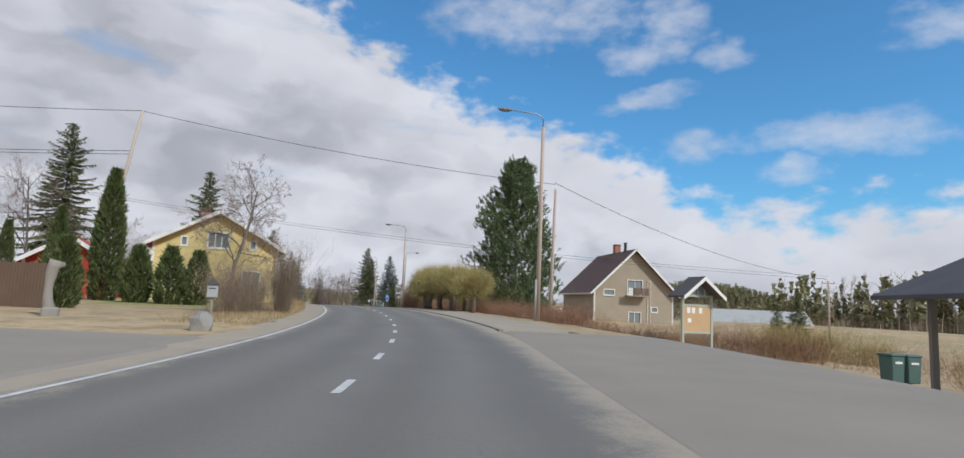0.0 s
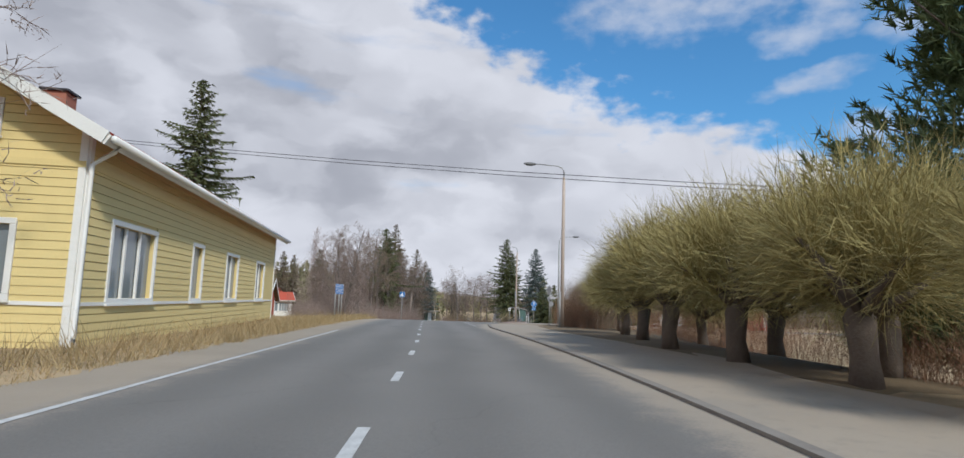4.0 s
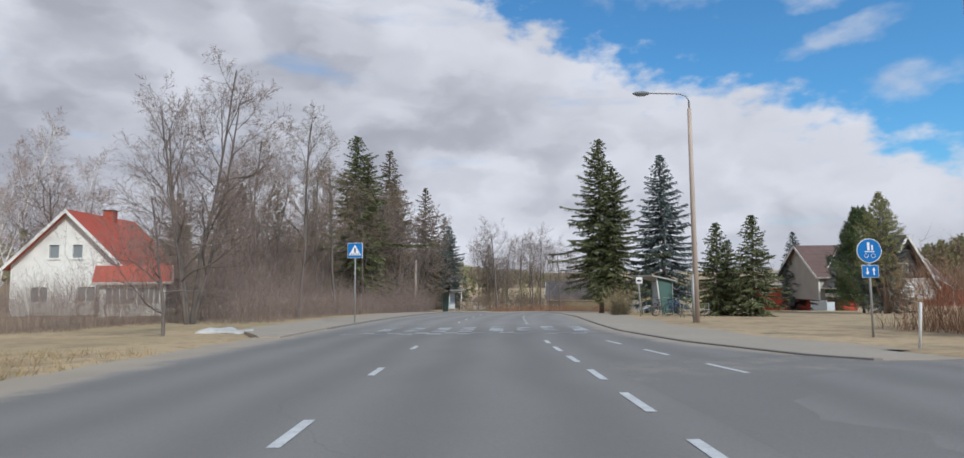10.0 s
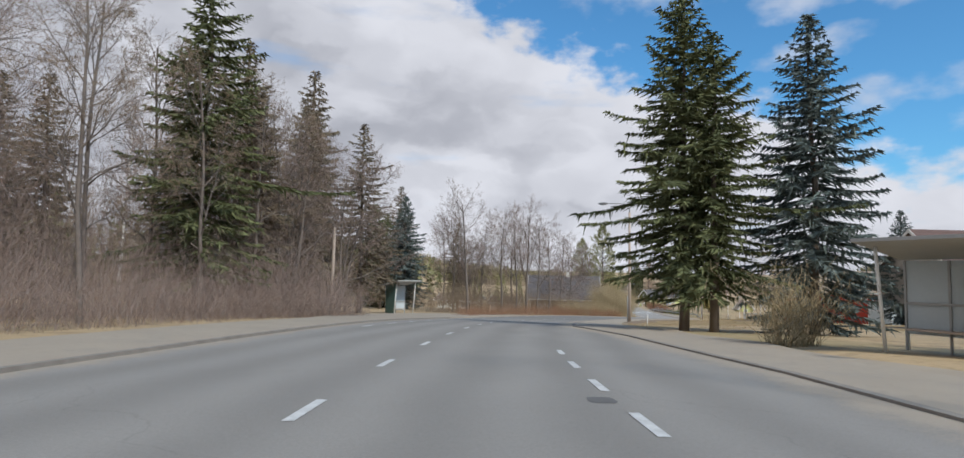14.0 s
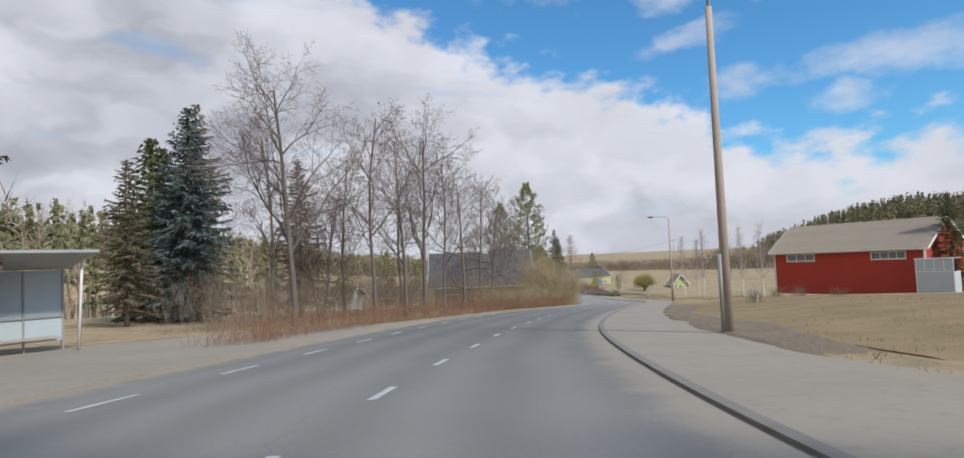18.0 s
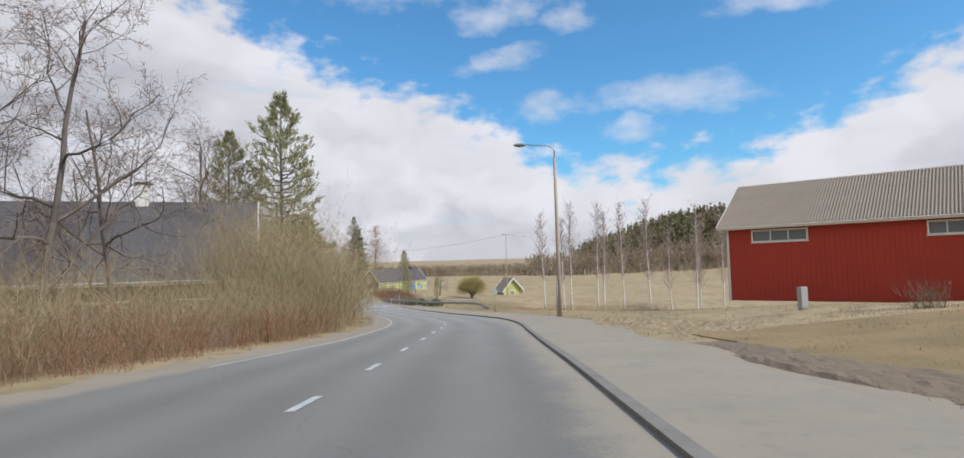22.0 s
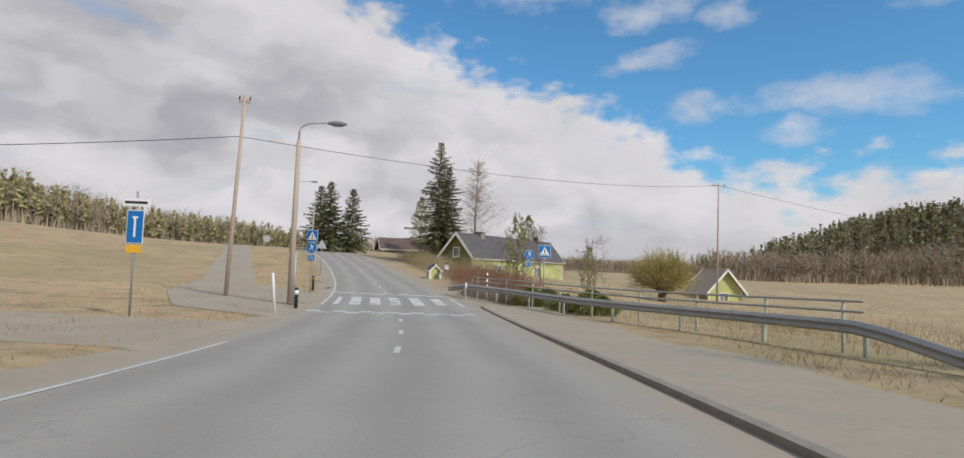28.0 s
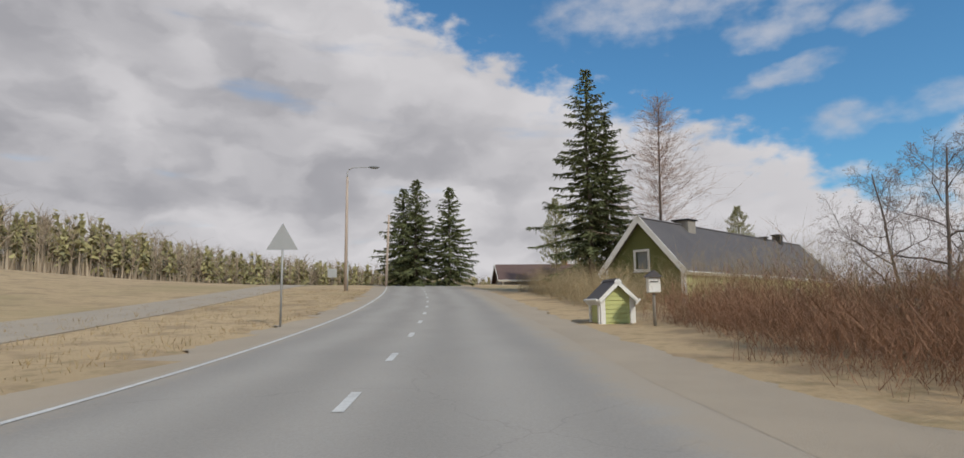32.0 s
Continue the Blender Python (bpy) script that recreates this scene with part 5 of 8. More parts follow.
def bus_shelter(x, y, turn, label, w=3.0, d=1.6, wall=None, k_h=1.0, closed=(-1, 1)):
    """Open front towards local -y."""
    wall = wall or M_SHELTER
    e = empty("bus_shelter", x, y, gz(x, y) - 0.02, turn)
    H0, H1 = 2.15 * k_h, 2.45 * k_h
    part("back_wall", box_bm((w, 0.05, H0 - 0.4), (0, d, 0.4), 0.005), wall, e)
    part("middle_rail", box_bm((w, 0.05, 0.06), (0, d - 0.05, 1.1)), M_STEEL, e)
    for k in range(3):
        part("rib", box_bm((0.05, 0.04, H0), (-w / 2 + w * k / 2, d - 0.045, 0)), M_STEEL, e)
    for sx in (-1, 1):
        v = [(sx * w / 2, 0.35, 0.2), (sx * w / 2, d, 0.2), (sx * w / 2, d, H0), (sx * w / 2, 0.05, H1)]
        v += [(p[0] + sx * 0.04, p[1], p[2]) for p in v]
        if sx in closed:
            mesh_object("side_wall", v, [(0, 1, 2, 3), (7, 6, 5, 4), (0, 4, 5, 1), (1, 5, 6, 2), (2, 6, 7, 3), (3, 7, 4, 0)], M_SHELTERGREEN, e)
        tube_part("front_post", [(sx * w / 2, 0.28, 0), (sx * w / 2, -0.02, H1)], [0.04, 0.04], M_WHITE, e, sides=6)
        tube_part("back_post", [(sx * w / 2, d + 0.02, 0), (sx * w / 2, d + 0.02, H0)], [0.035, 0.035], M_WHITE, e, sides=6)
    part("bench", box_bm((w - 0.4, 0.35, 0.05), (0, d - 0.3, 0.5), 0.01), M_WOODPOLE, e)
    v = [(-w / 2 - 0.25, -0.55, H1 + 0.10), (w / 2 + 0.25, -0.55, H1 + 0.10), (w / 2 + 0.25, d + 0.25, H0 + 0.03), (-w / 2 - 0.25, d + 0.25, H0 + 0.03)]
    v += [(p[0], p[1], p[2] + 0.08) for p in v]
    mesh_object("roof", v, [(3, 2, 1, 0), (4, 5, 6, 7), (0, 1, 5, 4), (1, 2, 6, 5), (2, 3, 7, 6), (3, 0, 4, 7)], M_SHEETROOF, e)
    return tagged(e, label, "bus shelter")


M_LAMPGREY = material("lamp_grey", (0.16, 0.165, 0.17), (0.22, 0.22, 0.22), 3, 30, 0.5)
M_SIGNWHITE = material("sign_white", (0.8, 0.8, 0.8), (0.74, 0.74, 0.74), 3, 30, 0.4)
M_SIGNBACK = material("sign_back", (0.42, 0.43, 0.43), (0.36, 0.37, 0.37), 3, 30, 0.5, metal=0.3)
M_SIGNYELLOW = material("sign_yellow", (0.75, 0.42, 0.03), (0.7, 0.38, 0.03), 3, 30, 0.45)
M_SHELTER = material("shelter_sheet", (0.50, 0.55, 0.57), (0.42, 0.47, 0.49), 0.8, 20, 0.6, 0.1)
M_SHELTERGREEN = material("shelter_green", (0.09, 0.155, 0.14), (0.07, 0.125, 0.11), 0.8, 20, 0.6)
M_BRICK = material("chimney_brick", (0.36, 0.15, 0.10), (0.28, 0.12, 0.08), 3, 30, 0.9, 0.3)
M_MOSSROOF = material("mossy_shingles", (0.19, 0.14, 0.10), (0.12, 0.105, 0.045), 1.1, 14, 0.95, 0.6, mix=0.35)
M_DARKRED = material("dark_red_boards", (0.22, 0.035, 0.03), (0.17, 0.03, 0.026), 0.6, 20, 0.75, 0.1)
M_GREYWALL = material("grey_plaster", (0.42, 0.39, 0.35), (0.32, 0.30, 0.27), 0.8, 30, 0.9, 0.2)
M_BROWNWOOD = material("brown_boards", (0.13, 0.085, 0.06), (0.18, 0.12, 0.085), 0.8, 20, 0.85, 0.2)
M_GREYWOOD = material("grey_boards", (0.30, 0.27, 0.235), (0.22, 0.195, 0.165), 0.8, 20, 0.9, 0.2, stretch=(3, 3, 0.5))
M_TARP = material("blue_cover", (0.05, 0.12, 0.3), (0.04, 0.1, 0.25), 2, 20, 0.6)
M_STONE = material("field_stone", (0.30, 0.28, 0.25), (0.22, 0.205, 0.185), 3, 20, 0.9, 0.5)
M_SOIL = material("tilled_soil", (0.40, 0.30, 0.175), (0.26, 0.195, 0.115), 0.8, 12, 0.95, 0.9)
M_SNOW = material("old_snow", (0.62, 0.61, 0.59), (0.30, 0.28, 0.25), 2, 15, 0.8, 0.4)
M_GREENLEAF = material("green_shrub", (0.15, 0.19, 0.045), (0.23, 0.23, 0.08), 1, 10, 0.8, 0, islands=0.35)
M_STRAW = material("straw_grass", (0.38, 0.28, 0.145), (0.26, 0.195, 0.10), 0.4, 8, 0.95, 0, islands=0.3)
M_GREENPOST = material("pale_green_posts", (0.42, 0.44, 0.37), (0.34, 0.36, 0.3), 2, 20, 0.8, 0.1)
M_LIGHTSPRUCE = material("fresh_spruce_needles", (0.22, 0.225, 0.085), (0.30, 0.29, 0.12), 1.0, 10, 0.8, 0, islands=0.35)
M_TANWOOD = material("raw_boards", (0.36, 0.24, 0.14), (0.28, 0.185, 0.11), 1.0, 14, 0.85, 0.2, stretch=(5, 5, 0.6))
M_ORANGEWOOD = material("fresh_boards", (0.55, 0.36, 0.2), (0.45, 0.3, 0.17), 2, 20, 0.8, 0.2)

# ---------------------------------------------------------------- road surfaces and markings
def gz_fast(x, y):
    i = min(max(int(np.searchsorted(gx, x)) - 1, 0), len(gx) - 2)
    j = min(max(int(np.searchsorted(gy, y)) - 1, 0), len(gy) - 2)
    fx, fy = (x - gx[i]) / (gx[i + 1] - gx[i]), (y - gy[j]) / (gy[j + 1] - gy[j])
    Z = GZ.reshape(len(gy), len(gx))
    return (Z[j, i] * (1 - fx) + Z[j, i + 1] * fx) * (1 - fy) + (Z[j + 1, i] * (1 - fx) + Z[j + 1, i + 1] * fx) * fy


def mark_offset(s):
    return float(np.interp(s, (0, 7, 60, 70, 91, 100, 120, 131, 152, 160, 167, 178, 184, 191, 212, 217, 223, 228, 261, 269, 285, 290, 320), (0.1, 0.12, -0.17, -0.2, -0.13, -0.28, -0.42, -0.6, -1.0, -0.66, -0.3, -0.16, -0.38, -0.5, -0.28, -0.26, 0.02, 0.12, 0.48, 0.42, 0.14, 0.0, -0.1)))


def strip_mark(s0, s1, d, w, lift=0.006, name="line_mark", mat=None, parent=None):
    ss = np.linspace(s0, s1, max(2, int((s1 - s0) / 1.0) + 2))
    v, f = [], []
    for s in ss:
        o = d(s) if callable(d) else d
        for k in (-w / 2, w / 2):
            p = on_road(s, o + k)
            v.append((p[0], p[1], p[2] + lift))
    for i in range(len(ss) - 1):
        f.append((2 * i, 2 * i + 1, 2 * i + 3, 2 * i + 2))
    return mesh_object(name, v, f, mat or M_LINE, parent or road)


ANCHORS = [(7.2, 0), (21.0, 4), (33.0, 3), (56.1, 6), (60.6, 1), (68.4, 2), (87.1, 4), (100.0, 3), (119.1, 4), (127.0, 2), (152.0, 6), (166.4, 4), (186.0, 5), (191.0, 1), (200.4, 2), (212.0, 3), (219.5, 2), (230.5, 3), (265.2, 9), (285.4, 5), (292.8, 2), (352.8, 15)]
dash_s = [3.2, -0.8]
for (a, _), (b, n) in zip(ANCHORS, ANCHORS[1:]):
    dash_s += [a + (b - a) * k / n for k in range(n)]
for s in dash_s:
    if 108 < s < 117.5 or 270 < s < 284.5 or 241 < s < 260:
        continue
    strip_mark(s - 0.52, s + 0.52, mark_offset, 0.11, name="dash")
# left edge line, full and then dashed along the bus bay
strip_mark(-6, 58, lambda s: lane_edge(LEFT, s) + 0.22 + 0.5 * step(0, 12, np.array(6.0 - s)) , 0.09, name="edge_line")
strip_mark(205, 262, lambda s: lane_edge(LEFT, s) + 0.25, 0.08, name="edge_line")
strip_mark(276, 400, lambda s: lane_edge(LEFT, s) + 0.2, 0.09, name="edge_line")
for k in range(17):
    s = 138 + 3.4 * k
    strip_mark(s, s + 1.25, lambda q: float(np.interp(q, (138, 150, 170, 195), (-4.2, -4.4, -4.1, -4.9))), 0.11, name="bay_dash")
# right lane marks past the junction and along the bus bay
for k in range(-5, 22):
    s = 80 + 2.35 * k
    if not 108 < s < 117:
        strip_mark(s, s + (1.2 if s < 108 else 1.0), lambda q: float(np.interp(q, (68, 76, 82, 100, 120, 132), (2.67, 2.72, 2.95, 3.0, 2.7, 2.3))), 0.11, name="bay_dash")
for s in (99.4, 102.4, 105.4):
    strip_mark(s, s + 1.3, lambda q: float(np.interp(q, (99, 107.5), (5.2, 4.4))), 0.1, name="bay_dash")


for k, d in enumerate((-2.55, -1.53, -0.5, 0.42, 1.5, 2.5, 3.45, 4.5)):
    strip_mark(111.7, 115.3, d, 0.5, name="crossing_bar", mat=M_SCUFFED if k in (0, 5) else M_WORN)
for r in range(2):
    for k in range(9):
        strip_mark(110.1 + 0.6 * r, 110.7 + 0.6 * r, -3.3 + 0.94 * k + 0.47 * r, 0.47, name="hump_square", mat=M_SCUFFED if (k * 7 + r) % 3 else M_WORN)
for d, w in ((-2.2, 0.22), (-1.42, 0.46), (-0.55, 0.48), (0.36, 0.48), (1.36, 0.48), (2.4, 0.48), (3.3, 0.16)):
    strip_mark(276.4 + 0.1 * d, 281.1 + 0.1 * d, d, w, name="crossing_bar", mat=M_FADED)
for base in (271.75, 283.1):
    for r in range(2):
        for k in range(7):
            d = -2.67 + 0.93 * k + 0.465 * (1 - r)
            if -2.7 < d < 3.2:
                s0 = base + 0.55 * r + (-0.2 * d if base > 280 else 0.0)
                strip_mark(s0, s0 + 0.5, d, 0.47, name="hump_square", mat=M_FADED)


def road_patch(s, d, length, width, label):
    v, f = [], []
    rng = random.Random(int(s * 7))
    n = 14
    for k in range(n):
        a = 2 * math.pi * k / n
        q = max(abs(math.cos(a)), abs(math.sin(a))) ** 0.8
        p = on_road(s + length / 2 * math.sin(a) / q * rng.uniform(0.9, 1.05), d + width / 2 * math.cos(a) / q * rng.uniform(0.9, 1.05))
        v.append((p[0], p[1], p[2] + 0.004))
    return tagged(mesh_object("road_patch", v, [tuple(range(n))], M_TAR), label, "road patch", kind="structure")


for s, d, a, b in ((124, 2.4, 0.4, 0.32), (149, 2.0, 0.8, 0.55), (64, -1.4, 0.6, 0.5)):
    road_patch(s, d, a, b, "dark tar patch in the asphalt")


def fray(s):
    return noise.noise(Vector((s * 0.9, 1.0, 0))) + 0.6 * noise.noise(Vector((s * 3.1, 5.0, 0)))


# sandy verges beside the asphalt
for nm, a, b, s0, s1, lift in (("verge", lambda s: lane_edge(LEFT, s) - 1.0 - 0.35 * fray(s + 500) - 0.6 * step(160, 168, np.array(s)) * (1 - step(180, 190, np.array(s))), lambda s: lane_edge(LEFT, s) + 0.1, -60, 405, -0.004),
                               ("verge", lambda s: lane_edge(KERB, s) - 0.02, lambda s: lane_edge(KERB, s) + 1.5 - 0.5 * step(279, 300, np.array(s)) + 0.3 * fray(s), 276.8, 405, 0.002),
                               ("verge", lambda s: lane_edge(PAVED, s) - 0.1, lambda s: lane_edge(PAVED, s) + 0.55 + 0.25 * math.sin(s * 0.8), 20, 76, 0.03),
                               ("verge", lambda s: lane_edge(PAVED, s) - 0.1, lambda s: lane_edge(PAVED, s) + 0.5 + 0.25 * math.sin(s * 0.8), 103, 276, 0.02)):
    tagged(ribbon(nm, a, b, s0, s1, lift, M_SAND, 0.2, 0.0), "pale sand and grit along the road edge", "verge", kind="structure")


def patch_ground(name, pts, mat, lift, label, cat):
    """A flat-lying surface draped over the terrain: rows of cross lines (left, right)."""
    v, f, n, rows_ = [], [], 15, []
    for (a, b), (a2, b2) in zip(pts, pts[1:]):
        for q in (0, 1 / 3, 2 / 3):
            rows_.append([(p[0] + (r[0] - p[0]) * q, p[1] + (r[1] - p[1]) * q) for p, r in ((a, a2), (b, b2))])
    rows_.append(pts[-1])
    for (ax, ay), (bx, by) in rows_:
        for k in range(n):
            t = (k - 1) / (n - 3)
            t = min(max(t, 0.0), 1.0)
            x, y = ax + (bx - ax) * t, ay + (by - ay) * t
            st, off, _, zz = lateral([x], [y])
            z = max(gz(x, y), gz_fast(x, y))
            if lane_edge(LEFT, st[0]) - 0.6 < off[0] < 3.4:
                z = float(zz[0]) - lift + (0.004 if off[0] > 0 else -0.03)
            elif 76 < st[0] < 104 and 0 < off[0] < 14:
                z = max(z, float(zz[0]) - lift + 0.006)
            v.append((x, y, z + lift - (lift + 0.06 if k in (0, n - 1) or (ax, ay) == rows_[0][0] or (ax, ay) == rows_[-1][0] else 0.0)))
    for r in range(len(rows_) - 1):
        for k in range(n - 1):
            f.append((r * n + k, r * n + k + 1, (r + 1) * n + k + 1, (r + 1) * n + k))
    ob = mesh_object(name, v, f, mat, smooth=False)
    if mat == M_ASPHALT:
        ob.data.attributes.new("across", "FLOAT", "POINT").data.foreach_set("value", [0.4] * len(v))
        ob.data.attributes.new("lit_tone", "FLOAT", "POINT").data.foreach_set("value", [0.88] * len(v))
        ob.data.attributes.new("from_edge", "FLOAT", "POINT").data.foreach_set("value", [1.15 if 2 < k % n < n - 3 else 0.75 for k in range(len(v))])
    return tagged(ob, label, cat, kind="structure")


def rd(s, d):
    p = on_road(s, d)
    return (p[0], p[1])


# side road at the junction, yard entrances, path on the left field
side = [(rd(77 + 0.2 * k, 3.0 + k), rd(101 + 0.28 * k, 3.0 + k)) for k in range(0, 6)] + [(rd(79.5 + 0.75 * k, 8 + 3.0 * k), rd(99 + 0.55 * k, 8 + 3.0 * k)) for k in range(1, 40)]
patch_ground("side_road", side, M_ASPHALT, 0.04, "grey asphalt side road joining at the junction", "road")
patch_ground("yard_entrance", [(rd(-30, 3.2 + 1.6 * k), rd(19.5 - 0.1 * k, 3.2 + 1.6 * k)) for k in range(0, 9)], M_YARD, 0.03, "sandy grey yard entrance beside the road", "yard")
patch_ground("yard_entrance", [(rd(3 - 0.6 * k, -3.0 - 1.5 * k), rd(13 + 0.1 * k, -3.0 - 1.5 * k)) for k in range(0, 8)], M_YARD, 0.03, "sandy driveway to the yellow house", "yard")
patch_ground("yard_entrance", [(rd(227 - 0.2 * k, -2.9 - 1.4 * k), rd(240 - 0.4 * k, -2.6 - 1.4 * k)) for k in range(0, 8)], M_SAND, 0.02, "sandy track beside the spruces", "yard")
patch_ground("yard_entrance", [(rd(260 + 0.3 * k, -2.6 - 1.2 * k), rd(266.5 + 0.2 * k, -2.6 - 1.2 * k)) for k in range(0, 20)], M_SAND, 0.02, "sandy field road entrance", "yard")
patch_ground("side_path", [(rd(281.5, -2.7), rd(269, -2.7)), (rd(284.0, -4.8), rd(269.8, -4.6)), (rd(287, -6.6), rd(272.5, -7.4)), (rd(290.5, -7.9), rd(281, -10.2))] + [(rd(279 + 8.0 * k, -3.2 - 7.5 * (1 - math.exp(-k * 0.5))), rd(277 + 8.0 * k, -6.2 - 7.5 * (1 - math.exp(-k * 0.5)))) for k in range(2, 12)], M_PAVE, 0.03, "grey asphalt cycle path curving beside the field", "pavement")
def gz_side(x, y):
    st, off, _, zz = lateral([x], [y])
    return max(max(gz(x, y), gz_fast(x, y)) + 0.05, float(zz[0]) + 0.016 if off[0] < 14 else -99)


def laid(name, ring, mat, parent, lift, drop=0.0, on_verge=False):
    """A strip between two rails of road places (s, d), draped on the junction, with skirts."""
    v, f = [], []
    for i, (l, r) in enumerate(ring):
        end = 0.3 if on_verge and i in (0, len(ring) - 1) else 0.0
        for q, dz in ((l, -drop), (l, 0), (((l[0] + r[0]) / 2, (l[1] + r[1]) / 2), 0), (r, 0), (r, -drop)):
            p = on_road(*q)
            z = max(p[2], gz(p[0], p[1]) - 0.03) if on_verge else gz_side(p[0], p[1])
            v.append((p[0], p[1], z + lift + dz - end))
    for k in range(len(ring) - 1):
        for c in range(4):
            f.append((5 * k + c, 5 * k + c + 1, 5 * k + c + 6, 5 * k + c + 5))
    return mesh_object(name, v, f, mat, parent)


for k in range(5):   # two rows of blocks for the crossing on the side road
    for s0, d0, d1 in ((84.0 + 1.05 * k, 7.7, 8.75), (85.3 + 1.05 * k, 9.5, 10.5)):
        laid("crossing_bar", [((s0, d0), (s0 + 0.5, d0)), ((s0, d1), (s0 + 0.5, d1))], M_LINE, road, 0.006, 0.004)
near = [(75.95, 4.76), (76.0, 4.78), (77.2, 5.2), (78.5, 5.9), (80.3, 7.2), (82.0, 8.8), (84.5, 11.0), (88.0, 14.2), (92.0, 17.6), (97.0, 21.5), (97.1, 21.6)]
back = [(75.95, 6.6), (76.0, 6.65), (76.1, 7.2), (76.4, 8.2), (77.2, 9.8), (78.4, 11.6), (80.4, 13.8), (83.4, 17.0), (87.0, 20.6), (92.0, 25.0), (92.1, 25.1)]
tagged(laid("pavement_corner", list(zip(near, back)), M_PAVE, None, 0.06, 0.3, True), "sandy grey pavement rounding the junction corner", "pavement", kind="structure")
tagged(laid("kerb_corner", [((a[0] + 0.06, a[1] - 0.12), (a[0] - 0.03, a[1] + 0.02)) for a in near], M_KERB, None, 0.075, 0.3, True), "worn granite kerb rounding the junction corner", "kerb", kind="structure")


patch_ground("lawn", [(rd(30 + 3.0 * k, -6.6), rd(30 + 3.0 * k, -13.5)) for k in range(0, 6)], M_LAWN, 0.03, "thin greenish spring lawn before the yellow house", "lawn")


# traffic island with a ring of stones
isl = on_road(93.5, 8.2)
island = empty("traffic_island", isl[0], isl[1], isl[2] - 0.05, math.degrees(heading(93)) + 60)
rng0 = random.Random(4)
v, f = tube([(0, 0, 0), (0, 0, 0.09)], [1.0, 0.95], 20)
mesh_object("bed", [(p[0] * 1.7, p[1] * 0.8, p[2]) for p in v], f, M_BANK, island, "brown soil bed")
for k in range(20):
    a = 2 * math.pi * k / 20
    bm = box_bm((0.40, 0.2, 0.13), (0, 0, 0), 0.03)
    st_ob = part("kerb_stone", bm, M_RUBBLE, island)
    st_ob.matrix_local = pose(1.75 * math.cos(a), 0.85 * math.sin(a), 0.0, rng0.uniform(-4, 4), 0, math.degrees(math.atan2(0.85 * math.cos(a), -1.75 * math.sin(a))))
tagged(island, "small oval traffic island edged with worn reddish stones", "traffic island")

# ---------------------------------------------------------------- street lamps, poles and cables
for x, y, h, s, turn in ((3.0, 31.0, 10.9, 31, math.pi), (-9.1, 72.0, 9.8, 72, math.pi), (-19.9, 116.0, 10.3, 116, math.pi), (-28.3, 163.6, 9.6, 164, math.pi), (-16.1, 222.6, 10.4, 224, math.pi), (-28.4, 268.4, 7.3, 268, 0.0)):
    street_lamp(x, y, h, heading(s) + turn, reach=1.15 if turn == 0 else 1.8)
street_lamp(-13.2, 106.7, 10.3, heading(106) - 0.3, reach=1.6, wood=False, label="grey steel street lamp with an angled arm")
street_lamp(-43.3, 317.4, 9.0, heading(318), reach=1.6)
pole(4.7, 40.2, 9.3, "tall weathered wooden utility pole beside the pine", (0, 1.0))
pole(-22.8, 35.6, 12.6, "leaning weathered wooden utility pole behind the hedge", (0, 9.0), z=-0.6)
pole(-32.2, 271.5, 9.3, "thin wooden utility pole with insulators on top", (0, 2), 1, z=-9.6, r=0.09, arm=0.55)
pole(5.2, 311.2, 13.2, "tall utility pole with a crossarm over the field", (0, 0), 1, r=0.1)
pole(-47.3, 150, 6.0, "short wooden pole at the wood's edge", (0, 1))
pole(38, 66, 7, "utility pole with crossarm behind the yards", (0, 0), 1)
pole(-44.0, 327.0, 6.5, "wooden utility pole at the roadside", (0, 2))
wire((-20.9, 35.6, 11.7), (4.8, 40.2, 9.2), 0.4)
wire((-20.9, 35.6, 11.7), (-70, 25, 12), 1.2)
wire((4.8, 40.2, 9.3), (38, 66, 5.2), 1.2)
wire((-21.3, 35.6, 9.2), (-70, 34, 10), 0.8)
wire((-21.3, 35.6, 9.0), (-70, 30, 9), 0.8)
wire((-60, 62, 13), (38, 66, 5.2), 1.6)
wire((-60, 63, 13.3), (38, 66, 5.5), 1.6)
wire((-32.05, 271.5, -2.3), (5.2, 311.2, 2.2), 0.9)
wire((-32.05, 271.5, -2.3), (-62, 262.5, -5.2), 0.5)
pole(-62, 262.5, 3.6, "short wooden utility pole on the field", (0, 0))
wire((5.2, 311.2, 2.2), (75, 345, -1.0), 1.0)

# ---------------------------------------------------------------- road signs
H = heading
road_sign(-35.1, 113.4, [("crossing", 3.6, 0.68)], H(119), "blue pedestrian crossing sign on a thin post")
direction_sign(-31.9, 88.6, [("RENKOMÄKI  4", 2.98, 2.35, 0.46, 0.31, 1), ("11 ORIMATTILA", 2.5, 2.35, 0.46, 0.31, -1)], H(91) + 1.42, "blue direction signs with white lettering on three posts", (-0.95, 0.15, 0.95))
direction_sign(*rd(105, 16.2), [("VILLÄHDE 9", 1.95, 1.65, 0.44, 0.25, 1)], H(95) + 0.05, "blue direction sign with white lettering at the junction", (-0.5, 0.5))
ip = on_road(93.6, 8.4)
road_sign(ip[0], ip[1], [("keep", 2.1, 0.6), ("crossing", 2.85, 0.6)], H(93) - 1.62, "leaning round blue arrow sign on the traffic island", lean=(4, 6))
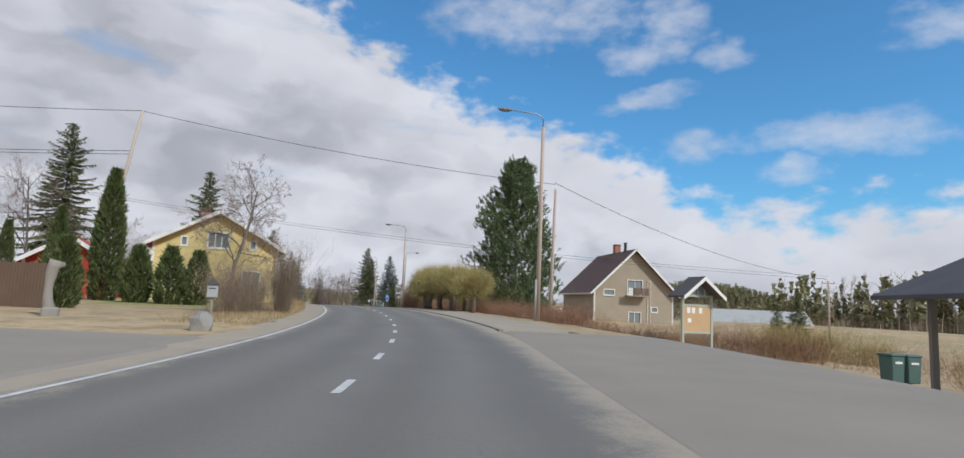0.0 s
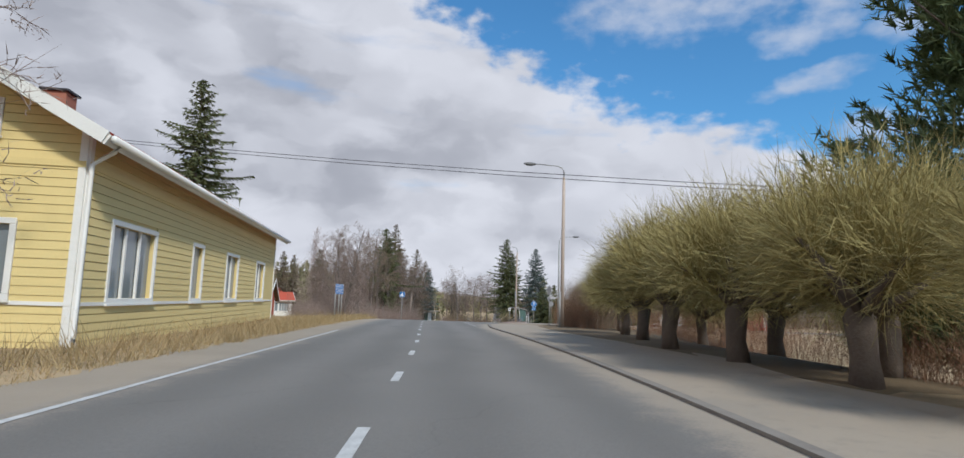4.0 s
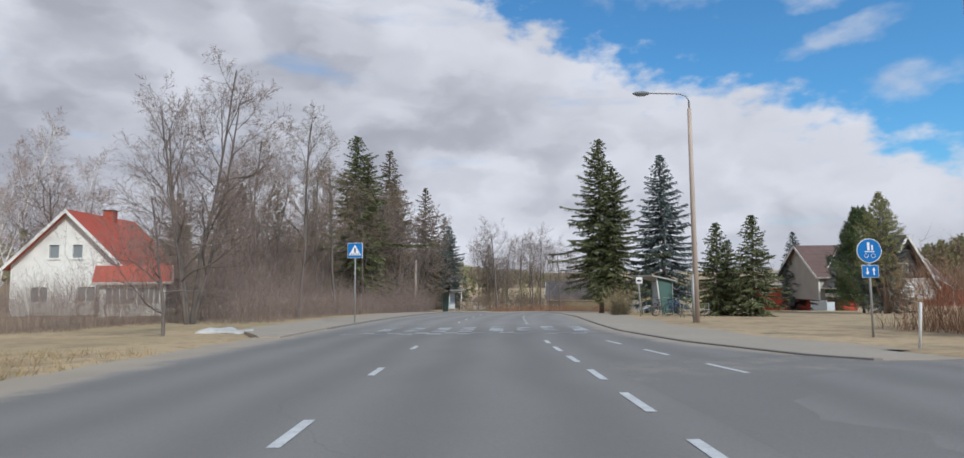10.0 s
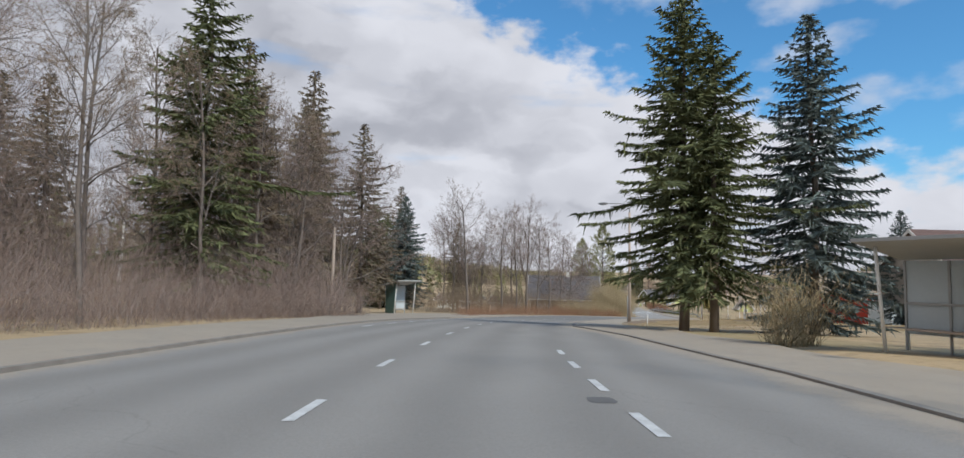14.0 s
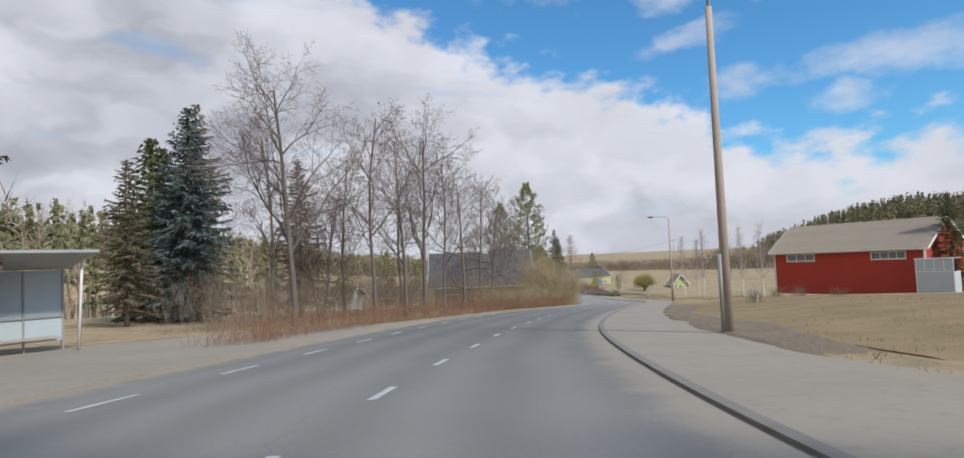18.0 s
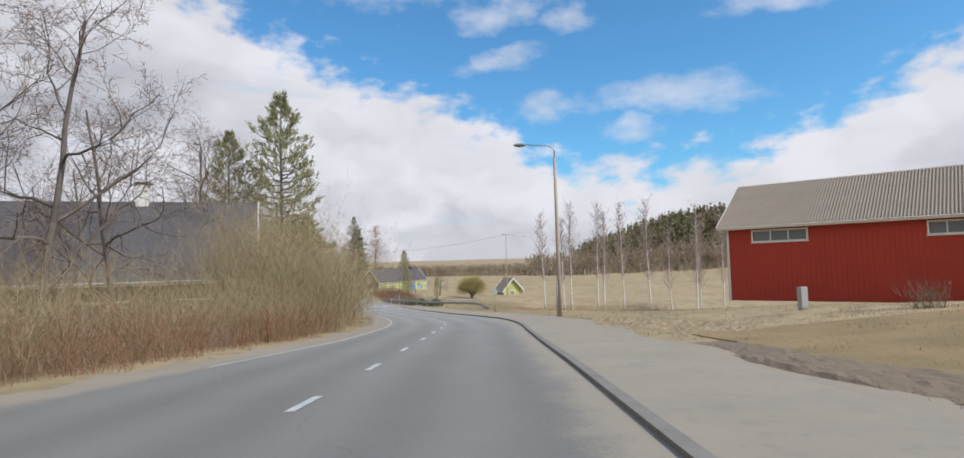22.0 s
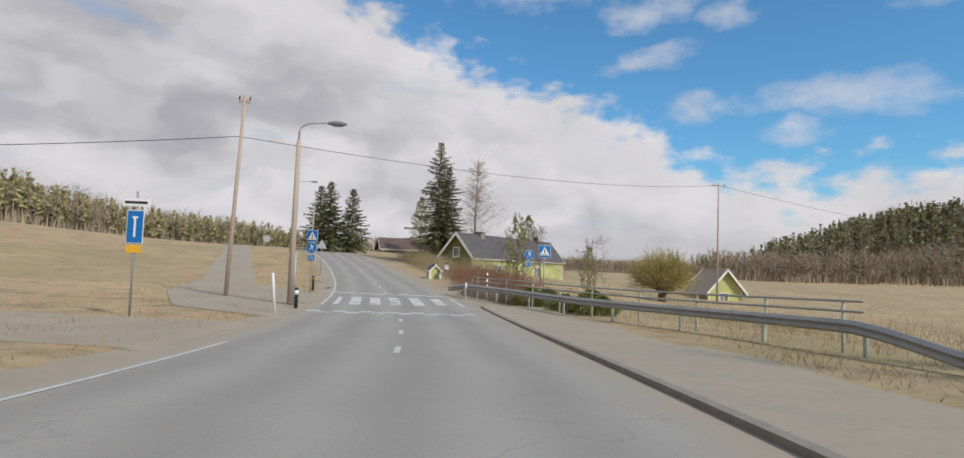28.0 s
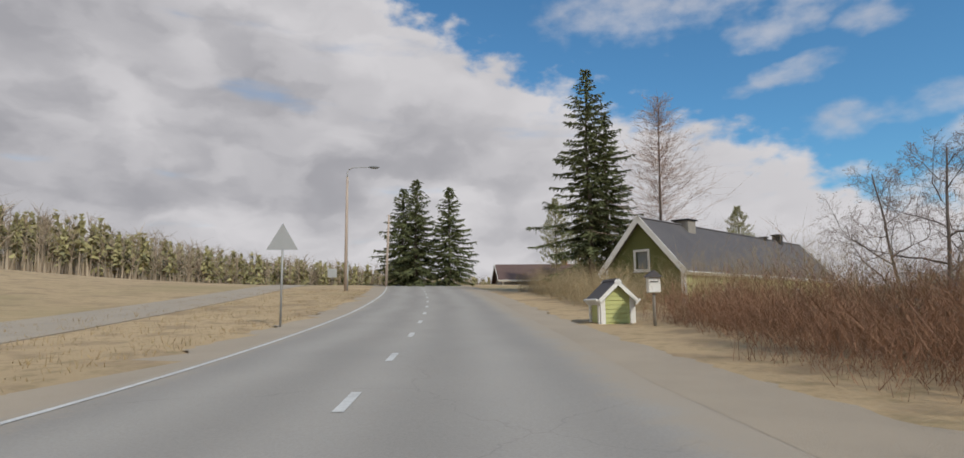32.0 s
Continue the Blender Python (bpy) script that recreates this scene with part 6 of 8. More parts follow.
road_sign(-16.0, 106.3, [("shared", 2.35, 0.62), ("arrows", 1.8, 0.42)], H(106), "round blue shared path sign with a small plate below")
road_sign(*rd(98.0, 15.9), [("crossing", 2.6, 0.66), ("disc_back", 1.85, 0.66)], H(95) - 0.2, "blue crossing sign above the back of a round sign")
road_sign(*rd(101, 12.8), [("disc_back", 2.2, 0.5), ("white", 2.85, 0.75)], H(95) - 0.4, "narrow white plate and round sign on a post")
road_sign(*rd(76.2, 8.2), [("disc_back", 2.4, 0.62), ("rect_back", 1.8, 0.3)], H(80) - 1.3, "grey round sign back above a small plate")
road_sign(-22.6, 125.6, [("bus", 2.2, 0.38)], H(127), "small square bus stop sign by the shelter")
road_sign(*rd(250.5, 8.0), [("disc_back", 1.95, 0.6)], H(250), "grey back of a round sign on a thin post")
road_sign(-30.3, 260.8, [("deadend", 2.45, 0.5), ("yellow", 1.85, 0.4), ("white", 3.1, 0.72)], H(262), "blue dead-end sign with a small yellow plate")
road_sign(-29.9, 276.5, [("crossing", 3.0, 0.6), ("shared", 2.38, 0.58), ("arrows", 1.85, 0.38)], H(282) - 0.45, "blue crossing sign above a shared path sign")
road_sign(-18.0, 273.2, [("crossing", 2.62, 0.56)], H(278), "blue pedestrian crossing sign behind the guard rail")
road_sign(-18.4, 279.6, [("shared", 2.5, 0.56), ("blueplate", 1.95, 0.34)], H(280), "leaning round blue shared path sign", lean=(0, 5))
road_sign(-33.5, 292.3, [("tri_back", 2.35, 0.85)], H(308), "grey back of a triangular warning sign")
for x, y in ((-52.5, 334.0), (-43.8, 337.5)):
    road_sign(x, y, [("rect_back", 1.3, 0.9)], H(335), "pale board sign at the top of the rise")


# marker posts and bollards
def marker(x, y, h, r, mat, label, lean=(0, 0), band=None):
    e = new("marker_post")
    e.matrix_world = pose(x, y, gz(x, y) - 0.05, lean[0], lean[1], 0)
    tube_part("post", [(0, 0, 0), (0, 0, h * 0.97), (0, 0, h)], [r, r, r * 0.6], mat, e, sides=8)
    if band:
        tube_part("band", [(0, 0, h * 0.72), (0, 0, h * 0.88)], [r * 1.08, r * 1.08], band, e, sides=8)
    return tagged(e, label, "marker post")


marker(-27.8, 267.2, 0.95, 0.07, M_BLACK, "black plastic bollard with a white band", band=M_SIGNWHITE)
marker(-27.7, 264.6, 1.35, 0.045, M_SIGNWHITE, "leaning white marker post", (0, -6))
marker(*rd(285, -3.85), 0.85, 0.07, M_BLACK, "dark bollard beside the cycle path", band=M_BRICK)
marker(*rd(191, -6.2), 1.2, 0.025, M_BRICK, "thin red snow pole at the road edge")
marker(*rd(212, -5.0), 1.1, 0.025, M_BRICK, "thin red snow pole at the road edge")
marker(*rd(189, 10.8), 0.75, 0.02, M_SIGNWHITE, "short white stake on the lawn", (0, 5))
marker(*rd(103.5, 10.4), 1.0, 0.03, M_SIGNWHITE, "thin white marker stake", (0, 4))
marker(*rd(96.5, 9.9), 1.1, 0.03, M_SIGNWHITE, "thin white marker stake", (0, -5))
marker(*rd(157, 7.4), 0.7, 0.03, M_SIGNWHITE, "thin white marker stake", (0, 3))

# short dark pipe end lying on the verge
pe = empty("drain_pipe", *rd(287.2, -3.3), gz(*rd(287.2, -3.3)) + 0.08, 30)
tube_part("barrel", [(0, 0, 0), (0.28, 0, 0.02)], [0.085, 0.085], M_BLACK, pe, sides=12)
tube_part("collar", [(0.25, 0, 0.02), (0.31, 0, 0.02)], [0.10, 0.10], M_BLACK, pe, sides=12)
tagged(pe, "short black plastic pipe end lying on the dry grass", "pipe")

# bus shelters
bus_shelter(-22.2, 128.9, -50, "grey sheet-metal bus shelter with sloping roof and a green end", w=1.9, d=1.2, closed=(1,))
bus_shelter(-47.0, 163.0, math.degrees(H(166)) + 90 - 30, "grey bus shelter with sloping roof across the road", w=2.0, d=1.5, k_h=1.17, closed=(-1,))


# guard rail and footbridge railing
def railing():
    e = empty("guard_rail", 0, 0, 0)
    dr = lambda s: float(np.interp(s, (257, 259, 262, 265, 268, 272, 278.5, 281.8, 284.8), (9.6, 9.6, 9.6, 9.3, 8.5, 7.1, 5.65, 4.3, 3.75)))
    ss = np.arange(258, 285.1, 0.75)
    V, F2 = [], []
    prof = [(0.0, 0.50), (-0.07, 0.56), (0.0, 0.63), (-0.07, 0.70), (0.0, 0.78), (0.03, 0.78), (0.03, 0.50)]
    for s in ss:
        drop = 0.3 * step(282, 285, np.array(s)) + 0.5 * (1 - step(258, 262, np.array(s)))
        for o, z in prof:
            p = on_road(s, dr(s) + o)
            V.append((p[0], p[1], p[2] + z - drop))
    n = len(prof)
    for i in range(len(ss) - 1):
        for k in range(n):
            F2.append((i * n + k, i * n + (k + 1) % n, (i + 1) * n + (k + 1) % n, (i + 1) * n + k))
    mesh_object("beam", V, F2, M_STEEL, e)
    for s in np.arange(258.5, 285, 3.0):
        p = on_road(s, dr(s) + 0.1)
        tube_part("rail_post", [(p[0], p[1], p[2] - 0.4), (p[0], p[1], p[2] + 0.74)], [0.05, 0.05], M_GREENPOST, e, sides=6)
    tagged(e, "grey steel guard rail along the footpath bridge", "guard rail")
    g = empty("bridge_railing", 0, 0, 0)
    for hgt in (0.94, 1.16):
        v, f = tube([on_road(q, dr(q) + 0.45) + np.array([0, 0, hgt]) for q in np.linspace(262, 282.2, 22)], [0.03] * 22, 6)
        mesh_object("rail", v, f, M_STEEL, g, smooth=True)
    for q in np.arange(262.5, 282, 2.4):
        p = on_road(q, dr(q) + 0.45)
        tube_part("upright", [(p[0], p[1], p[2] - 0.4), (p[0], p[1], p[2] + 1.17)], [0.036, 0.036], M_GREENPOST, g, sides=6)
    ends = [on_road(q, dr(q) + 0.45) for q in (282.2, 282.42, 282.5)]
    tube_part("end_loop", [(*ends[0][:2], ends[0][2] + 1.16), (*ends[1][:2], ends[1][2] + 1.1), (*ends[2][:2], ends[2][2] + 0.95), (*ends[2][:2], ends[2][2] - 0.3)], [0.03] * 4, M_STEEL, g, sides=6)
    for q, off, top in ((281.5, 5.25, 1.42), (281.9, 4.2, 0.85)):
        p = on_road(q, off)
        ep = tube_part("end_post", [(p[0], p[1], p[2] - 0.3), (p[0], p[1], p[2] + top)], [0.038, 0.038], M_SIGNWHITE, g, sides=8)
        if top > 1:
            for z0, z1 in ((0.82, 0.94), (1.18, 1.27)):
                tube_part("band", [(p[0], p[1], p[2] + z0), (p[0], p[1], p[2] + z1)], [0.041, 0.041], M_BLACK, ep, sides=8)
    tagged(g, "grey pipe railing with two rails beside the footpath", "railing")


railing()

# ---------------------------------------------------------------- buildings
yh = house("yellow_house", (-15.0, 44.7), (-0.385, 0.923), 19.5, 8.2, 0.22, 4.15, 6.45, M_YELLOW, M_TILE, "pale yellow wooden house with white trim and red tiled roof",
      [("near", 3.45, 3.95, 1.3, 1.0, 3), ("near", 1.75, 4.0, 0.3, 0.5, 1), ("near", 6.3, 4.0, 0.3, 0.5, 1), ("near", 5.9, 1.05, 1.15, 1.25, 2), ("near", 1.0, 1.05, 1.15, 1.25, 2),
       ("front", 1.3, 1.0, 2.3, 1.5, 3), ("front", 6.6, 1.0, 0.9, 1.5, 1), ("front", 10.4, 1.0, 1.6, 1.5, 2), ("front", 15.4, 1.0, 1.6, 1.5, 2)],
      boards=("front", "near"), belts=((3.4, 0.12), (0.86, 0.07)), board_pitch=0.165, roof_rows=0.36, chimney=((9, 5.2, 0.7, 1.5, M_BRICK),))
for side_y in (-0.62, 8.82):
    tube_part("gutter", [(-0.5, side_y, 3.86), (20.0, side_y, 3.86)], [0.07, 0.07], M_WHITE, yh, sides=8)
tube_part("downpipe", [(-0.12, -0.6, 3.84), (-0.1, -0.5, 3.72), (-0.08, -0.12, 3.45), (-0.08, -0.12, 0.35), (-0.16, -0.2, 0.15)], [0.045] * 5, M_WHITE, yh, "white downpipe at the house corner", 8)
house("outbuilding", (-24.5, 40.5), (-0.385, 0.923), 7, 5, 0.2, 2.4, 4.0, M_RED, M_TILE, "small red outbuilding behind the hedge", cat="shed")


def gable_front_house(name, left, right, depth_m, z0, eave, apex, wall, roof, label, windows=(), **kw):
    """A house whose near gable runs from left to right as seen from the road."""
    lx, ly = left
    rx, ry = right
    w = math.hypot(rx - lx, ry - ly)
    g = Vector((lx - rx, ly - ry, 0)) / w       # from right corner to left one
    u = Vector((g.y, -g.x, 0))                  # away from the viewer
    return house(name, right, (u.x, u.y), depth_m, w, z0, eave, apex, wall, roof, label, windows, **kw)


bh = gable_front_house("stucco_house", (14.3, 75.6), (24.6, 77.2), 13, -2.3, 5.7, 10.8, M_STUCCO, M_BROWNROOF, "two-storey beige stucco house with brown roof and balcony",
                  [("near", 4.6, 1.6, 1.5, 1.3, 2), ("near", 4.4, 5.2, 1.9, 1.7, 2), ("near", 1.3, 5.0, 1.3, 0.6, 1), ("near", 7.6, 3.1, 0.7, 0.5, 1)], over=0.7, chimney=((7, 4.8, 0.8, 1.7, M_BRICK), (3, 5.2, 0.3, 1.6, M_BLACK)), plinth=M_STONE)
fm = pose(0, 10.42, 0, 0, 0, -90)
balc = bmesh.new()
box_bm((2.6, 1.0, 0.14), (5.35, -0.55, 4.9), 0.01, balc)
bmesh.ops.transform(balc, matrix=fm, verts=balc.verts)
bo = part("balcony", balc, M_GREYWALL, bh)
for k in range(14):
    bm = box_bm((0.15, 0.03, 0.95), (4.15 + 0.19 * k, -1.05, 5.0))
    bmesh.ops.transform(bm, matrix=fm, verts=bm.verts)
    part("slat", bm, M_BROWNWOOD if k > 2 else M_WHITE, bo)
bm = bmesh.new()
for k in range(9):
    box_bm((0.4, 0.03, 0.03), (7.2, -0.1, 2.0 + 0.6 * k), 0, bm)
for k in (7.0, 7.4):
    box_bm((0.04, 0.04, 5.4), (k, -0.1, 1.6), 0, bm)
bmesh.ops.transform(bm, matrix=fm, verts=bm.verts)
part("roof_ladder", bm, M_WHITE, bh)
tube_part("antenna", [(6, 5.2, 9.2), (6, 5.2, 12.0)], [0.02, 0.015], M_STEEL, bh, sides=5)

cottage = house("shed_house", (-58.8, 98.1), (0.927, 0.375), 11.0, 6.0, -1.7, 2.6, 4.95, M_FADEDRED, M_MOSSROOF, "low red wooden cottage with a mossy shingle roof",
      [("front", 6.75, 1.15, 0.9, 0.6, 2), ("front", 8.75, 1.15, 0.95, 0.6, 2), ("front", 3.2, 0.75, 0.34, 1.15, 1), ("front", 5.0, 0.75, 0.34, 1.15, 1), ("far", 2.6, 2.8, 0.7, 0.5, 1)], boards=("front",), vertical=True, board_pitch=0.25, roof_rows=0.3,
      chimney=((6.2, 3.2, 0.55, 1.1, M_BRICK),), plinth=M_STONE)
for nm, x0, w, h in (("garage_door", 1.0, 1.9, 2.1), ("entrance_door", 3.72, 1.1, 2.05)):
    dp = part(nm, box_bm((w, 0.06, h), (x0 + w / 2, -0.06, 0.12), 0.01), M_TANWOOD, cottage, "plain unpainted board door")
    for px, pw, pz, ph in ((x0 - 0.05, 0.11, 0.12, h + 0.1), (x0 + w + 0.05, 0.11, 0.12, h + 0.1), (x0 + w / 2, w + 0.2, h + 0.13, 0.12)):
        part("casing", box_bm((pw, 0.05, ph), (px, -0.085, pz)), M_WHITE, dp)
gable_front_house("white_house", (-74.1, 125.9), (-65.75, 129.1), 11, -2.3, 4.4, 8.9, M_WHITE, M_TILE, "white plastered house with a steep red roof",
                  [("near", 3.0, 4.9, 0.8, 1.1, 1), ("near", 4.9, 4.9, 0.8, 1.1, 1), ("near", 1.6, 1.2, 1.4, 1.2, 2), ("near", 5.4, 1.2, 1.4, 1.2, 2), ("front", 4.0, 1.2, 1.4, 1.2, 2)], chimney=((6.5, 4.4, 0.9, 1.2, M_TILE),), roof_rows=0.36)
house("porch", (-64.4, 125.9), (0.72, 0.69), 4.6, 3.8, -2.3, 3.0, 4.1, M_WHITE, M_TILE, "glazed porch with a red roof beside the white house", [("front", 0.35, 1.0, 2.0, 1.3, 4), ("front", 2.6, 1.0, 1.6, 1.3, 4)], cat="porch")
# right of the junction
gable_front_house("dark_red_house", (6.4, 143.2), (12.9, 139.8), 9, -1.6, 3.4, 6.6, M_DARKRED, M_DARKROOF, "dark red wooden house with white window frames", [("near", 1.2, 0.9, 1.1, 1.3, 2), ("near", 4.4, 0.9, 1.1, 1.3, 2), ("near", 2.2, 3.6, 0.7, 1.0, 1), ("near", 3.6, 3.6, 0.7, 1.0, 1)])
st_house = gable_front_house("steep_roof_house", (0.8, 160.6), (6.3, 162.8), 9, -2.2, 1.8, 6.7, M_BLACK, M_SLATE, "house with a steep dark gable and white base", [("near", 2.1, 2.8, 1.0, 0.9, 2)], plinth=M_WHITE, over=0.5)
lw = box_bm((5.85, 0.05, 1.9), (2.96, -0.03, 0.3))
bmesh.ops.transform(lw, matrix=pose(0, 5.92, 0, 0, 0, -90), verts=lw.verts)
part("lower_wall", lw, M_WHITE, st_house, "white lower gable wall")
house("grey_brown_house", (-3.2, 168.6), (0.95, 0.3), 14, 8.5, -2.6, 3.1, 6.6, M_GREYWALL, M_BROWNROOF, "pale plastered house with a wide brown tiled roof", [("front", 3.0, 1.0, 1.6, 1.3, 2), ("front", 8, 1.0, 1.6, 1.3, 2)], roof_rows=0.36)
# behind the left trees
house("dark_roof_house", (-44.8, 217.9), (0.994, 0.11), 11.6, 9, -7.7, 3.5, 7.2, M_BROWNWOOD, M_DARKROOF, "brown house with a wide dark roof behind the trees", [("front", 1.2, 1.0, 1.8, 1.2, 2), ("front", 5.0, 1.0, 1.8, 1.2, 2), ("front", 8.6, 1.0, 1.6, 1.2, 2)], chimney=((6.5, 4.5, 0.6, 1.5, M_WHITE),))
house("white_shed", (-60, 213.0), (0.995, -0.05), 6.5, 5, -7.0, 2.2, 3.0, M_WHITE, M_BROWNROOF, "low white outbuilding behind the hedge", [("front", 4.2, 1.0, 0.9, 0.7, 1)], cat="shed")
house("white_shed", (-50.5, 212.7), (0.99, -0.05), 4.2, 4, -7.0, 2.0, 2.8, M_WHITE, M_BROWNROOF, "low white outbuilding behind the hedge", [("front", 1.3, 1.0, 0.9, 0.6, 1)], cat="shed")
# red barn
barn = house("barn", (-3.0, 224.8), (0.60, -0.80), 16.2, 9.5, -7.1, 5.15, 8.1, M_RED, M_GREYROOF, "long red wooden barn with a grey corrugated roof",
             [("front", 1.7, 3.95, 3.2, 0.62, 3), ("front", 11.2, 3.95, 3.2, 0.62, 4)], boards=("front", "near"), vertical=True, board_pitch=0.28, over=0.5, plinth=None)
# corrugation ridges on the barn's near roof slope
ang = math.atan((8.1 - 5.15) / 4.75)
run = (4.75 + 0.5) / math.cos(ang)
mm = pose(0, 4.75, 8.22) @ pose(0, 0, 0, math.degrees(ang), 0, 0)
ridge_bm = box_bm((0.07, run, 0.035), (0, -run / 2, -0.02))
bmesh.ops.transform(ridge_bm, matrix=mm, verts=ridge_bm.verts)
rib0 = part("roof_rib", ridge_bm, M_GREYROOF, barn)
for k in range(1, 95):
    r = new("roof_rib", rib0.data)
    r.parent = barn
    r.matrix_local = Matrix.Translation((-0.5 + 0.18 * k, 0, 0))
rib0.matrix_local = Matrix.Translation((-0.5, 0, 0))
gable_front_house("red_store", (29.0, 229.0), (33.0, 226.0), 7, -6.0, 3.6, 5.6, M_RED, M_BROWNROOF, "red outbuilding with a white-trimmed gable beyond the barn", cat="shed")
# valley and rise
gable_front_house("yellow_cottage", (5.0, 313.2), (9.0, 313.6), 5, -11.6, 2.2, 4.5, M_LIME, M_GREYROOF, "small pale yellow cottage by the field", [("near", 1.4, 0.8, 0.9, 1.0, 2)])
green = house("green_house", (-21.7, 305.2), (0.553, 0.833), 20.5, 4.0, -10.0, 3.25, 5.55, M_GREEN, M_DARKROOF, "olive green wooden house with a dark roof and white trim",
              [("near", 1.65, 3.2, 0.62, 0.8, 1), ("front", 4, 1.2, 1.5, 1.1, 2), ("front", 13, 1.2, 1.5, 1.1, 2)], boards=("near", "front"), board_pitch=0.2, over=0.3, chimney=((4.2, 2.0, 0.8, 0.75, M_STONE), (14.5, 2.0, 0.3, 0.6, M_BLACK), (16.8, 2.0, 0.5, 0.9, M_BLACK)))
# sunlit front made lime against the olive gable, the light painted into the walls
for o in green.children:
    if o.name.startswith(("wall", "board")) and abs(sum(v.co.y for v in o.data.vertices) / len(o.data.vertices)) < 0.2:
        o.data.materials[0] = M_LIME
house("low_brown_house", (-37, 345), (0.96, 0.28), 14, 8, -7.6, 2.2, 4.0, M_GREYWALL, M_BROWNROOF, "low house with a brown roof beyond the spruces", chimney=((8, 4, 0.6, 1.2, M_BRICK),))
house("grey_metal_house", (36, 92), (0.97, -0.2), 13, 9, -3.2, 2.6, 4.8, M_GREYWALL, M_SHEETROOF, "house with a pale metal roof behind the yards", [("front", 3, 1, 1.2, 1.1, 2)])
house("white_villa", (150, 470), (0.9, -0.3), 12, 9, gz(150, 470), 6, 9, M_WHITE, M_DARKROOF, "distant white villa below the wooded hill", [("front", 2, 1, 1.4, 1.2, 2), ("front", 6, 1, 1.4, 1.2, 2), ("front", 2, 4, 1.4, 1.2, 2), ("front", 6, 4, 1.4, 1.2, 2)])
# small shed and letter boxes by the green house
gable_front_house("tool_shed", (-25.1, 294.6), (-24.2, 294.9), 0.95, -9.05, 0.85, 1.3, M_LIME, M_DARKROOF, "tiny lime green shed with white corner boards", boards=("near",), board_pitch=0.12, over=0.14, cat="shed")


def letter_box(x, y, z, turn, label, mat):
    e = empty("letter_box", x, y, z, turn)
    tube_part("post", [(0, 0, 0), (0, 0, 1.15)], [0.04, 0.04], M_GREYWOOD, e, sides=6)
    part("box", box_bm((0.32, 0.26, 0.42), (0, 0, 0.95), 0.015), mat, e)
    v = [(-0.22, -0.19, 1.36), (0.22, -0.19, 1.36), (0.22, 0.19, 1.36), (-0.22, 0.19, 1.36), (0, -0.19, 1.54), (0, 0.19, 1.54)]
    mesh_object("lid", v, [(0, 1, 4), (2, 3, 5), (1, 2, 5, 4), (3, 0, 4, 5), (3, 2, 1, 0)], M_DARKROOF, e)
    part("slot", box_bm((0.2, 0.01, 0.03), (0, -0.135, 1.22)), M_BLACK, e)
    return tagged(e, label, "letter box")


letter_box(-23.7, 294.0, -9.05, 10, "white house-shaped letter box on a post", M_WHITE)
letter_box(-8.4, 19.2, gz(-8.4, 19.2) - 0.25, 20, "grey letter box on a post by the driveway", M_SIGNBACK)


# roofed notice board
def notice_board():
    x, y = 10.9, 30.4
    e = empty("notice_board", x, y, gz(x, y) - 0.05, 22)
    for px in (-0.9, 0.9):
        part("post", box_bm((0.13, 0.13, 3.0), (px, 0, 0), 0.01), M_GREENPOST, e)
    part("panel", box_bm((1.66, 0.06, 1.25), (0, 0, 1.2), 0.005), M_ORANGEWOOD, e, "pale wooden notice panel")
    for px, pz, w, h in ((-0.55, 2.25, 0.2, 0.28), (-0.25, 2.25, 0.2, 0.28), (0.2, 2.25, 0.2, 0.28), (-0.5, 1.75, 0.22, 0.2)):
        part("paper", box_bm((w, 0.006, h), (px, -0.036, pz - h / 2)), M_WHITE, e)
    for pz in (1.12, 2.45, 2.92):
        part("beam", box_bm((1.95, 0.10, 0.10), (0, 0, pz)), M_GREENPOST, e)
    v = [(-0.9, 0.0, 3.0), (0.9, 0.0, 3.0), (0, 0.0, 3.72)]
    mesh_object("gable_pane", v, [(0, 1, 2)], M_GLASS, e)
    for px in (-0.45, 0.0, 0.45):
        part("gable_bar", box_bm((0.06, 0.06, 0.66 - abs(px) * 0.75), (px, -0.02, 3.0)), M_GREENPOST, e)
    for sg in (-1, 1):
        v = [(0, -0.6, 3.85), (0, 0.6, 3.85), (sg * 1.3, 0.6, 2.86), (sg * 1.3, -0.6, 2.86)]
        v += [(p[0], p[1], p[2] + 0.09) for p in v]
        r = mesh_object("roof", v, [(0, 1, 2, 3), (7, 6, 5, 4), (0, 4, 5, 1), (1, 5, 6, 2), (2, 6, 7, 3), (3, 7, 4, 0)], M_DARKROOF, e)
        v = [(0, -0.63, 3.74), (0, -0.63, 3.93), (sg * 1.32, -0.63, 2.93), (sg * 1.32, -0.63, 2.75)]
        v += [(p[0], p[1] + 0.03, p[2]) for p in v]
        mesh_object("bargeboard", v, [(0, 1, 2, 3), (7, 6, 5, 4), (0, 4, 5, 1), (1, 5, 6, 2), (2, 6, 7, 3), (3, 7, 4, 0)], M_WHITE, r)
    return tagged(e, "roofed wooden notice board with paper sheets on two posts", "notice board")


notice_board()


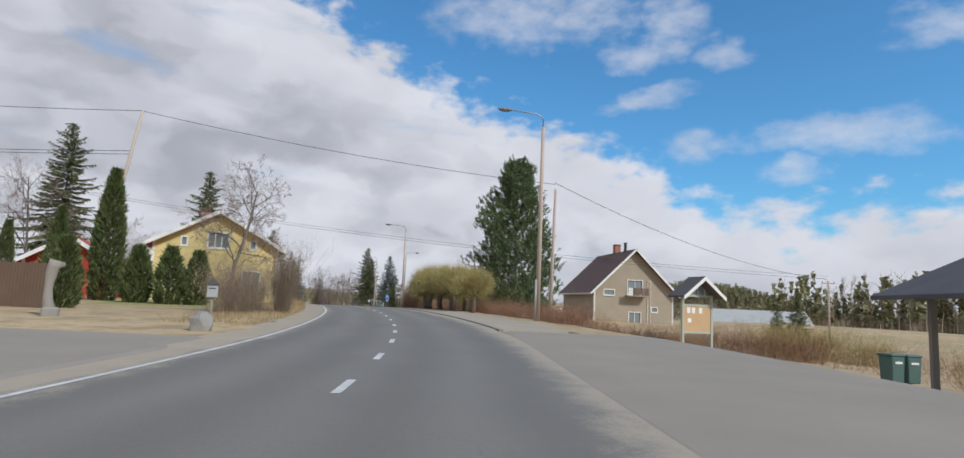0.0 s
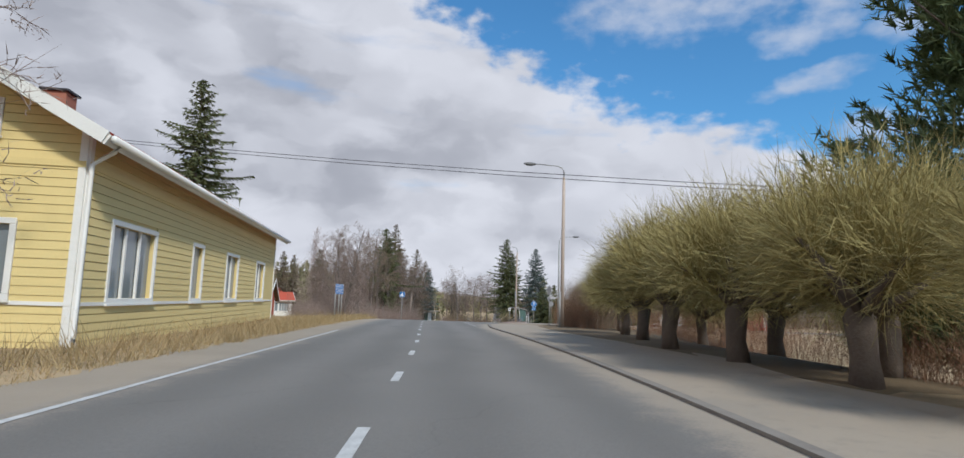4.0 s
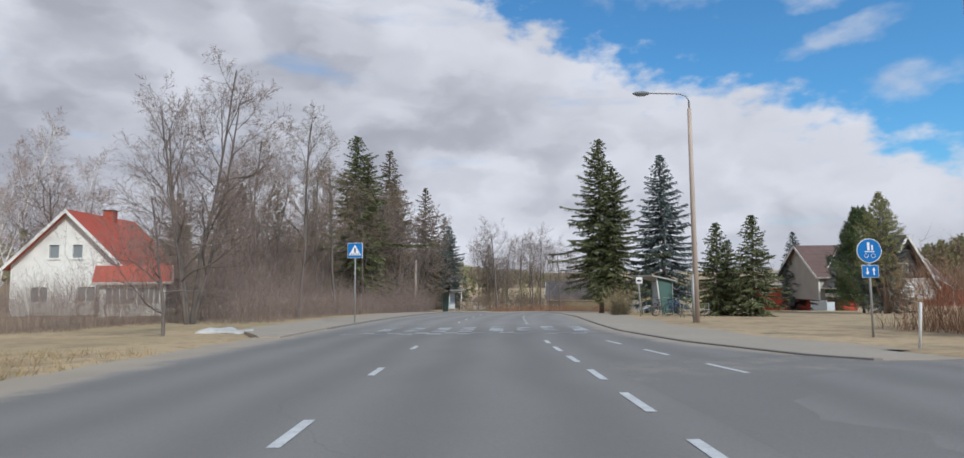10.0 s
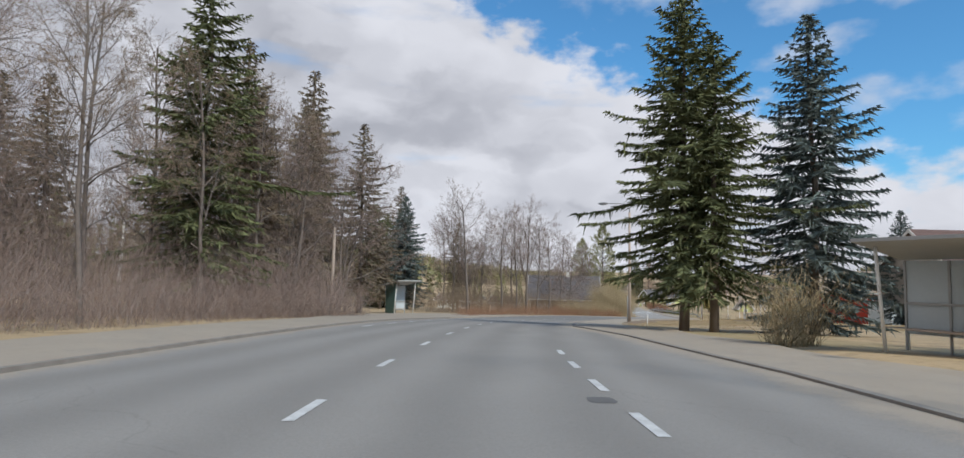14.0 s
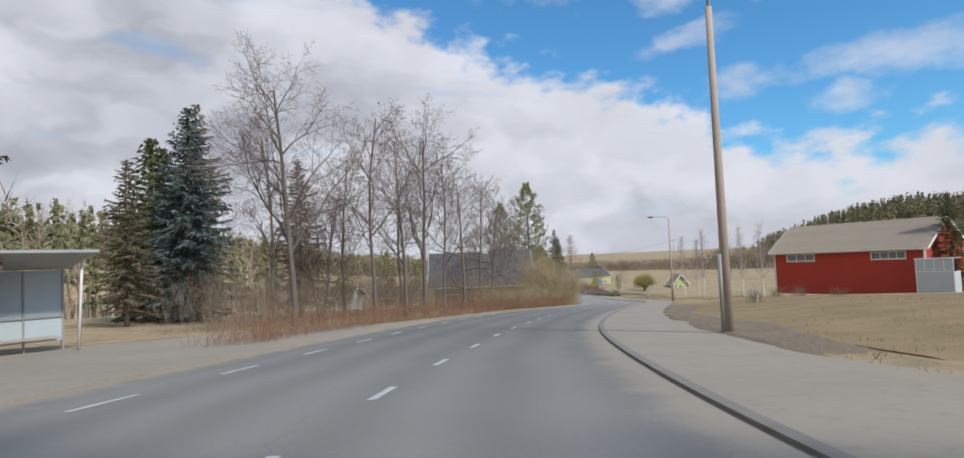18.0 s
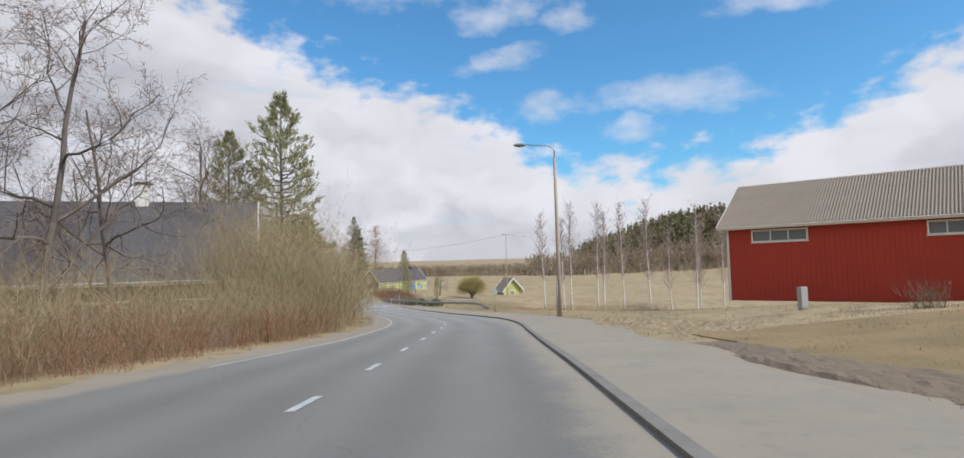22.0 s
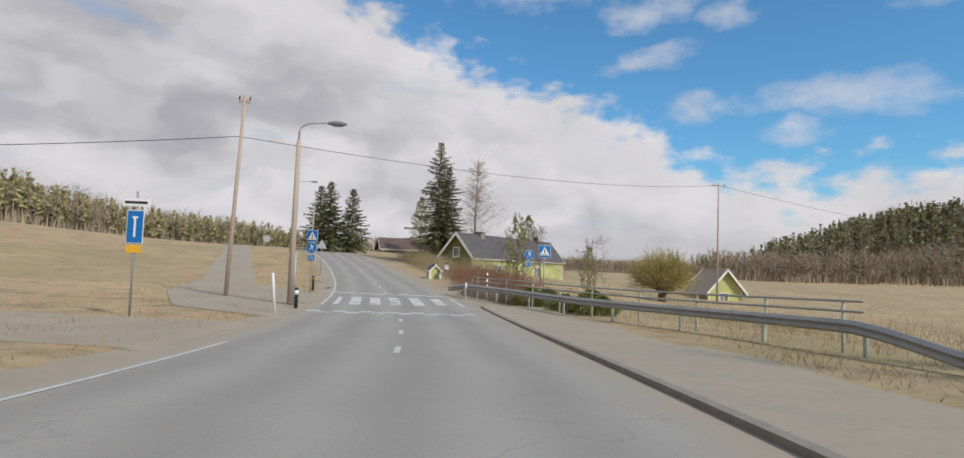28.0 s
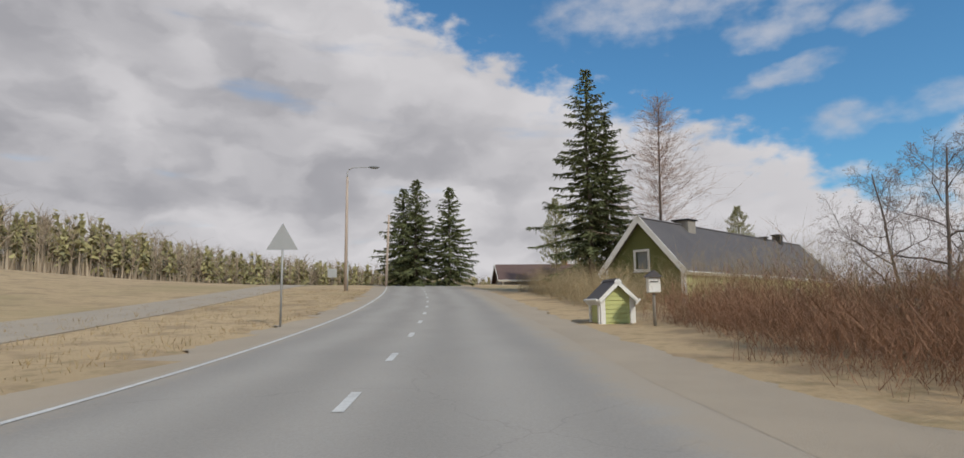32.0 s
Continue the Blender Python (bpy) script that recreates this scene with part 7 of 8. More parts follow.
# carport beside the first yard
def carport():
    e = empty("carport", 12.9, 13.6, gz(12.9, 13.6) - 0.05, -8)
    for px, py in ((-1.2, -2.4), (-1.2, 2.4), (4.5, -2.4), (4.5, 2.4)):
        part("post", box_bm((0.16, 0.16, 2.95), (px, py, 0), 0.01), M_GREYWOOD, e)
    part("beam", box_bm((6.2, 0.14, 0.2), (1.65, -2.4, 2.95)), M_GREYWOOD, e)
    part("beam", box_bm((6.2, 0.14, 0.2), (1.65, 2.4, 2.95)), M_GREYWOOD, e)
    part("back_wall", box_bm((0.1, 5, 2.95), (4.5, 0, 0)), M_BROWNWOOD, e)
    for sgn in (-1, 1):
        v = [(1.65, -3.2, 4.75), (1.65, 3.2, 4.75), (1.65 + sgn * 4.0, 3.2, 2.85), (1.65 + sgn * 4.0, -3.2, 2.85)]
        v += [(p[0], p[1], p[2] + 0.12) for p in v]
        r = mesh_object("roof", v, [(0, 1, 2, 3), (7, 6, 5, 4), (0, 4, 5, 1), (1, 5, 6, 2), (2, 6, 7, 3), (3, 7, 4, 0)], M_DARKROOF, e)
        part("bargeboard", box_bm((0.0 + 4.25, 0.05, 0.22), (0, 0, 0)), M_WHITE, r).matrix_local = pose(1.65 + sgn * 2.0, -3.23, 3.72, 0, sgn * 25.4, 0)
    return tagged(e, "open carport with a dark gabled roof on wooden posts", "carport")


carport()


def waste_bin(x, y, turn, label):
    e = empty("waste_bin", x, y, gz(x, y) - 0.03, turn)
    bm = box_bm((0.55, 0.6, 0.9), (0, 0, 0.12), 0.03)
    for v in bm.verts:
        k = 0.86 + 0.14 * (v.co.z - 0.12) / 0.9
        v.co.x *= k
        v.co.y *= k
    part("body", bm, M_SHELTERGREEN, e)
    part("lid", box_bm((0.6, 0.68, 0.09), (0, 0.02, 1.02), 0.03), M_SHELTERGREEN, e)
    part("label_patch", box_bm((0.28, 0.01, 0.08), (0, -0.305, 0.78)), M_SIGNWHITE, e, "pale sticker")
    for sx in (-0.24, 0.24):
        tube_part("wheel", [(sx - 0.03, 0.26, 0.11), (sx + 0.03, 0.26, 0.11)], [0.11, 0.11], M_BLACK, e, sides=10)
    return tagged(e, label, "bin", "waste bins in the yard")


waste_bin(14.6, 21.6, 10, "dark green wheeled waste bin beside the carport")
waste_bin(15.4, 21.9, 6, "dark green wheeled waste bin beside the carport")


def plank_fence(a, b, h, label):
    """Upright boards on two rails between two places."""
    e = empty("plank_fence", a[0], a[1], gz(*a) - 0.05, math.degrees(math.atan2(b[1] - a[1], b[0] - a[0])))
    L = math.hypot(b[0] - a[0], b[1] - a[1])
    rng = random.Random(9)
    for z in (0.35, h - 0.35):
        part("rail", box_bm((L, 0.05, 0.1), (L / 2, 0.04, z)), M_BROWNWOOD, e)
    for k in range(int(L / 0.14)):
        part("plank", box_bm((0.125, 0.025, h + rng.uniform(-0.03, 0.03)), (0.07 + 0.14 * k, 0, 0.04)), M_BROWNWOOD, e)
    return tagged(e, label, "fence")


plank_fence((-21.0, 22.6), (-15.2, 21.6), 1.6, "weathered brown plank fence beside the driveway")


def stump(x, y, h, label):
    """A bent, bleached trunk left standing."""
    rng = np.random.default_rng(4)
    e = empty("tree_stump", x, y, gz(x, y) - 0.05, 30)
    zs = np.linspace(0, h, 9)
    v, f = tube([(0.14 * math.sin(2.2 * z / h) * -1 + 0.12 * (z / h) ** 3, 0, z) for z in zs], [0.19 - 0.07 * math.sin(math.pi * z / h) for z in zs], 10)
    v = [(p[0] + rng.normal() * 0.012, p[1] + rng.normal() * 0.012, p[2]) for p in v]
    mesh_object("trunk", v, f, M_GREYWOOD, e, smooth=True)
    tube_part("branch_stub", [(-0.1, 0, h * 0.78), (0.12, 0.02, h * 0.92), (0.22, 0.02, h * 0.95)], [0.09, 0.07, 0.05], M_GREYWOOD, e, sides=7)
    part("foot", box_bm((0.42, 0.42, 0.3), (0, 0, 0), 0.04), M_STONE, e)
    return tagged(e, label, "stump")


stump(-12.3, 17.6, 1.65, "bleached grey bent tree stump by the driveway")

# glazed lean-to at the barn's end
ge = empty("lean_to", 4.7, 210.2, gz(4.7, 210.2) - 0.05, -47)
LW, LD, LH = 3.1, 2.1, 3.4
lower = part("lower_wall", box_bm((LW, 0.05, LH - 1.25), (LW / 2, 0.05, 0)), M_SHELTER, ge, "grey sheet cladding")
for k in range(9):
    part("rib", box_bm((0.04, 0.02, LH - 1.3), (0.17 + k * 0.33, 0.02, 0.02)), M_SHELTER, lower)
for xx in (0.03, LW - 0.03):
    part("side_wall", box_bm((0.05, LD - 0.1, LH - 1.25), (xx, LD / 2 + 0.08, 0)), M_SHELTER, ge)
for k in range(5):
    part("upright", box_bm((0.07, 0.07, LH), (k * (LW - 0.07) / 4 + 0.035, 0.0, 0)) if k in (0, 4) else box_bm((0.06, 0.05, 1.2), (k * LW / 4, 0.02, LH - 1.22)), M_SIGNWHITE, ge)
for zz in (LH - 1.27, LH - 0.08):
    part("rail", box_bm((LW + 0.06, 0.08, 0.08), (LW / 2, -0.01, zz)), M_SIGNWHITE, ge)
for k in range(4):
    part("pane", box_bm((LW / 4 - 0.07, 0.012, 1.08), ((k + 0.5) * LW / 4, 0.03, LH - 1.17)), M_SHELTER, ge, "cloudy plastic pane")
part("roof", box_bm((LW + 0.2, LD + 0.2, 0.05), (LW / 2, LD / 2, LH + 0.01)), M_SHELTER, ge)
tagged(ge, "grey lean-to with a white-framed glazed upper part beside the barn", "lean-to")


def stool(x, y):
    e = empty("garden_table", x, y, gz(x, y) - 0.02, 20)
    part("top", box_bm((0.9, 0.6, 0.06), (0, 0, 0.55), 0.01), M_GREYWOOD, e)
    for px in (-0.38, 0.38):
        for py in (-0.24, 0.24):
            part("leg", box_bm((0.06, 0.06, 0.55), (px, py, 0)), M_GREYWOOD, e)
    return tagged(e, "small weathered wooden garden table on the lawn", "table", "garden tables")


for s, d in ((171, 15.5), (175, 18.5), (168, 19.5), (178, 22)):
    stool(*rd(s, d))


def cabinet(x, y, h, mat, label, turn=0.0, w=0.55):
    e = empty("cable_cabinet", x, y, gz(x, y) - 0.03, turn)
    part("body", box_bm((w, w * 0.6, h), (0, 0, 0.08), 0.015), mat, e)
    part("plinth", box_bm((w * 0.9, w * 0.5, 0.1), (0, 0, 0)), M_STONE, e)
    part("door", box_bm((w * 0.86, 0.02, h * 0.86), (0, -w * 0.3 - 0.008, 0.08 + h * 0.07)), mat, e)
    return tagged(e, label, "cabinet")


cabinet(5.4, 41.5, 1.5, M_SIGNWHITE, "pale grey cable cabinet beside the pole")
cabinet(*rd(216, 13.5), 0.8, M_SIGNBACK, "pale grey cable post on the bank", w=0.32)


def boulder(x, y, r, label, seed):
    rng = random.Random(seed)
    bm = bmesh.new()
    bmesh.ops.create_icosphere(bm, subdivisions=2, radius=r)
    for v in bm.verts:
        v.co *= 0.75 + 0.4 * rng.random()
        v.co.z *= 1.15
    o = part("boulder", bm, M_STONE)
    o.matrix_world = pose(x, y, gz(x, y) + r * 0.45)
    return tagged(o, label, "rock")


boulder(*rd(211.5, -6.4), 0.4, "pale boulder among the roadside brush", 5)
boulder(-6.6, 14.6, 0.3, "grey upright boulder at the driveway corner", 1)


gr = empty("garden_rail", *rd(30.4, -4.7), gz(*rd(30.4, -4.7)) - 0.05, math.degrees(H(29)) + 90)
for px in (-0.5, 0.15, 0.5):
    tube_part("post", [(px, 0, 0), (px, 0, 0.62)], [0.03, 0.026], M_BROWNWOOD, gr, sides=7)
tube_part("bar", [(-0.62, 0, 0.56), (0.62, 0.02, 0.58)], [0.025, 0.022], M_BROWNWOOD, gr, sides=7)
tagged(gr, "low brown wooden rail on posts beside the lawn", "railing")


# bicycles at the stop
def bicycle(x, y, turn, mat, label):
    e = empty("bicycle", x, y, gz(x, y) + 0.1, turn)
    for wx in (-0.52, 0.52):
        pts = [(wx + 0.33 * math.cos(a), 0, 0.34 + 0.33 * math.sin(a)) for a in np.linspace(0, 2 * math.pi, 19)]
        w = tube_part("wheel", pts, [0.022] * 19, M_BLACK, e, sides=5)
        v, f = tube([(wx, -0.04, 0.34), (wx, 0.04, 0.34)], [0.03, 0.03], 6)
        mesh_object("hub", v, f, M_STEEL, w)
    for a, b in (((-0.52, 0, 0.34), (-0.1, 0, 0.34)), ((-0.1, 0, 0.34), (-0.25, 0, 0.85)), ((-0.25, 0, 0.75), (0.38, 0, 0.8)), ((-0.1, 0, 0.34), (0.38, 0, 0.72)), ((0.52, 0, 0.34), (0.36, 0, 0.95)), ((-0.52, 0, 0.34), (-0.25, 0, 0.78))):
        tube_part("frame_tube", [a, b], [0.018, 0.018], mat, e, sides=6)
    part("saddle", box_bm((0.26, 0.13, 0.06), (-0.27, 0, 0.86), 0.02), M_BLACK, e)
    tube_part("handlebar", [(0.3, -0.26, 0.98), (0.38, 0, 0.98), (0.3, 0.26, 0.98)], [0.015] * 3, M_STEEL, e, sides=6)
    return tagged(e, label, "bicycle", "bicycles at the bus stop")


bicycle(-21.3, 123.4, 40, M_BLACK, "dark bicycle parked beside the bus stop")
bicycle(-20.7, 124.4, 48, M_TARP, "blue bicycle parked beside the bus stop")
rk = empty("bike_rack", -20.2, 122.8, gz(-20.2, 122.8), 20)
for k in range(3):
    tube_part("hoop", [(k * 0.7, 0, 0), (k * 0.7, 0, 0.75), (k * 0.7, 0.5, 0.75), (k * 0.7, 0.5, 0)], [0.025] * 4, M_STEEL, rk, sides=6)
part("cross_rail", box_bm((1.5, 0.04, 0.04), (0.7, 0, 0.4)), M_STEEL, rk)
tagged(rk, "grey steel bicycle rack", "bike rack")

# ---------------------------------------------------------------- trees
sprA = make_spruce(15, 2.75, 11, M_SPRUCE, 0.12, 1.15, ragged=0.32, power=0.7)
sprB = make_spruce(13, 2.85, 12, M_BLUESPRUCE, 0.05, 1.25, "bluish spruce with layered branches", ragged=0.15, power=0.8)
sprC = make_spruce(16, 2.7, 13, M_DUNSPRUCE, 0.12, 0.8, ragged=0.34, label="tall thin spruce with brownish worn boughs")
sprD = make_spruce(8, 2.0, 14, M_SPRUCE, 0.02, 1.3, "bushy green spruce beside the road", ragged=0.2)
sprE = make_spruce(14, 2.5, 15, M_SPRUCE, 0.03, 1.1, "narrow dark spruce with drooping branches", ragged=0.34)
sprF = make_spruce(10, 2.5, 16, M_LIGHTSPRUCE, 0.01, 1.5, "fresh green spruce with dense boughs beside the road", ragged=0.22, power=0.6, droop=0.7, width=1.15)
g = "spruces along the road"


def th(x, y, top, native):
    return (top - gz(x, y)) / native


plant(sprA, [(-26.2, 140.2, th(-26.2, 140.2, 12.4, 15), 0), (-25.1, 139.6, th(-25.1, 139.6, 9.9, 15), 70), (-34.0, 48.6, th(-34.0, 48.6, 14.3, 15), 80), (-30.4, 66.2, th(-30.4, 66.2, 14.2, 15), 200), (-48.4, 138.6, th(-48.4, 138.6, 14.0, 15), 140)], g)
plant(sprB, [(-21.1, 140.8, th(-21.1, 140.8, 10.8, 13), 20), (-55.7, 185.4, th(-55.7, 185.4, 9.3, 13), 80), (-5.9, 137.4, 0.62, 10), (-4.5, 175.2, 0.8, 40)], g)
plant(sprC, [(-50.3, 144.5, th(-50.3, 144.5, 13.2, 16), 40), (-56.4, 163.0, th(-56.4, 163, 18, 16), 0), (-53, 150, 0.95, 50), (-51.6, 153.6, 0.95, 200), (-56.5, 154.5, 0.95, 290), (-60, 150, 0.9, 120), (-66, 158, 0.85, 20), (-50.2, 160.5, 1.0, 110), (-53.8, 159.0, 1.05, 330), (-50.0, 189.9, th(-50, 190, 6.3, 16), 60), (-59.1, 192.4, th(-59.1, 192.4, 11.6, 16), 0), (-57, 181, 0.62, 90), (-66, 205, 0.6, 10), (-70, 140, 0.8, 75), (-58, 132, 0.75, 160), (-55.5, 136.5, 0.72, 15), (-61, 138.5, 0.8, 250), (-63.5, 133, 0.7, 60)], g)
plant(sprD, [(-42.6, 331.0, th(-42.6, 331, 3.5, 8), 40), (-44.4, 332.4, th(-44.4, 332.4, 3.0, 8), 150), (-39.4, 331.0, th(-39.4, 331, 2.6, 8), 220), (-63.1, 192.9, th(-63.1, 192.9, 9.2, 8), 10), (-59.5, 188.5, 1.55, 70), (-18.0, 127.7, 0.72, 0), (-16.1, 126.6, 0.75, 40), (-17.2, 129.4, 0.6, 70), (27.2, 55.5, 0.5, 30), (29.6, 56.5, 0.62, 200)], g)
plant(sprF, [(-31.6, 244.2, 0.95, 30), (-32.6, 243.0, 0.94, 160), (-34.2, 242.4, 0.86, 80), (-31.0, 246.0, 0.8, 220), (-35.8, 241.0, 0.7, 20)], g)
plant(sprE, [(-26.0, 315.2, th(-26, 315.2, 6.6, 14), 0), (-24.9, 316.0, th(-24.9, 316.0, 3.9, 14), 90), (-63, 112.5, 0.5, 30), (9.8, 212.5, th(9.8, 212.5, 3.4, 14), 140)], g)
pineA = make_pine(10, 2.65, 21, M_PINE, 0.05, 350, 0.42, 0.22, tufts=19, blades=17, bare_in=0.35)
plant(pineA, [(2.8, 49.2, th(2.8, 49.2, 12.6, 10), 0), (-3.5, 151.3, 0.95, 70), (5.8, 148.9, 0.8, 200)], "")
pineB = make_pine(17, 2.9, 22, M_OLIVEPINE, 0.2, 130, 0.75, 0.30, "tall pine with a loose olive green crown", tufts=17, blades=16, limbs=60, bare_in=0.35)
plant(pineB, [(-33.3, 238.4, th(-33.3, 238.4, 9.9, 17), 0), (-37.5, 240.5, 0.92, 140), (-87, 121, 0.95, 20), (-30.5, 341, 0.55, 50), (-28, 345, 0.5, 120), (-14, 333, 0.5, 10), (-6.4, 136.4, 0.5, 300)], "pines")
pineC = make_pine(5.5, 1.0, 23, M_OLIVEPINE, 0.05, 60, 0.8, 0.22, "young pine with upright green shoots", tufts=8, blades=12, limbs=12)
plant(pineC, [(-18.5, 285.6, th(-18.5, 285.6, -4.3, 5.5), 0), (-13.4, 287.0, 0.6, 90), (-49.5, 199.0, 0.85, 30), (-47.0, 203.5, 1.0, 160), (-44.6, 206.0, 0.8, 250), (-52.5, 196.5, 1.05, 80)], "pines")

will = make_willow(3.4, 1.75, 31)
plant(will, [(-0.4, 42.8, 1.05, 0), (-1.9, 45.8, 1.18, 60), (-3.1, 49.0, 1.2, 140), (-4.2, 52.4, 1.22, 200), (-4.8, 57.0, 1.2, 250), (-5.4, 61.8, 1.12, 20), (-1.0, 47.5, 1.1, 320), (-1.2, 54.5, 1.25, 170), (-2.6, 59.5, 1.1, 100), (-1.2, 64.5, 1.1, 300), (2.5, 56, 1.1, 10), (-5.6, 68.9, 1.2, 130), (-0.5, 74.5, 1.35, 30), (-6.2, 293.4, 1.7, 70, 1.0)], "pollarded willows")
thuA = make_thuja(7.3, 1.0, 41)
plant(thuA, [(-20.6, 33.4, 1.0, 0), (-24.2, 34.6, 0.72, 60), (-27.5, 35.0, 0.6, 160)], "thuja row")
thuB = make_thuja(2.9, 0.85, 42, label="small clipped green thuja")
plant(thuB, [(-15.6, 30.6, 1.0, 0), (-17.4, 30.9, 1.0, 80), (-14.4, 31.0, 0.95, 150), (-22.0, 31.5, 1.1, 30), (-15.6, 22.8, 0.92, 110)], "thuja row")

oakA = make_bare(15, 51, first=0.28, angle=44, reach=0.5, limbs=13, thick=0.0125)
oakB = make_bare(14, 52, first=0.24, angle=42, reach=0.4, limbs=11, thick=0.0095)
oakC = make_bare(12, 53, first=0.16, angle=50, reach=0.52, limbs=10, thick=0.012, wander=0.14)
aspen = make_bare(17, 54, first=0.26, angle=38, reach=0.30, limbs=14, thick=0.0085, lean=0.02, twig=M_BUSHTWIG, label="tall slender leafless tree with steep branches")
clump = make_bare(16, 55, first=0.2, angle=36, reach=0.36, limbs=9, thick=0.0105, stems=4, lean=0.05, label="tall leafless tree with several stems")
plant(oakA, [(-45.0, 176.2, 0.84, 0), (-40.6, 188.4, 0.86, 80), (-62, 200, 0.9, 40), (-29.5, 39.5, 0.55, 10), (-72, 128, 0.8, 60), (-36.2, 224.0, 0.72, 250)], "bare roadside trees")
plant(oakB, [(-42.2, 181.0, 0.9, 30), (-41.2, 184.6, 0.86, 120), (-39.9, 192.5, 0.88, 260), (-38.0, 203.5, 0.84, 300), (-55, 200, 0.9, 200), (-76, 135, 0.95, 100), (-35.5, 33, 0.6, 70), (-47.6, 179.5, 0.8, 200), (-46.5, 189, 0.85, 340), (-44, 196.5, 0.9, 20)], "bare roadside trees")
plant(oakC, [(-33, 31, 0.6, 0), (-39.0, 197.6, 0.98, 100), (-37.4, 208.5, 0.92, 30), (-37.0, 104.0, 0.42, 190), (-58, 96.0, 0.5, 50), (-37.0, 213.5, 0.78, 200), (-40, 219, 0.7, 140), (-47.8, 146, 0.85, 60), (-10.5, 302.0, 0.42, 60), (-15.4, 300, 0.45, 160), (-19.6, 288.4, 0.3, 20), (-17.6, 290.6, 0.32, 250)], "bare roadside trees")
plant(clump, [(-43.2, 112.0, th(-43.2, 112.0, 11.8, 16), 0), (-50.5, 127.5, 0.86, 120), (-49.5, 147.5, 0.82, 300), (-49.8, 155.6, 0.85, 45), (-47.2, 186.2, 0.62, 80)], "bare trees in the wood")
rw = random.Random(17)
plant(aspen, [(-43.6, 122.0, 0.80, 15), (-54.5, 131.5, 0.95, 75), (-49.0, 133.0, 0.82, 140), (-46.8, 136.8, 0.72, 250), (-51.6, 138.8, 0.84, 320), (-47.8, 141.8, 0.74, 20), (-45.4, 129.5, 0.70, 190)] + [(-52 + rw.uniform(-4.5, 3.5), 146 + 3.1 * k + rw.uniform(-1, 1), rw.uniform(0.66, 0.92), rw.uniform(0, 360)) for k in range(5)], "bare trees in the wood")
apple = make_bare(8.6, 59, first=0.22, angle=52, reach=0.6, limbs=13, thick=0.017, wander=0.2, fine=3, label="old leafless apple tree with a wide twiggy crown")
plant(apple, [(-16.2, 39.2, 1.0, 0), (-32.5, 74.0, 0.68, 120), (-36.6, 79.8, 0.74, 210)], "old apple trees")
larch = make_slender(14.5, 57, M_GREYBARK, M_LARCHTWIG, "larch", "bare larch with pinkish-brown twigs", 0.36, 0.3, 0.14, 420, 18, 0.011, 0.84)
plant(larch, [(-21.7, 316.2, th(-21.7, 316.2, 4.9, 14.5), 0)], "")
biA, biB = make_birch(11, 61), make_birch(10, 62)
biC = make_bare(17, 63, bark=M_BIRCH, twig=M_BIRCHTWIG, first=0.24, angle=32, reach=0.3, limbs=14, thick=0.0085, stems=2, lean=0.04, name="birch", label="tall leafless birch with a fan of pinkish twigs")
rb = random.Random(8)
plant(biA, [(-8.0, 248.8, 0.93, 0, 0.2), (-4.9, 249.3, 1.05, 90, 0.2), (-1.6, 249.8, 1.08, 200, 0.2), (1.7, 250.3, 1.12, 40, 0.2), (5.3, 250.9, 1.2, 300, 0.2), (11.7, 251.8, 1.2, 140, 0.2), (17.5, 255, 1.15, 60, 0.2), (4, 163, 0.8, 10)] + [(-57 + rb.uniform(-6, 6), 144 + rb.uniform(-12, 14), rb.uniform(1.2, 1.5), rb.uniform(0, 360)) for _ in range(7)], "birches")
plant(biB, [(-5.7, 249.2, 0.98, 30, 0.2), (-0.8, 249.9, 1.1, 260, 0.2), (8.1, 251.2, 1.02, 20, 0.2), (13.0, 253, 1.1, 120, 0.2), (1, 170, 0.8, 10)] + [(-54 + rb.uniform(-6, 4), 142 + rb.uniform(-14, 18), rb.uniform(1.2, 1.5), rb.uniform(0, 360)) for _ in range(7)], "birches")
plant(biC, [(-75, 130, 0.98, 30), (-84, 127, 1.08, 100), (-78, 127, 1.12, 0), (-88, 133, 1.05, 220), (-86, 125, 1.0, 60), (-91, 129, 1.05, 10)], "birches")

# ---------------------------------------------------------------- bushes, hedges and grass
def row(s0, s1, d, r, step_m=0.8, hf=1.0, jitter=0.3, seed=1):
    rng = random.Random(seed)
    out = []
    s = s0
    while s < s1:
        p = on_road(s, (d(s) if callable(d) else d) + rng.uniform(-jitter, jitter))
        out.append((p[0], p[1], r, hf * rng.uniform(0.8, 1.2)))
        s += step_m
    return out


thicket("hedge", row(27, 47, 8.6, 0.7, seed=2), 5200, 0.95, M_REDTWIG, "low reddish-brown leafless hedge beside the footpath", 71, 0.3, 0.010, 6, cat="hedge")
thicket("hedge", [(4.2 + 0.8 * k, 33.6 - 0.06 * k, 0.75, 0.6 + 0.03 * k) for k in range(18)], 4200, 1.55, M_REDTWIG, "reddish-brown leafless hedge behind the notice board", 711, 0.32, 0.011, 7, cat="hedge")
thicket("bush", [(19.5, 39.5, 1.6, 1.0), (22.5, 41.0, 1.7, 1.1), (24.5, 38.5, 1.5, 0.9)], 2200, 2.1, M_WILLOW, "rounded yellow-green bushes in the lower yard", 712, 0.4, 0.013, 9)
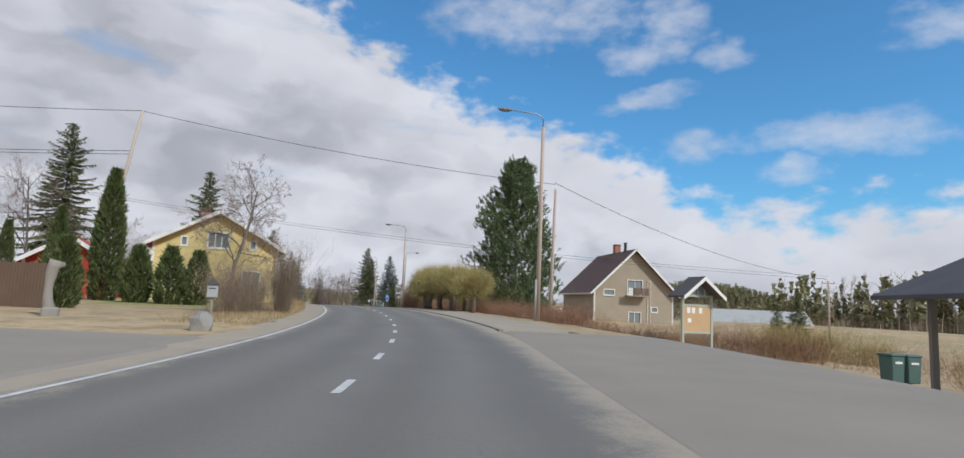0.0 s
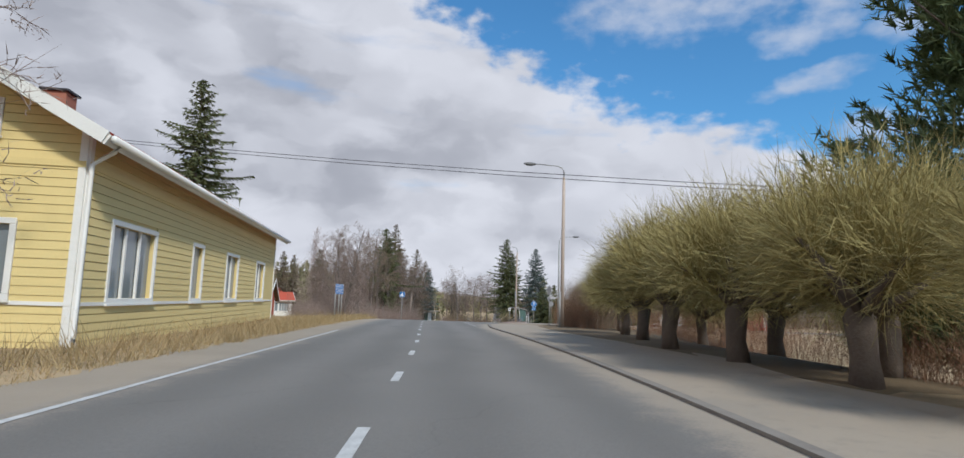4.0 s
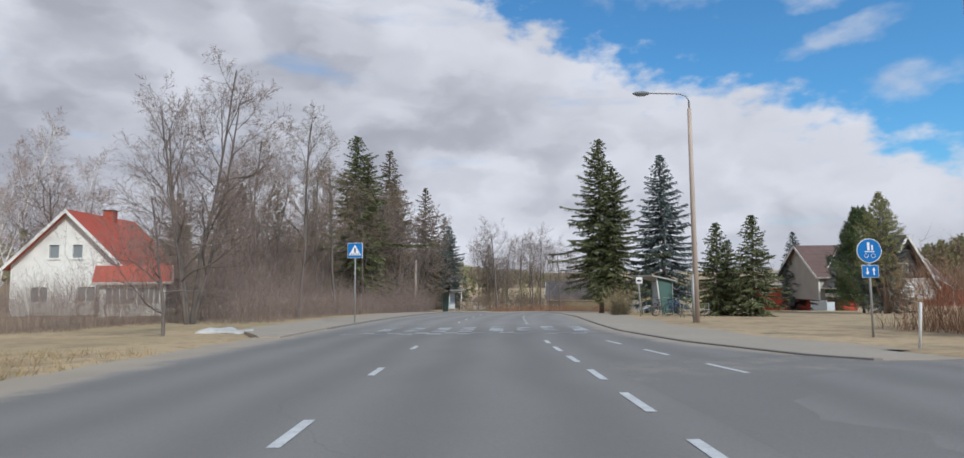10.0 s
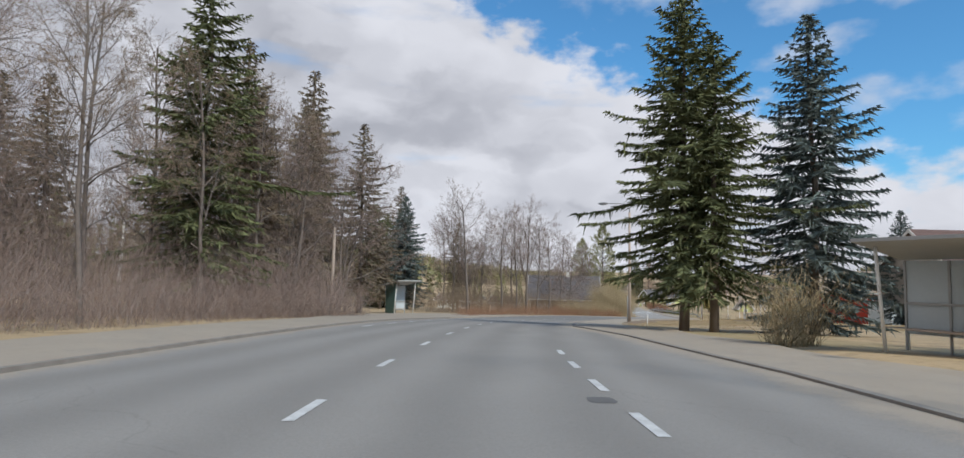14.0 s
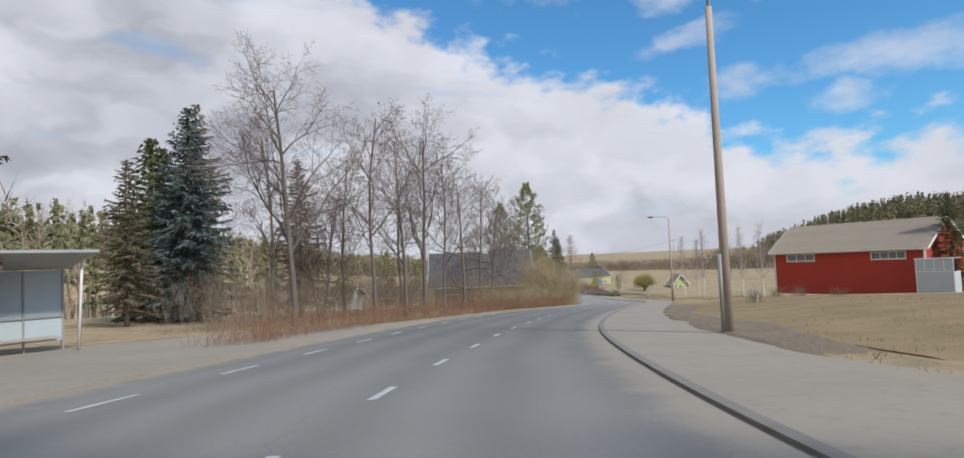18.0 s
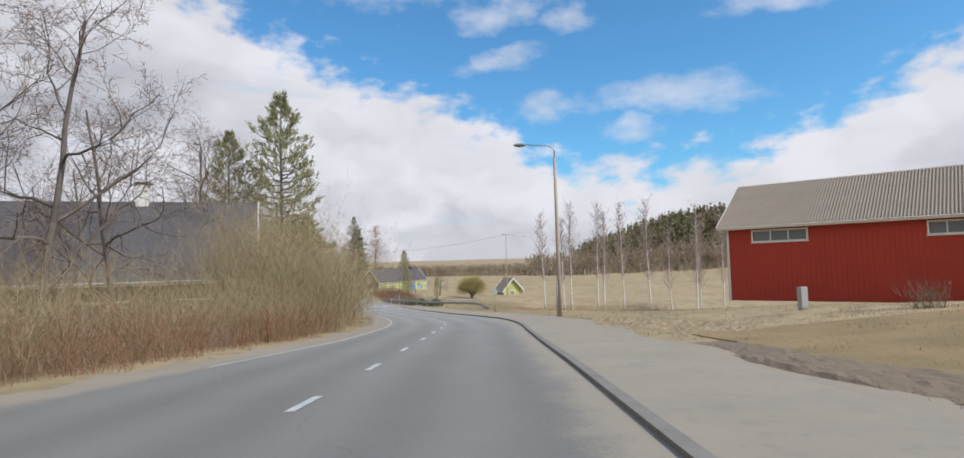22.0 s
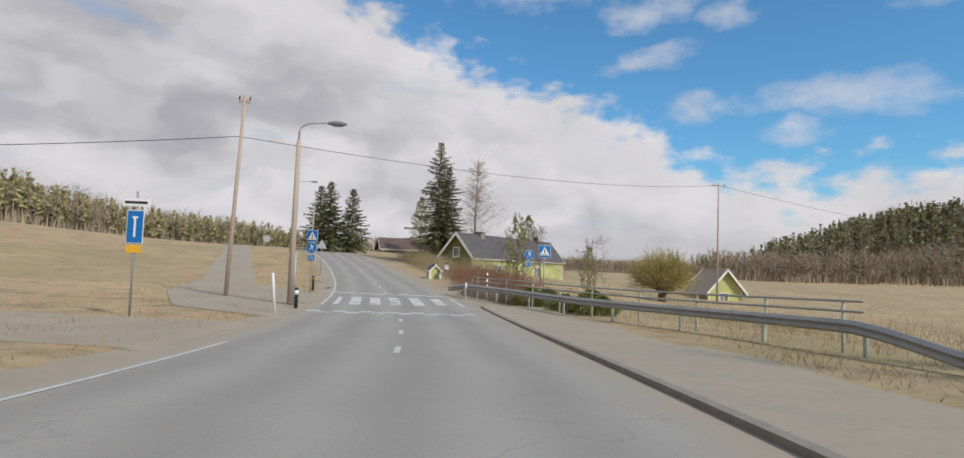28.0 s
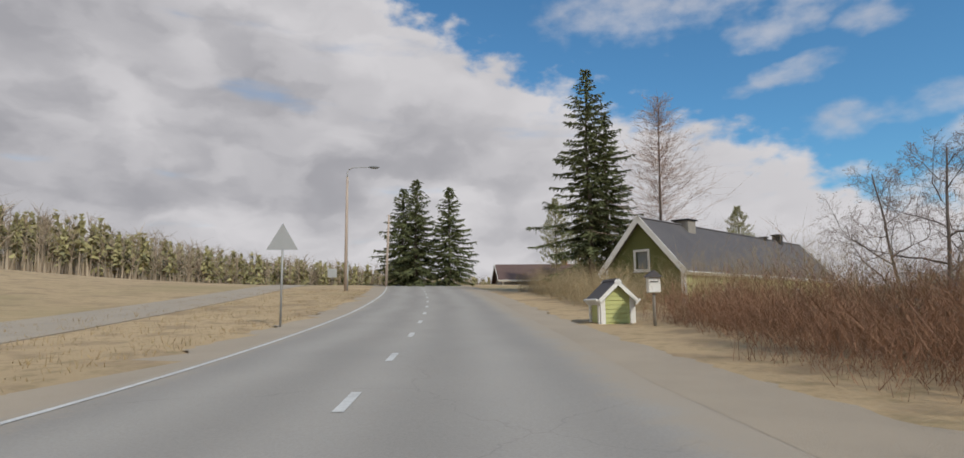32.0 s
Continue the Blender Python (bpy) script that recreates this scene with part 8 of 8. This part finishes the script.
thicket("bush", row(25.5, 29.5, -6.2, 0.9, 0.9, seed=3) + [(*rd(28, -6.2), 1.3, 1.05)], 1700, 2.0, M_BUSHTWIG, "dense leafless brown bushes before the yellow house", 72, 0.34, 0.009, 9)
thicket("bush", [(*rd(28.7, -4.6), 0.3, 1.0), (*rd(29.1, -4.8), 0.25, 0.9)], 560, 3.0, M_BUSHTWIG, "tall vase-shaped leafless shrub before the yellow house", 721, 0.2, 0.012, 9)
thicket("bush", row(26, 34, -19, 1.6, 1.4, seed=5), 2200, 1.9, M_TWIG, "leafless brown hedge behind the driveway", 73, 0.35, 0.012)
thicket("thicket", row(124, 154, lambda s: -14.5 - 2.0 * math.sin(s * 0.2), 3.0, 1.2, seed=6), 4600, 3.6, M_TWIG, "dense brown leafless thicket at the wood's edge", 74, 0.38, 0.012, 8)
thicket("thicket", row(120, 156, -11.4, 1.6, 1.0, seed=61), 5500, 1.9, M_TWIG, "low brown brush at the wood's edge", 741, 0.5, 0.009, 8)
thicket("thicket", row(124, 154, -19, 4.0, 2.0, seed=62), 1900, 8.0, M_TWIG, "tall brown leafless saplings in the wood", 742, 0.14, 0.02, 8)
thicket("thicket", row(150, 157, -16.5, 1.8, 0.9, 1.0, 0.8, seed=64), 2600, 2.0, M_TWIG, "brown leafless brush below the trees", 744, 0.45, 0.010, 9)
thicket("bush", row(112, 122, -17, 2.0, 1.2, seed=63), 2600, 2.2, M_TWIG, "leafless garden bushes before the white house", 743, 0.3, 0.01, 6)
thicket("hedge", row(168, 222, lambda s: lane_edge(LEFT, s) - 2.2, 0.9, 0.8, seed=7), 9000, 1.15, M_REDTWIG, "reddish-brown leafless hedge along the road", 75, 0.35, 0.009, 6, cat="hedge")
thicket("thicket", row(176, 214, lambda q: lane_edge(LEFT, q) - 9.0, 2.2, 1.2, 1.0, 1.6, seed=65), 5200, 3.2, M_BUSHTWIG, "leafless saplings and brush below the roadside trees", 745, 0.24, 0.011, 8)
thicket("thicket", row(200, 217, lambda s: lane_edge(LEFT, s) - 3.2, 1.3, 0.8, 0.5, 0.6, seed=8) + row(217, 231, lambda s: lane_edge(LEFT, s) - 3.0, 1.6, 0.7, 1.0, 0.8, seed=82), 10000, 4.0, M_TANTWIG, "dense pale tan leafless thicket beside the road", 76, 0.34, 0.009, 11)
thicket("thicket", row(219, 232, lambda s: lane_edge(LEFT, s) - 5.6, 1.8, 1.2, 1.0, seed=81), 3400, 5.6, M_TANTWIG, "tall pale leafless brush behind the roadside thicket", 761, 0.18, 0.011, 8)
thicket("thicket", row(231, 239, -7.2, 1.2, 0.8, 1.0, 0.6, seed=91), 3600, 2.6, M_TANTWIG, "pale tan leafless brush before the pines", 771, 0.32, 0.009, 10)
thicket("bush", row(225, 240, -6.2, 1.0, 0.8, seed=9), 2600, 1.5, M_REDTWIG, "reddish bushes before the spruces", 77, 0.3, 0.014)
thicket("bush", row(55, 72, 13, 1.8, 1.3, seed=10) + row(68, 74, 9.0, 0.9, seed=11), 3600, 2.0, M_REDTWIG, "brown leafless bushes by the willow park", 78, 0.25, 0.010, 6)
thicket("bush", [(-7.55, 72.3, 0.5, 1.0), (-7.3, 72.9, 0.45, 0.9)], 1500, 2.6, M_BUSHTWIG, "tall narrow brown leafless shrub beside the lamp", 781, 0.13, 0.010, 10)
thicket("bush", [(*rd(73.2, 9.3), 0.75, 0.85), (*rd(74.3, 10.0), 0.85, 0.95), (*rd(72.4, 10.2), 0.9, 1.0), (*rd(75.2, 10.6), 0.9, 1.0), (*rd(73.6, 11.2), 0.9, 1.05)], 5200, 2.7, M_BUSHTWIG, "dense dark brown leafless hedge at the footpath corner", 783, 0.2, 0.011, 10)
thicket("bush", [(-33.5, 66.0, 1.4, 1.0), (-31.2, 71.5, 1.2, 0.8)], 1800, 2.2, M_TWIG, "dark leafless bushes behind the yellow house", 782, 0.3, 0.011, 8)
thicket("bush", row(104, 112, 16, 1.6, 1.0, seed=12) + row(100, 104, 19, 1.8, 1.0, seed=13), 3000, 2.3, M_REDTWIG, "reddish leafless bushes beside the junction", 79, 0.25, 0.015)
thicket("bush", row(285, 301, lambda s: 7.9 + 0.02 * (s - 287), 1.7, 0.8, seed=14) + row(285, 293, 5.9, 0.6, seed=141), 8000, 1.2, M_REDTWIG, "reddish-brown leafless bushes beside the green house", 80, 0.45, 0.009, 9)
thicket("bush", row(292, 302, 8.6, 1.2, 1.2, 1.0, seed=15), 1300, 1.9, M_TANTWIG, "tall pale leafless shrubs before the green house", 81, 0.22, 0.010, 8)
thicket("bush", row(304, 325, 7.6, 1.3, 1.0, seed=16), 4200, 1.6, M_TANTWIG, "tan leafless bushes along the rise", 82, 0.3, 0.010, 6)
jun = make_thuja(1.15, 1.3, 431, M_GREENLEAF, "low spreading green shrub behind the railing", 7.0, 0.42)
plant(jun, [(*rd(273.2 + 1.1 * k, float(np.interp(273.2 + 1.1 * k, (272, 278.5, 282), (8.6, 7.1, 6.2))) + 0.3 * math.sin(k * 2.3)), 0.68 + 0.16 * math.sin(k * 1.7), 50 * k) for k in range(8)], "low green shrubs")
thicket("bush", row(278.5, 286, lambda q: float(np.interp(q, (278, 282, 286), (6.7, 5.4, 4.9))), 0.5, 0.5, 1.0, 0.3, seed=181), 2600, 0.75, M_TWIG, "low dark leafless scrub behind the guard rail", 841, 0.45, 0.009, 7)
thicket("bush", row(240, 262, 19, 2.0, 1.8, seed=18) + row(262, 275, 14, 2.0, 1.8, seed=19), 3000, 0.8, M_TANTWIG, "scrubby tan bushes along the brook", 84, 0.4, 0.012)
thicket("bush", [(*rd(196, 11.5), 0.5, 1), (*rd(203, 12.3), 0.45, 0.8), (*rd(207, 16), 0.6, 1), (*rd(199, 17), 0.5, 0.8), (*rd(212, 15), 0.5, 0.9), (*rd(190, 22), 0.6, 1)], 800, 1.0, M_BUSHTWIG, "small leafless berry bushes on the lawn", 85, 0.35, 0.014)
thicket("bush", [(-24.2, 131.5, 0.7, 1)], 260, 1.9, M_TANTWIG, "small leafless tree-like shrub by the shelter", 86, 0.45, 0.022, 6)
thicket("bush", row(8, 30, 22, 2.4, 2.0, seed=21) + row(20, 40, 30, 2.5, 2.2, seed=22), 1500, 1.5, M_REDTWIG, "brown leafless bushes around the lower yards", 87, 0.55, 0.012, 9)
thicket("bush", row(12, 24, 26, 1.6, 2.6, seed=23), 1300, 1.9, M_WILLOW, "yellow-green willow bushes in the lower yard", 88, 0.45, 0.014, 8)

grass("grass", 26000, 18, 104, lambda s: lane_edge(LEFT, s) - (3.4 if s < 60 else 6.5), lambda s: lane_edge(LEFT, s) - 0.9, 0.34, M_STRAW, "dry straw-coloured grass on the verge", 91)
grass("grass", 26000, 150, 262, lambda s: lane_edge(PAVED, s) + 0.4, lambda s: lane_edge(PAVED, s) + 12.0, 0.2, M_STRAW, "short dry grass on the bank", 93)
grass("grass", 22000, 158, 214, lambda s: lane_edge(PAVED, s) + 1.6, 22.0, 0.16, M_STRAW, "short dry tufts on the lawn before the barn", 97)
grass("grass", 22000, 232, 330, lambda s: lane_edge(LEFT, s) - 9, lambda s: lane_edge(LEFT, s) - 1.0, 0.22, M_STRAW, "dry matted grass on the bank", 94)
grass("grass", 9000, 246, 300, 7.5, 16, 0.35, M_STRAW, "rough dry grass below the railing", 95)
grass("reeds", 9000, 40, 100, lambda s: lane_edge(LEFT, s) - 3.2, lambda s: lane_edge(LEFT, s) - 1.0, 0.75, M_STRAW, "tall dry reeds along the roadside ditch", 96)

# tilled strip on the right bank
def tilled(a, b, wide, n, mat, label, rough=1.0, start=0.5, lift=0.0):
    v, f = [], []
    ss = np.arange(a, b, 0.22)
    for s in ss:
        for k in range(n):
            d = lane_edge(PAVED, s) + start + wide * (1 + 0.25 * math.sin(s * 0.3)) * k / (n - 1)
            p = on_road(s, d)
            q = Vector((p[0] * 3.4, p[1] * 3.4, 0))
            rim = min(1.0, 5 * k / n, 5 * (n - 1 - k) / n, (s - a) / 5, (b - s) / 5)
            lump = abs(noise.noise(q)) * 0.5 + abs(noise.noise(q * 2.7)) * 0.3
            v.append((p[0], p[1], gz_fast(p[0], p[1]) - 0.06 + max(rim, 0) * (0.05 + lift + 0.26 * rough * lump)))
    for i in range(len(ss) - 1):
        f += [(i * n + k, i * n + k + 1, (i + 1) * n + k + 1, (i + 1) * n + k) for k in range(n - 1)]
    return tagged(mesh_object("tilled_strip", v, f, mat), label, "soil", kind="stuff")


tilled(206, 246, 3.6, 26, M_SOIL, "rough clods of dry brown soil beside the footpath")
tilled(160, 210, 2.5, 20, M_BANK, "brown soil bank along the footpath", 0.4, 0.02, 0.06)
patch_ground("willow_bed", [(rd(44 + 2.0 * k, float(lane_edge(PAVED, 44 + 2.0 * k)) + 0.35), rd(44 + 2.0 * k, 15.0)) for k in range(0, 15)], M_LITTER, 0.04, "brown leaf litter and bare soil below the willows", "ground patch")
patch_ground("lawn", [(rd(160 + 4.0 * k, lane_edge(PAVED, 160 + 4.0 * k) + 1.6), rd(158 + 4.0 * k, 27.0)) for k in range(0, 14)], M_DRYLAWN, 0.03, "thin olive and tan lawn before the barn", "lawn")

for s0, d0, w in ((170, 14, 5.0), (176, 17, 6.0), (163, 19, 5.0)):
    patch_ground("garden_bed", [(rd(s0 + 0.8 * k, d0), rd(s0 + 0.8 * k, d0 + w)) for k in range(4)], M_BED, 0.05, "dark dug garden bed on the lawn", "garden bed")

# snow heap left by the junction
bm = bmesh.new()
bmesh.ops.create_icosphere(bm, subdivisions=3, radius=1.0)
for vtx in bm.verts:
    vtx.co.x *= 0.95
    vtx.co.y *= 0.35
    vtx.co.z *= 0.16
    vtx.co += Vector((0.25, 0.15, 0.12)) * noise.noise(vtx.co * 2.3)
sn = part("snow_heap", bm, M_SNOW)
p = on_road(112, -8.2)
sn.matrix_world = pose(p[0], p[1], gz(p[0], p[1]) + 0.02, 0, 0, 30)
tagged(sn, "low heap of dirty old snow at the roadside", "snow heap")


# picket fence by the yellow house
pf = empty("picket_fence", 0, 0, 0)
for k in range(26):
    p = on_road(66.5 + 0.16 * k, -8.6 - 0.05 * k)
    o = part("picket", box_bm((0.08, 0.025, 0.95), (0, 0, 0)), M_GREYWOOD, pf)
    o.matrix_local = pose(p[0], p[1], gz(p[0], p[1]), 0, 0, math.degrees(heading(68)) + 90)
tagged(pf, "short grey weathered picket fence beyond the house", "fence")

# ---------------------------------------------------------------- distant woods
def far_wood(name, rows_, n, seed, label, birch=0.35, hmin=9, hmax=17, mat=None):
    """Low-detail trees scattered in bands given as (x0, y0, x1, y1, width)."""
    rng = np.random.default_rng(seed)
    conB, conT, conW, bB, bT, bW = [], [], [], [], [], []
    lens = np.array([math.hypot(c - a, d - b) for a, b, c, d, w in rows_])
    for k in range(n):
        a, b, c, d, w = rows_[rng.choice(len(rows_), p=lens / lens.sum())]
        t, o = rng.random(), (rng.random() - 0.5) * w
        L = math.hypot(c - a, d - b)
        x, y = a + (c - a) * t - (d - b) / L * o, b + (d - b) * t + (c - a) / L * o
        z = gz_fast(x, y)
        h = rng.uniform(hmin, hmax)
        for m in range(7):      # brush and saplings below the crowns
            ux, uy = x + rng.normal() * 2.0, y + rng.normal() * 2.0
            bB.append((ux, uy, z - 0.3))
            bT.append((ux + rng.normal() * 0.5, uy, z + h * rng.uniform(0.15, 0.45)))
            bW.append(0.45)
        if rng.random() > birch:
            r, low = h * rng.uniform(0.11, 0.17), rng.uniform(0.12, 0.45)
            bB.append((x, y, z))
            bT.append((x, y, z + h * 0.8))
            bW.append(0.24)
            m = 32
            fr = rng.random(m) ** 0.85
            aa = rng.uniform(0, 6.283, m)
            rr = r * (1.05 - fr ** 1.7) * rng.uniform(0.5, 1.2, m)
            zz = z + h * (low + (1 - low) * fr)
            conB.append(np.stack([x + np.cos(aa) * rr * 0.1, y + np.sin(aa) * rr * 0.1, zz], 1))
            conT.append(np.stack([x + np.cos(aa) * rr, y + np.sin(aa) * rr, zz - h * rng.uniform(0.0, 0.09, m)], 1))
            conW.append(h * rng.uniform(0.07, 0.13, m))
        else:
            bB.append((x, y, z))
            bT.append((x + rng.normal() * 0.3, y, z + h))
            bW.append(0.22)
            for m in range(34):
                f = rng.uniform(0.3, 0.95)
                bB.append((x, y, z + h * f))
                bT.append((x + rng.normal() * 1.3, y + rng.normal() * 1.3, z + h * f + rng.uniform(0.8, 2.6)))
                bW.append(0.12)
    ob = blade_mesh(name, np.concatenate(conB), np.concatenate(conT), np.concatenate(conW), mat or M_FOREST, rng=rng)
    tagged(ob, label, "forest", kind="stuff")
    if bB:
        o2 = blade_mesh("bare_wood", bB, bT, bW, M_FARBIRCH, rng=rng)
        tagged(o2, "pale leafless birches in the distant wood", "forest", kind="stuff")


far_wood("far_forest", [(-175, 270, -132, 330, 44), (-132, 330, -128, 400, 40), (-128, 400, -118, 450, 40), (-118, 450, -80, 530, 40)], 2600, 5, "mixed olive forest at the edge of the field", 0.5, 8, 11.5, M_LITOLIVE)
far_wood("far_forest", [(95, 485, 230, 450, 90), (130, 505, 240, 430, 100)], 2500, 6, "mixed conifers and bare trees covering the hill", 0.3, 9, 14)
far_wood("far_forest", [(115, 440, 225, 408, 60)], 1100, 65, "mixed conifers and bare trees on the lower slope", 0.4, 5, 8)
far_wood("far_forest", [(70, 500, 130, 470, 40), (230, 420, 360, 300, 60)], 800, 61, "mixed forest beyond the field", 0.5, 7, 10)
far_wood("far_forest", [(-80, 530, 70, 505, 40)], 700, 63, "low young forest beyond the valley", 0.5, 3, 5.5)
far_wood("bare_wood_edge", [(55, 442, 130, 405, 26)], 420, 62, "leafless wood beyond the field", 0.9, 6, 9)
far_wood("bare_wood_edge", [(-60, 480, 55, 450, 24)], 420, 64, "low leafless brush beyond the field", 0.9, 2.5, 4.5)
far_wood("far_forest", [(110, 250, 240, 100, 50), (150, 60, 280, 180, 60), (-260, 240, -140, 60, 80), (-120, 180, -150, 300, 30), (80, 170, 150, 130, 18)], 2000, 7, "conifers behind the village", 0.4)
far_wood("far_forest", [(-110, 150, -80, 196, 14), (-100, 205, -74, 250, 16)], 170, 8, "conifers behind the yards", 0.5, 7, 12)
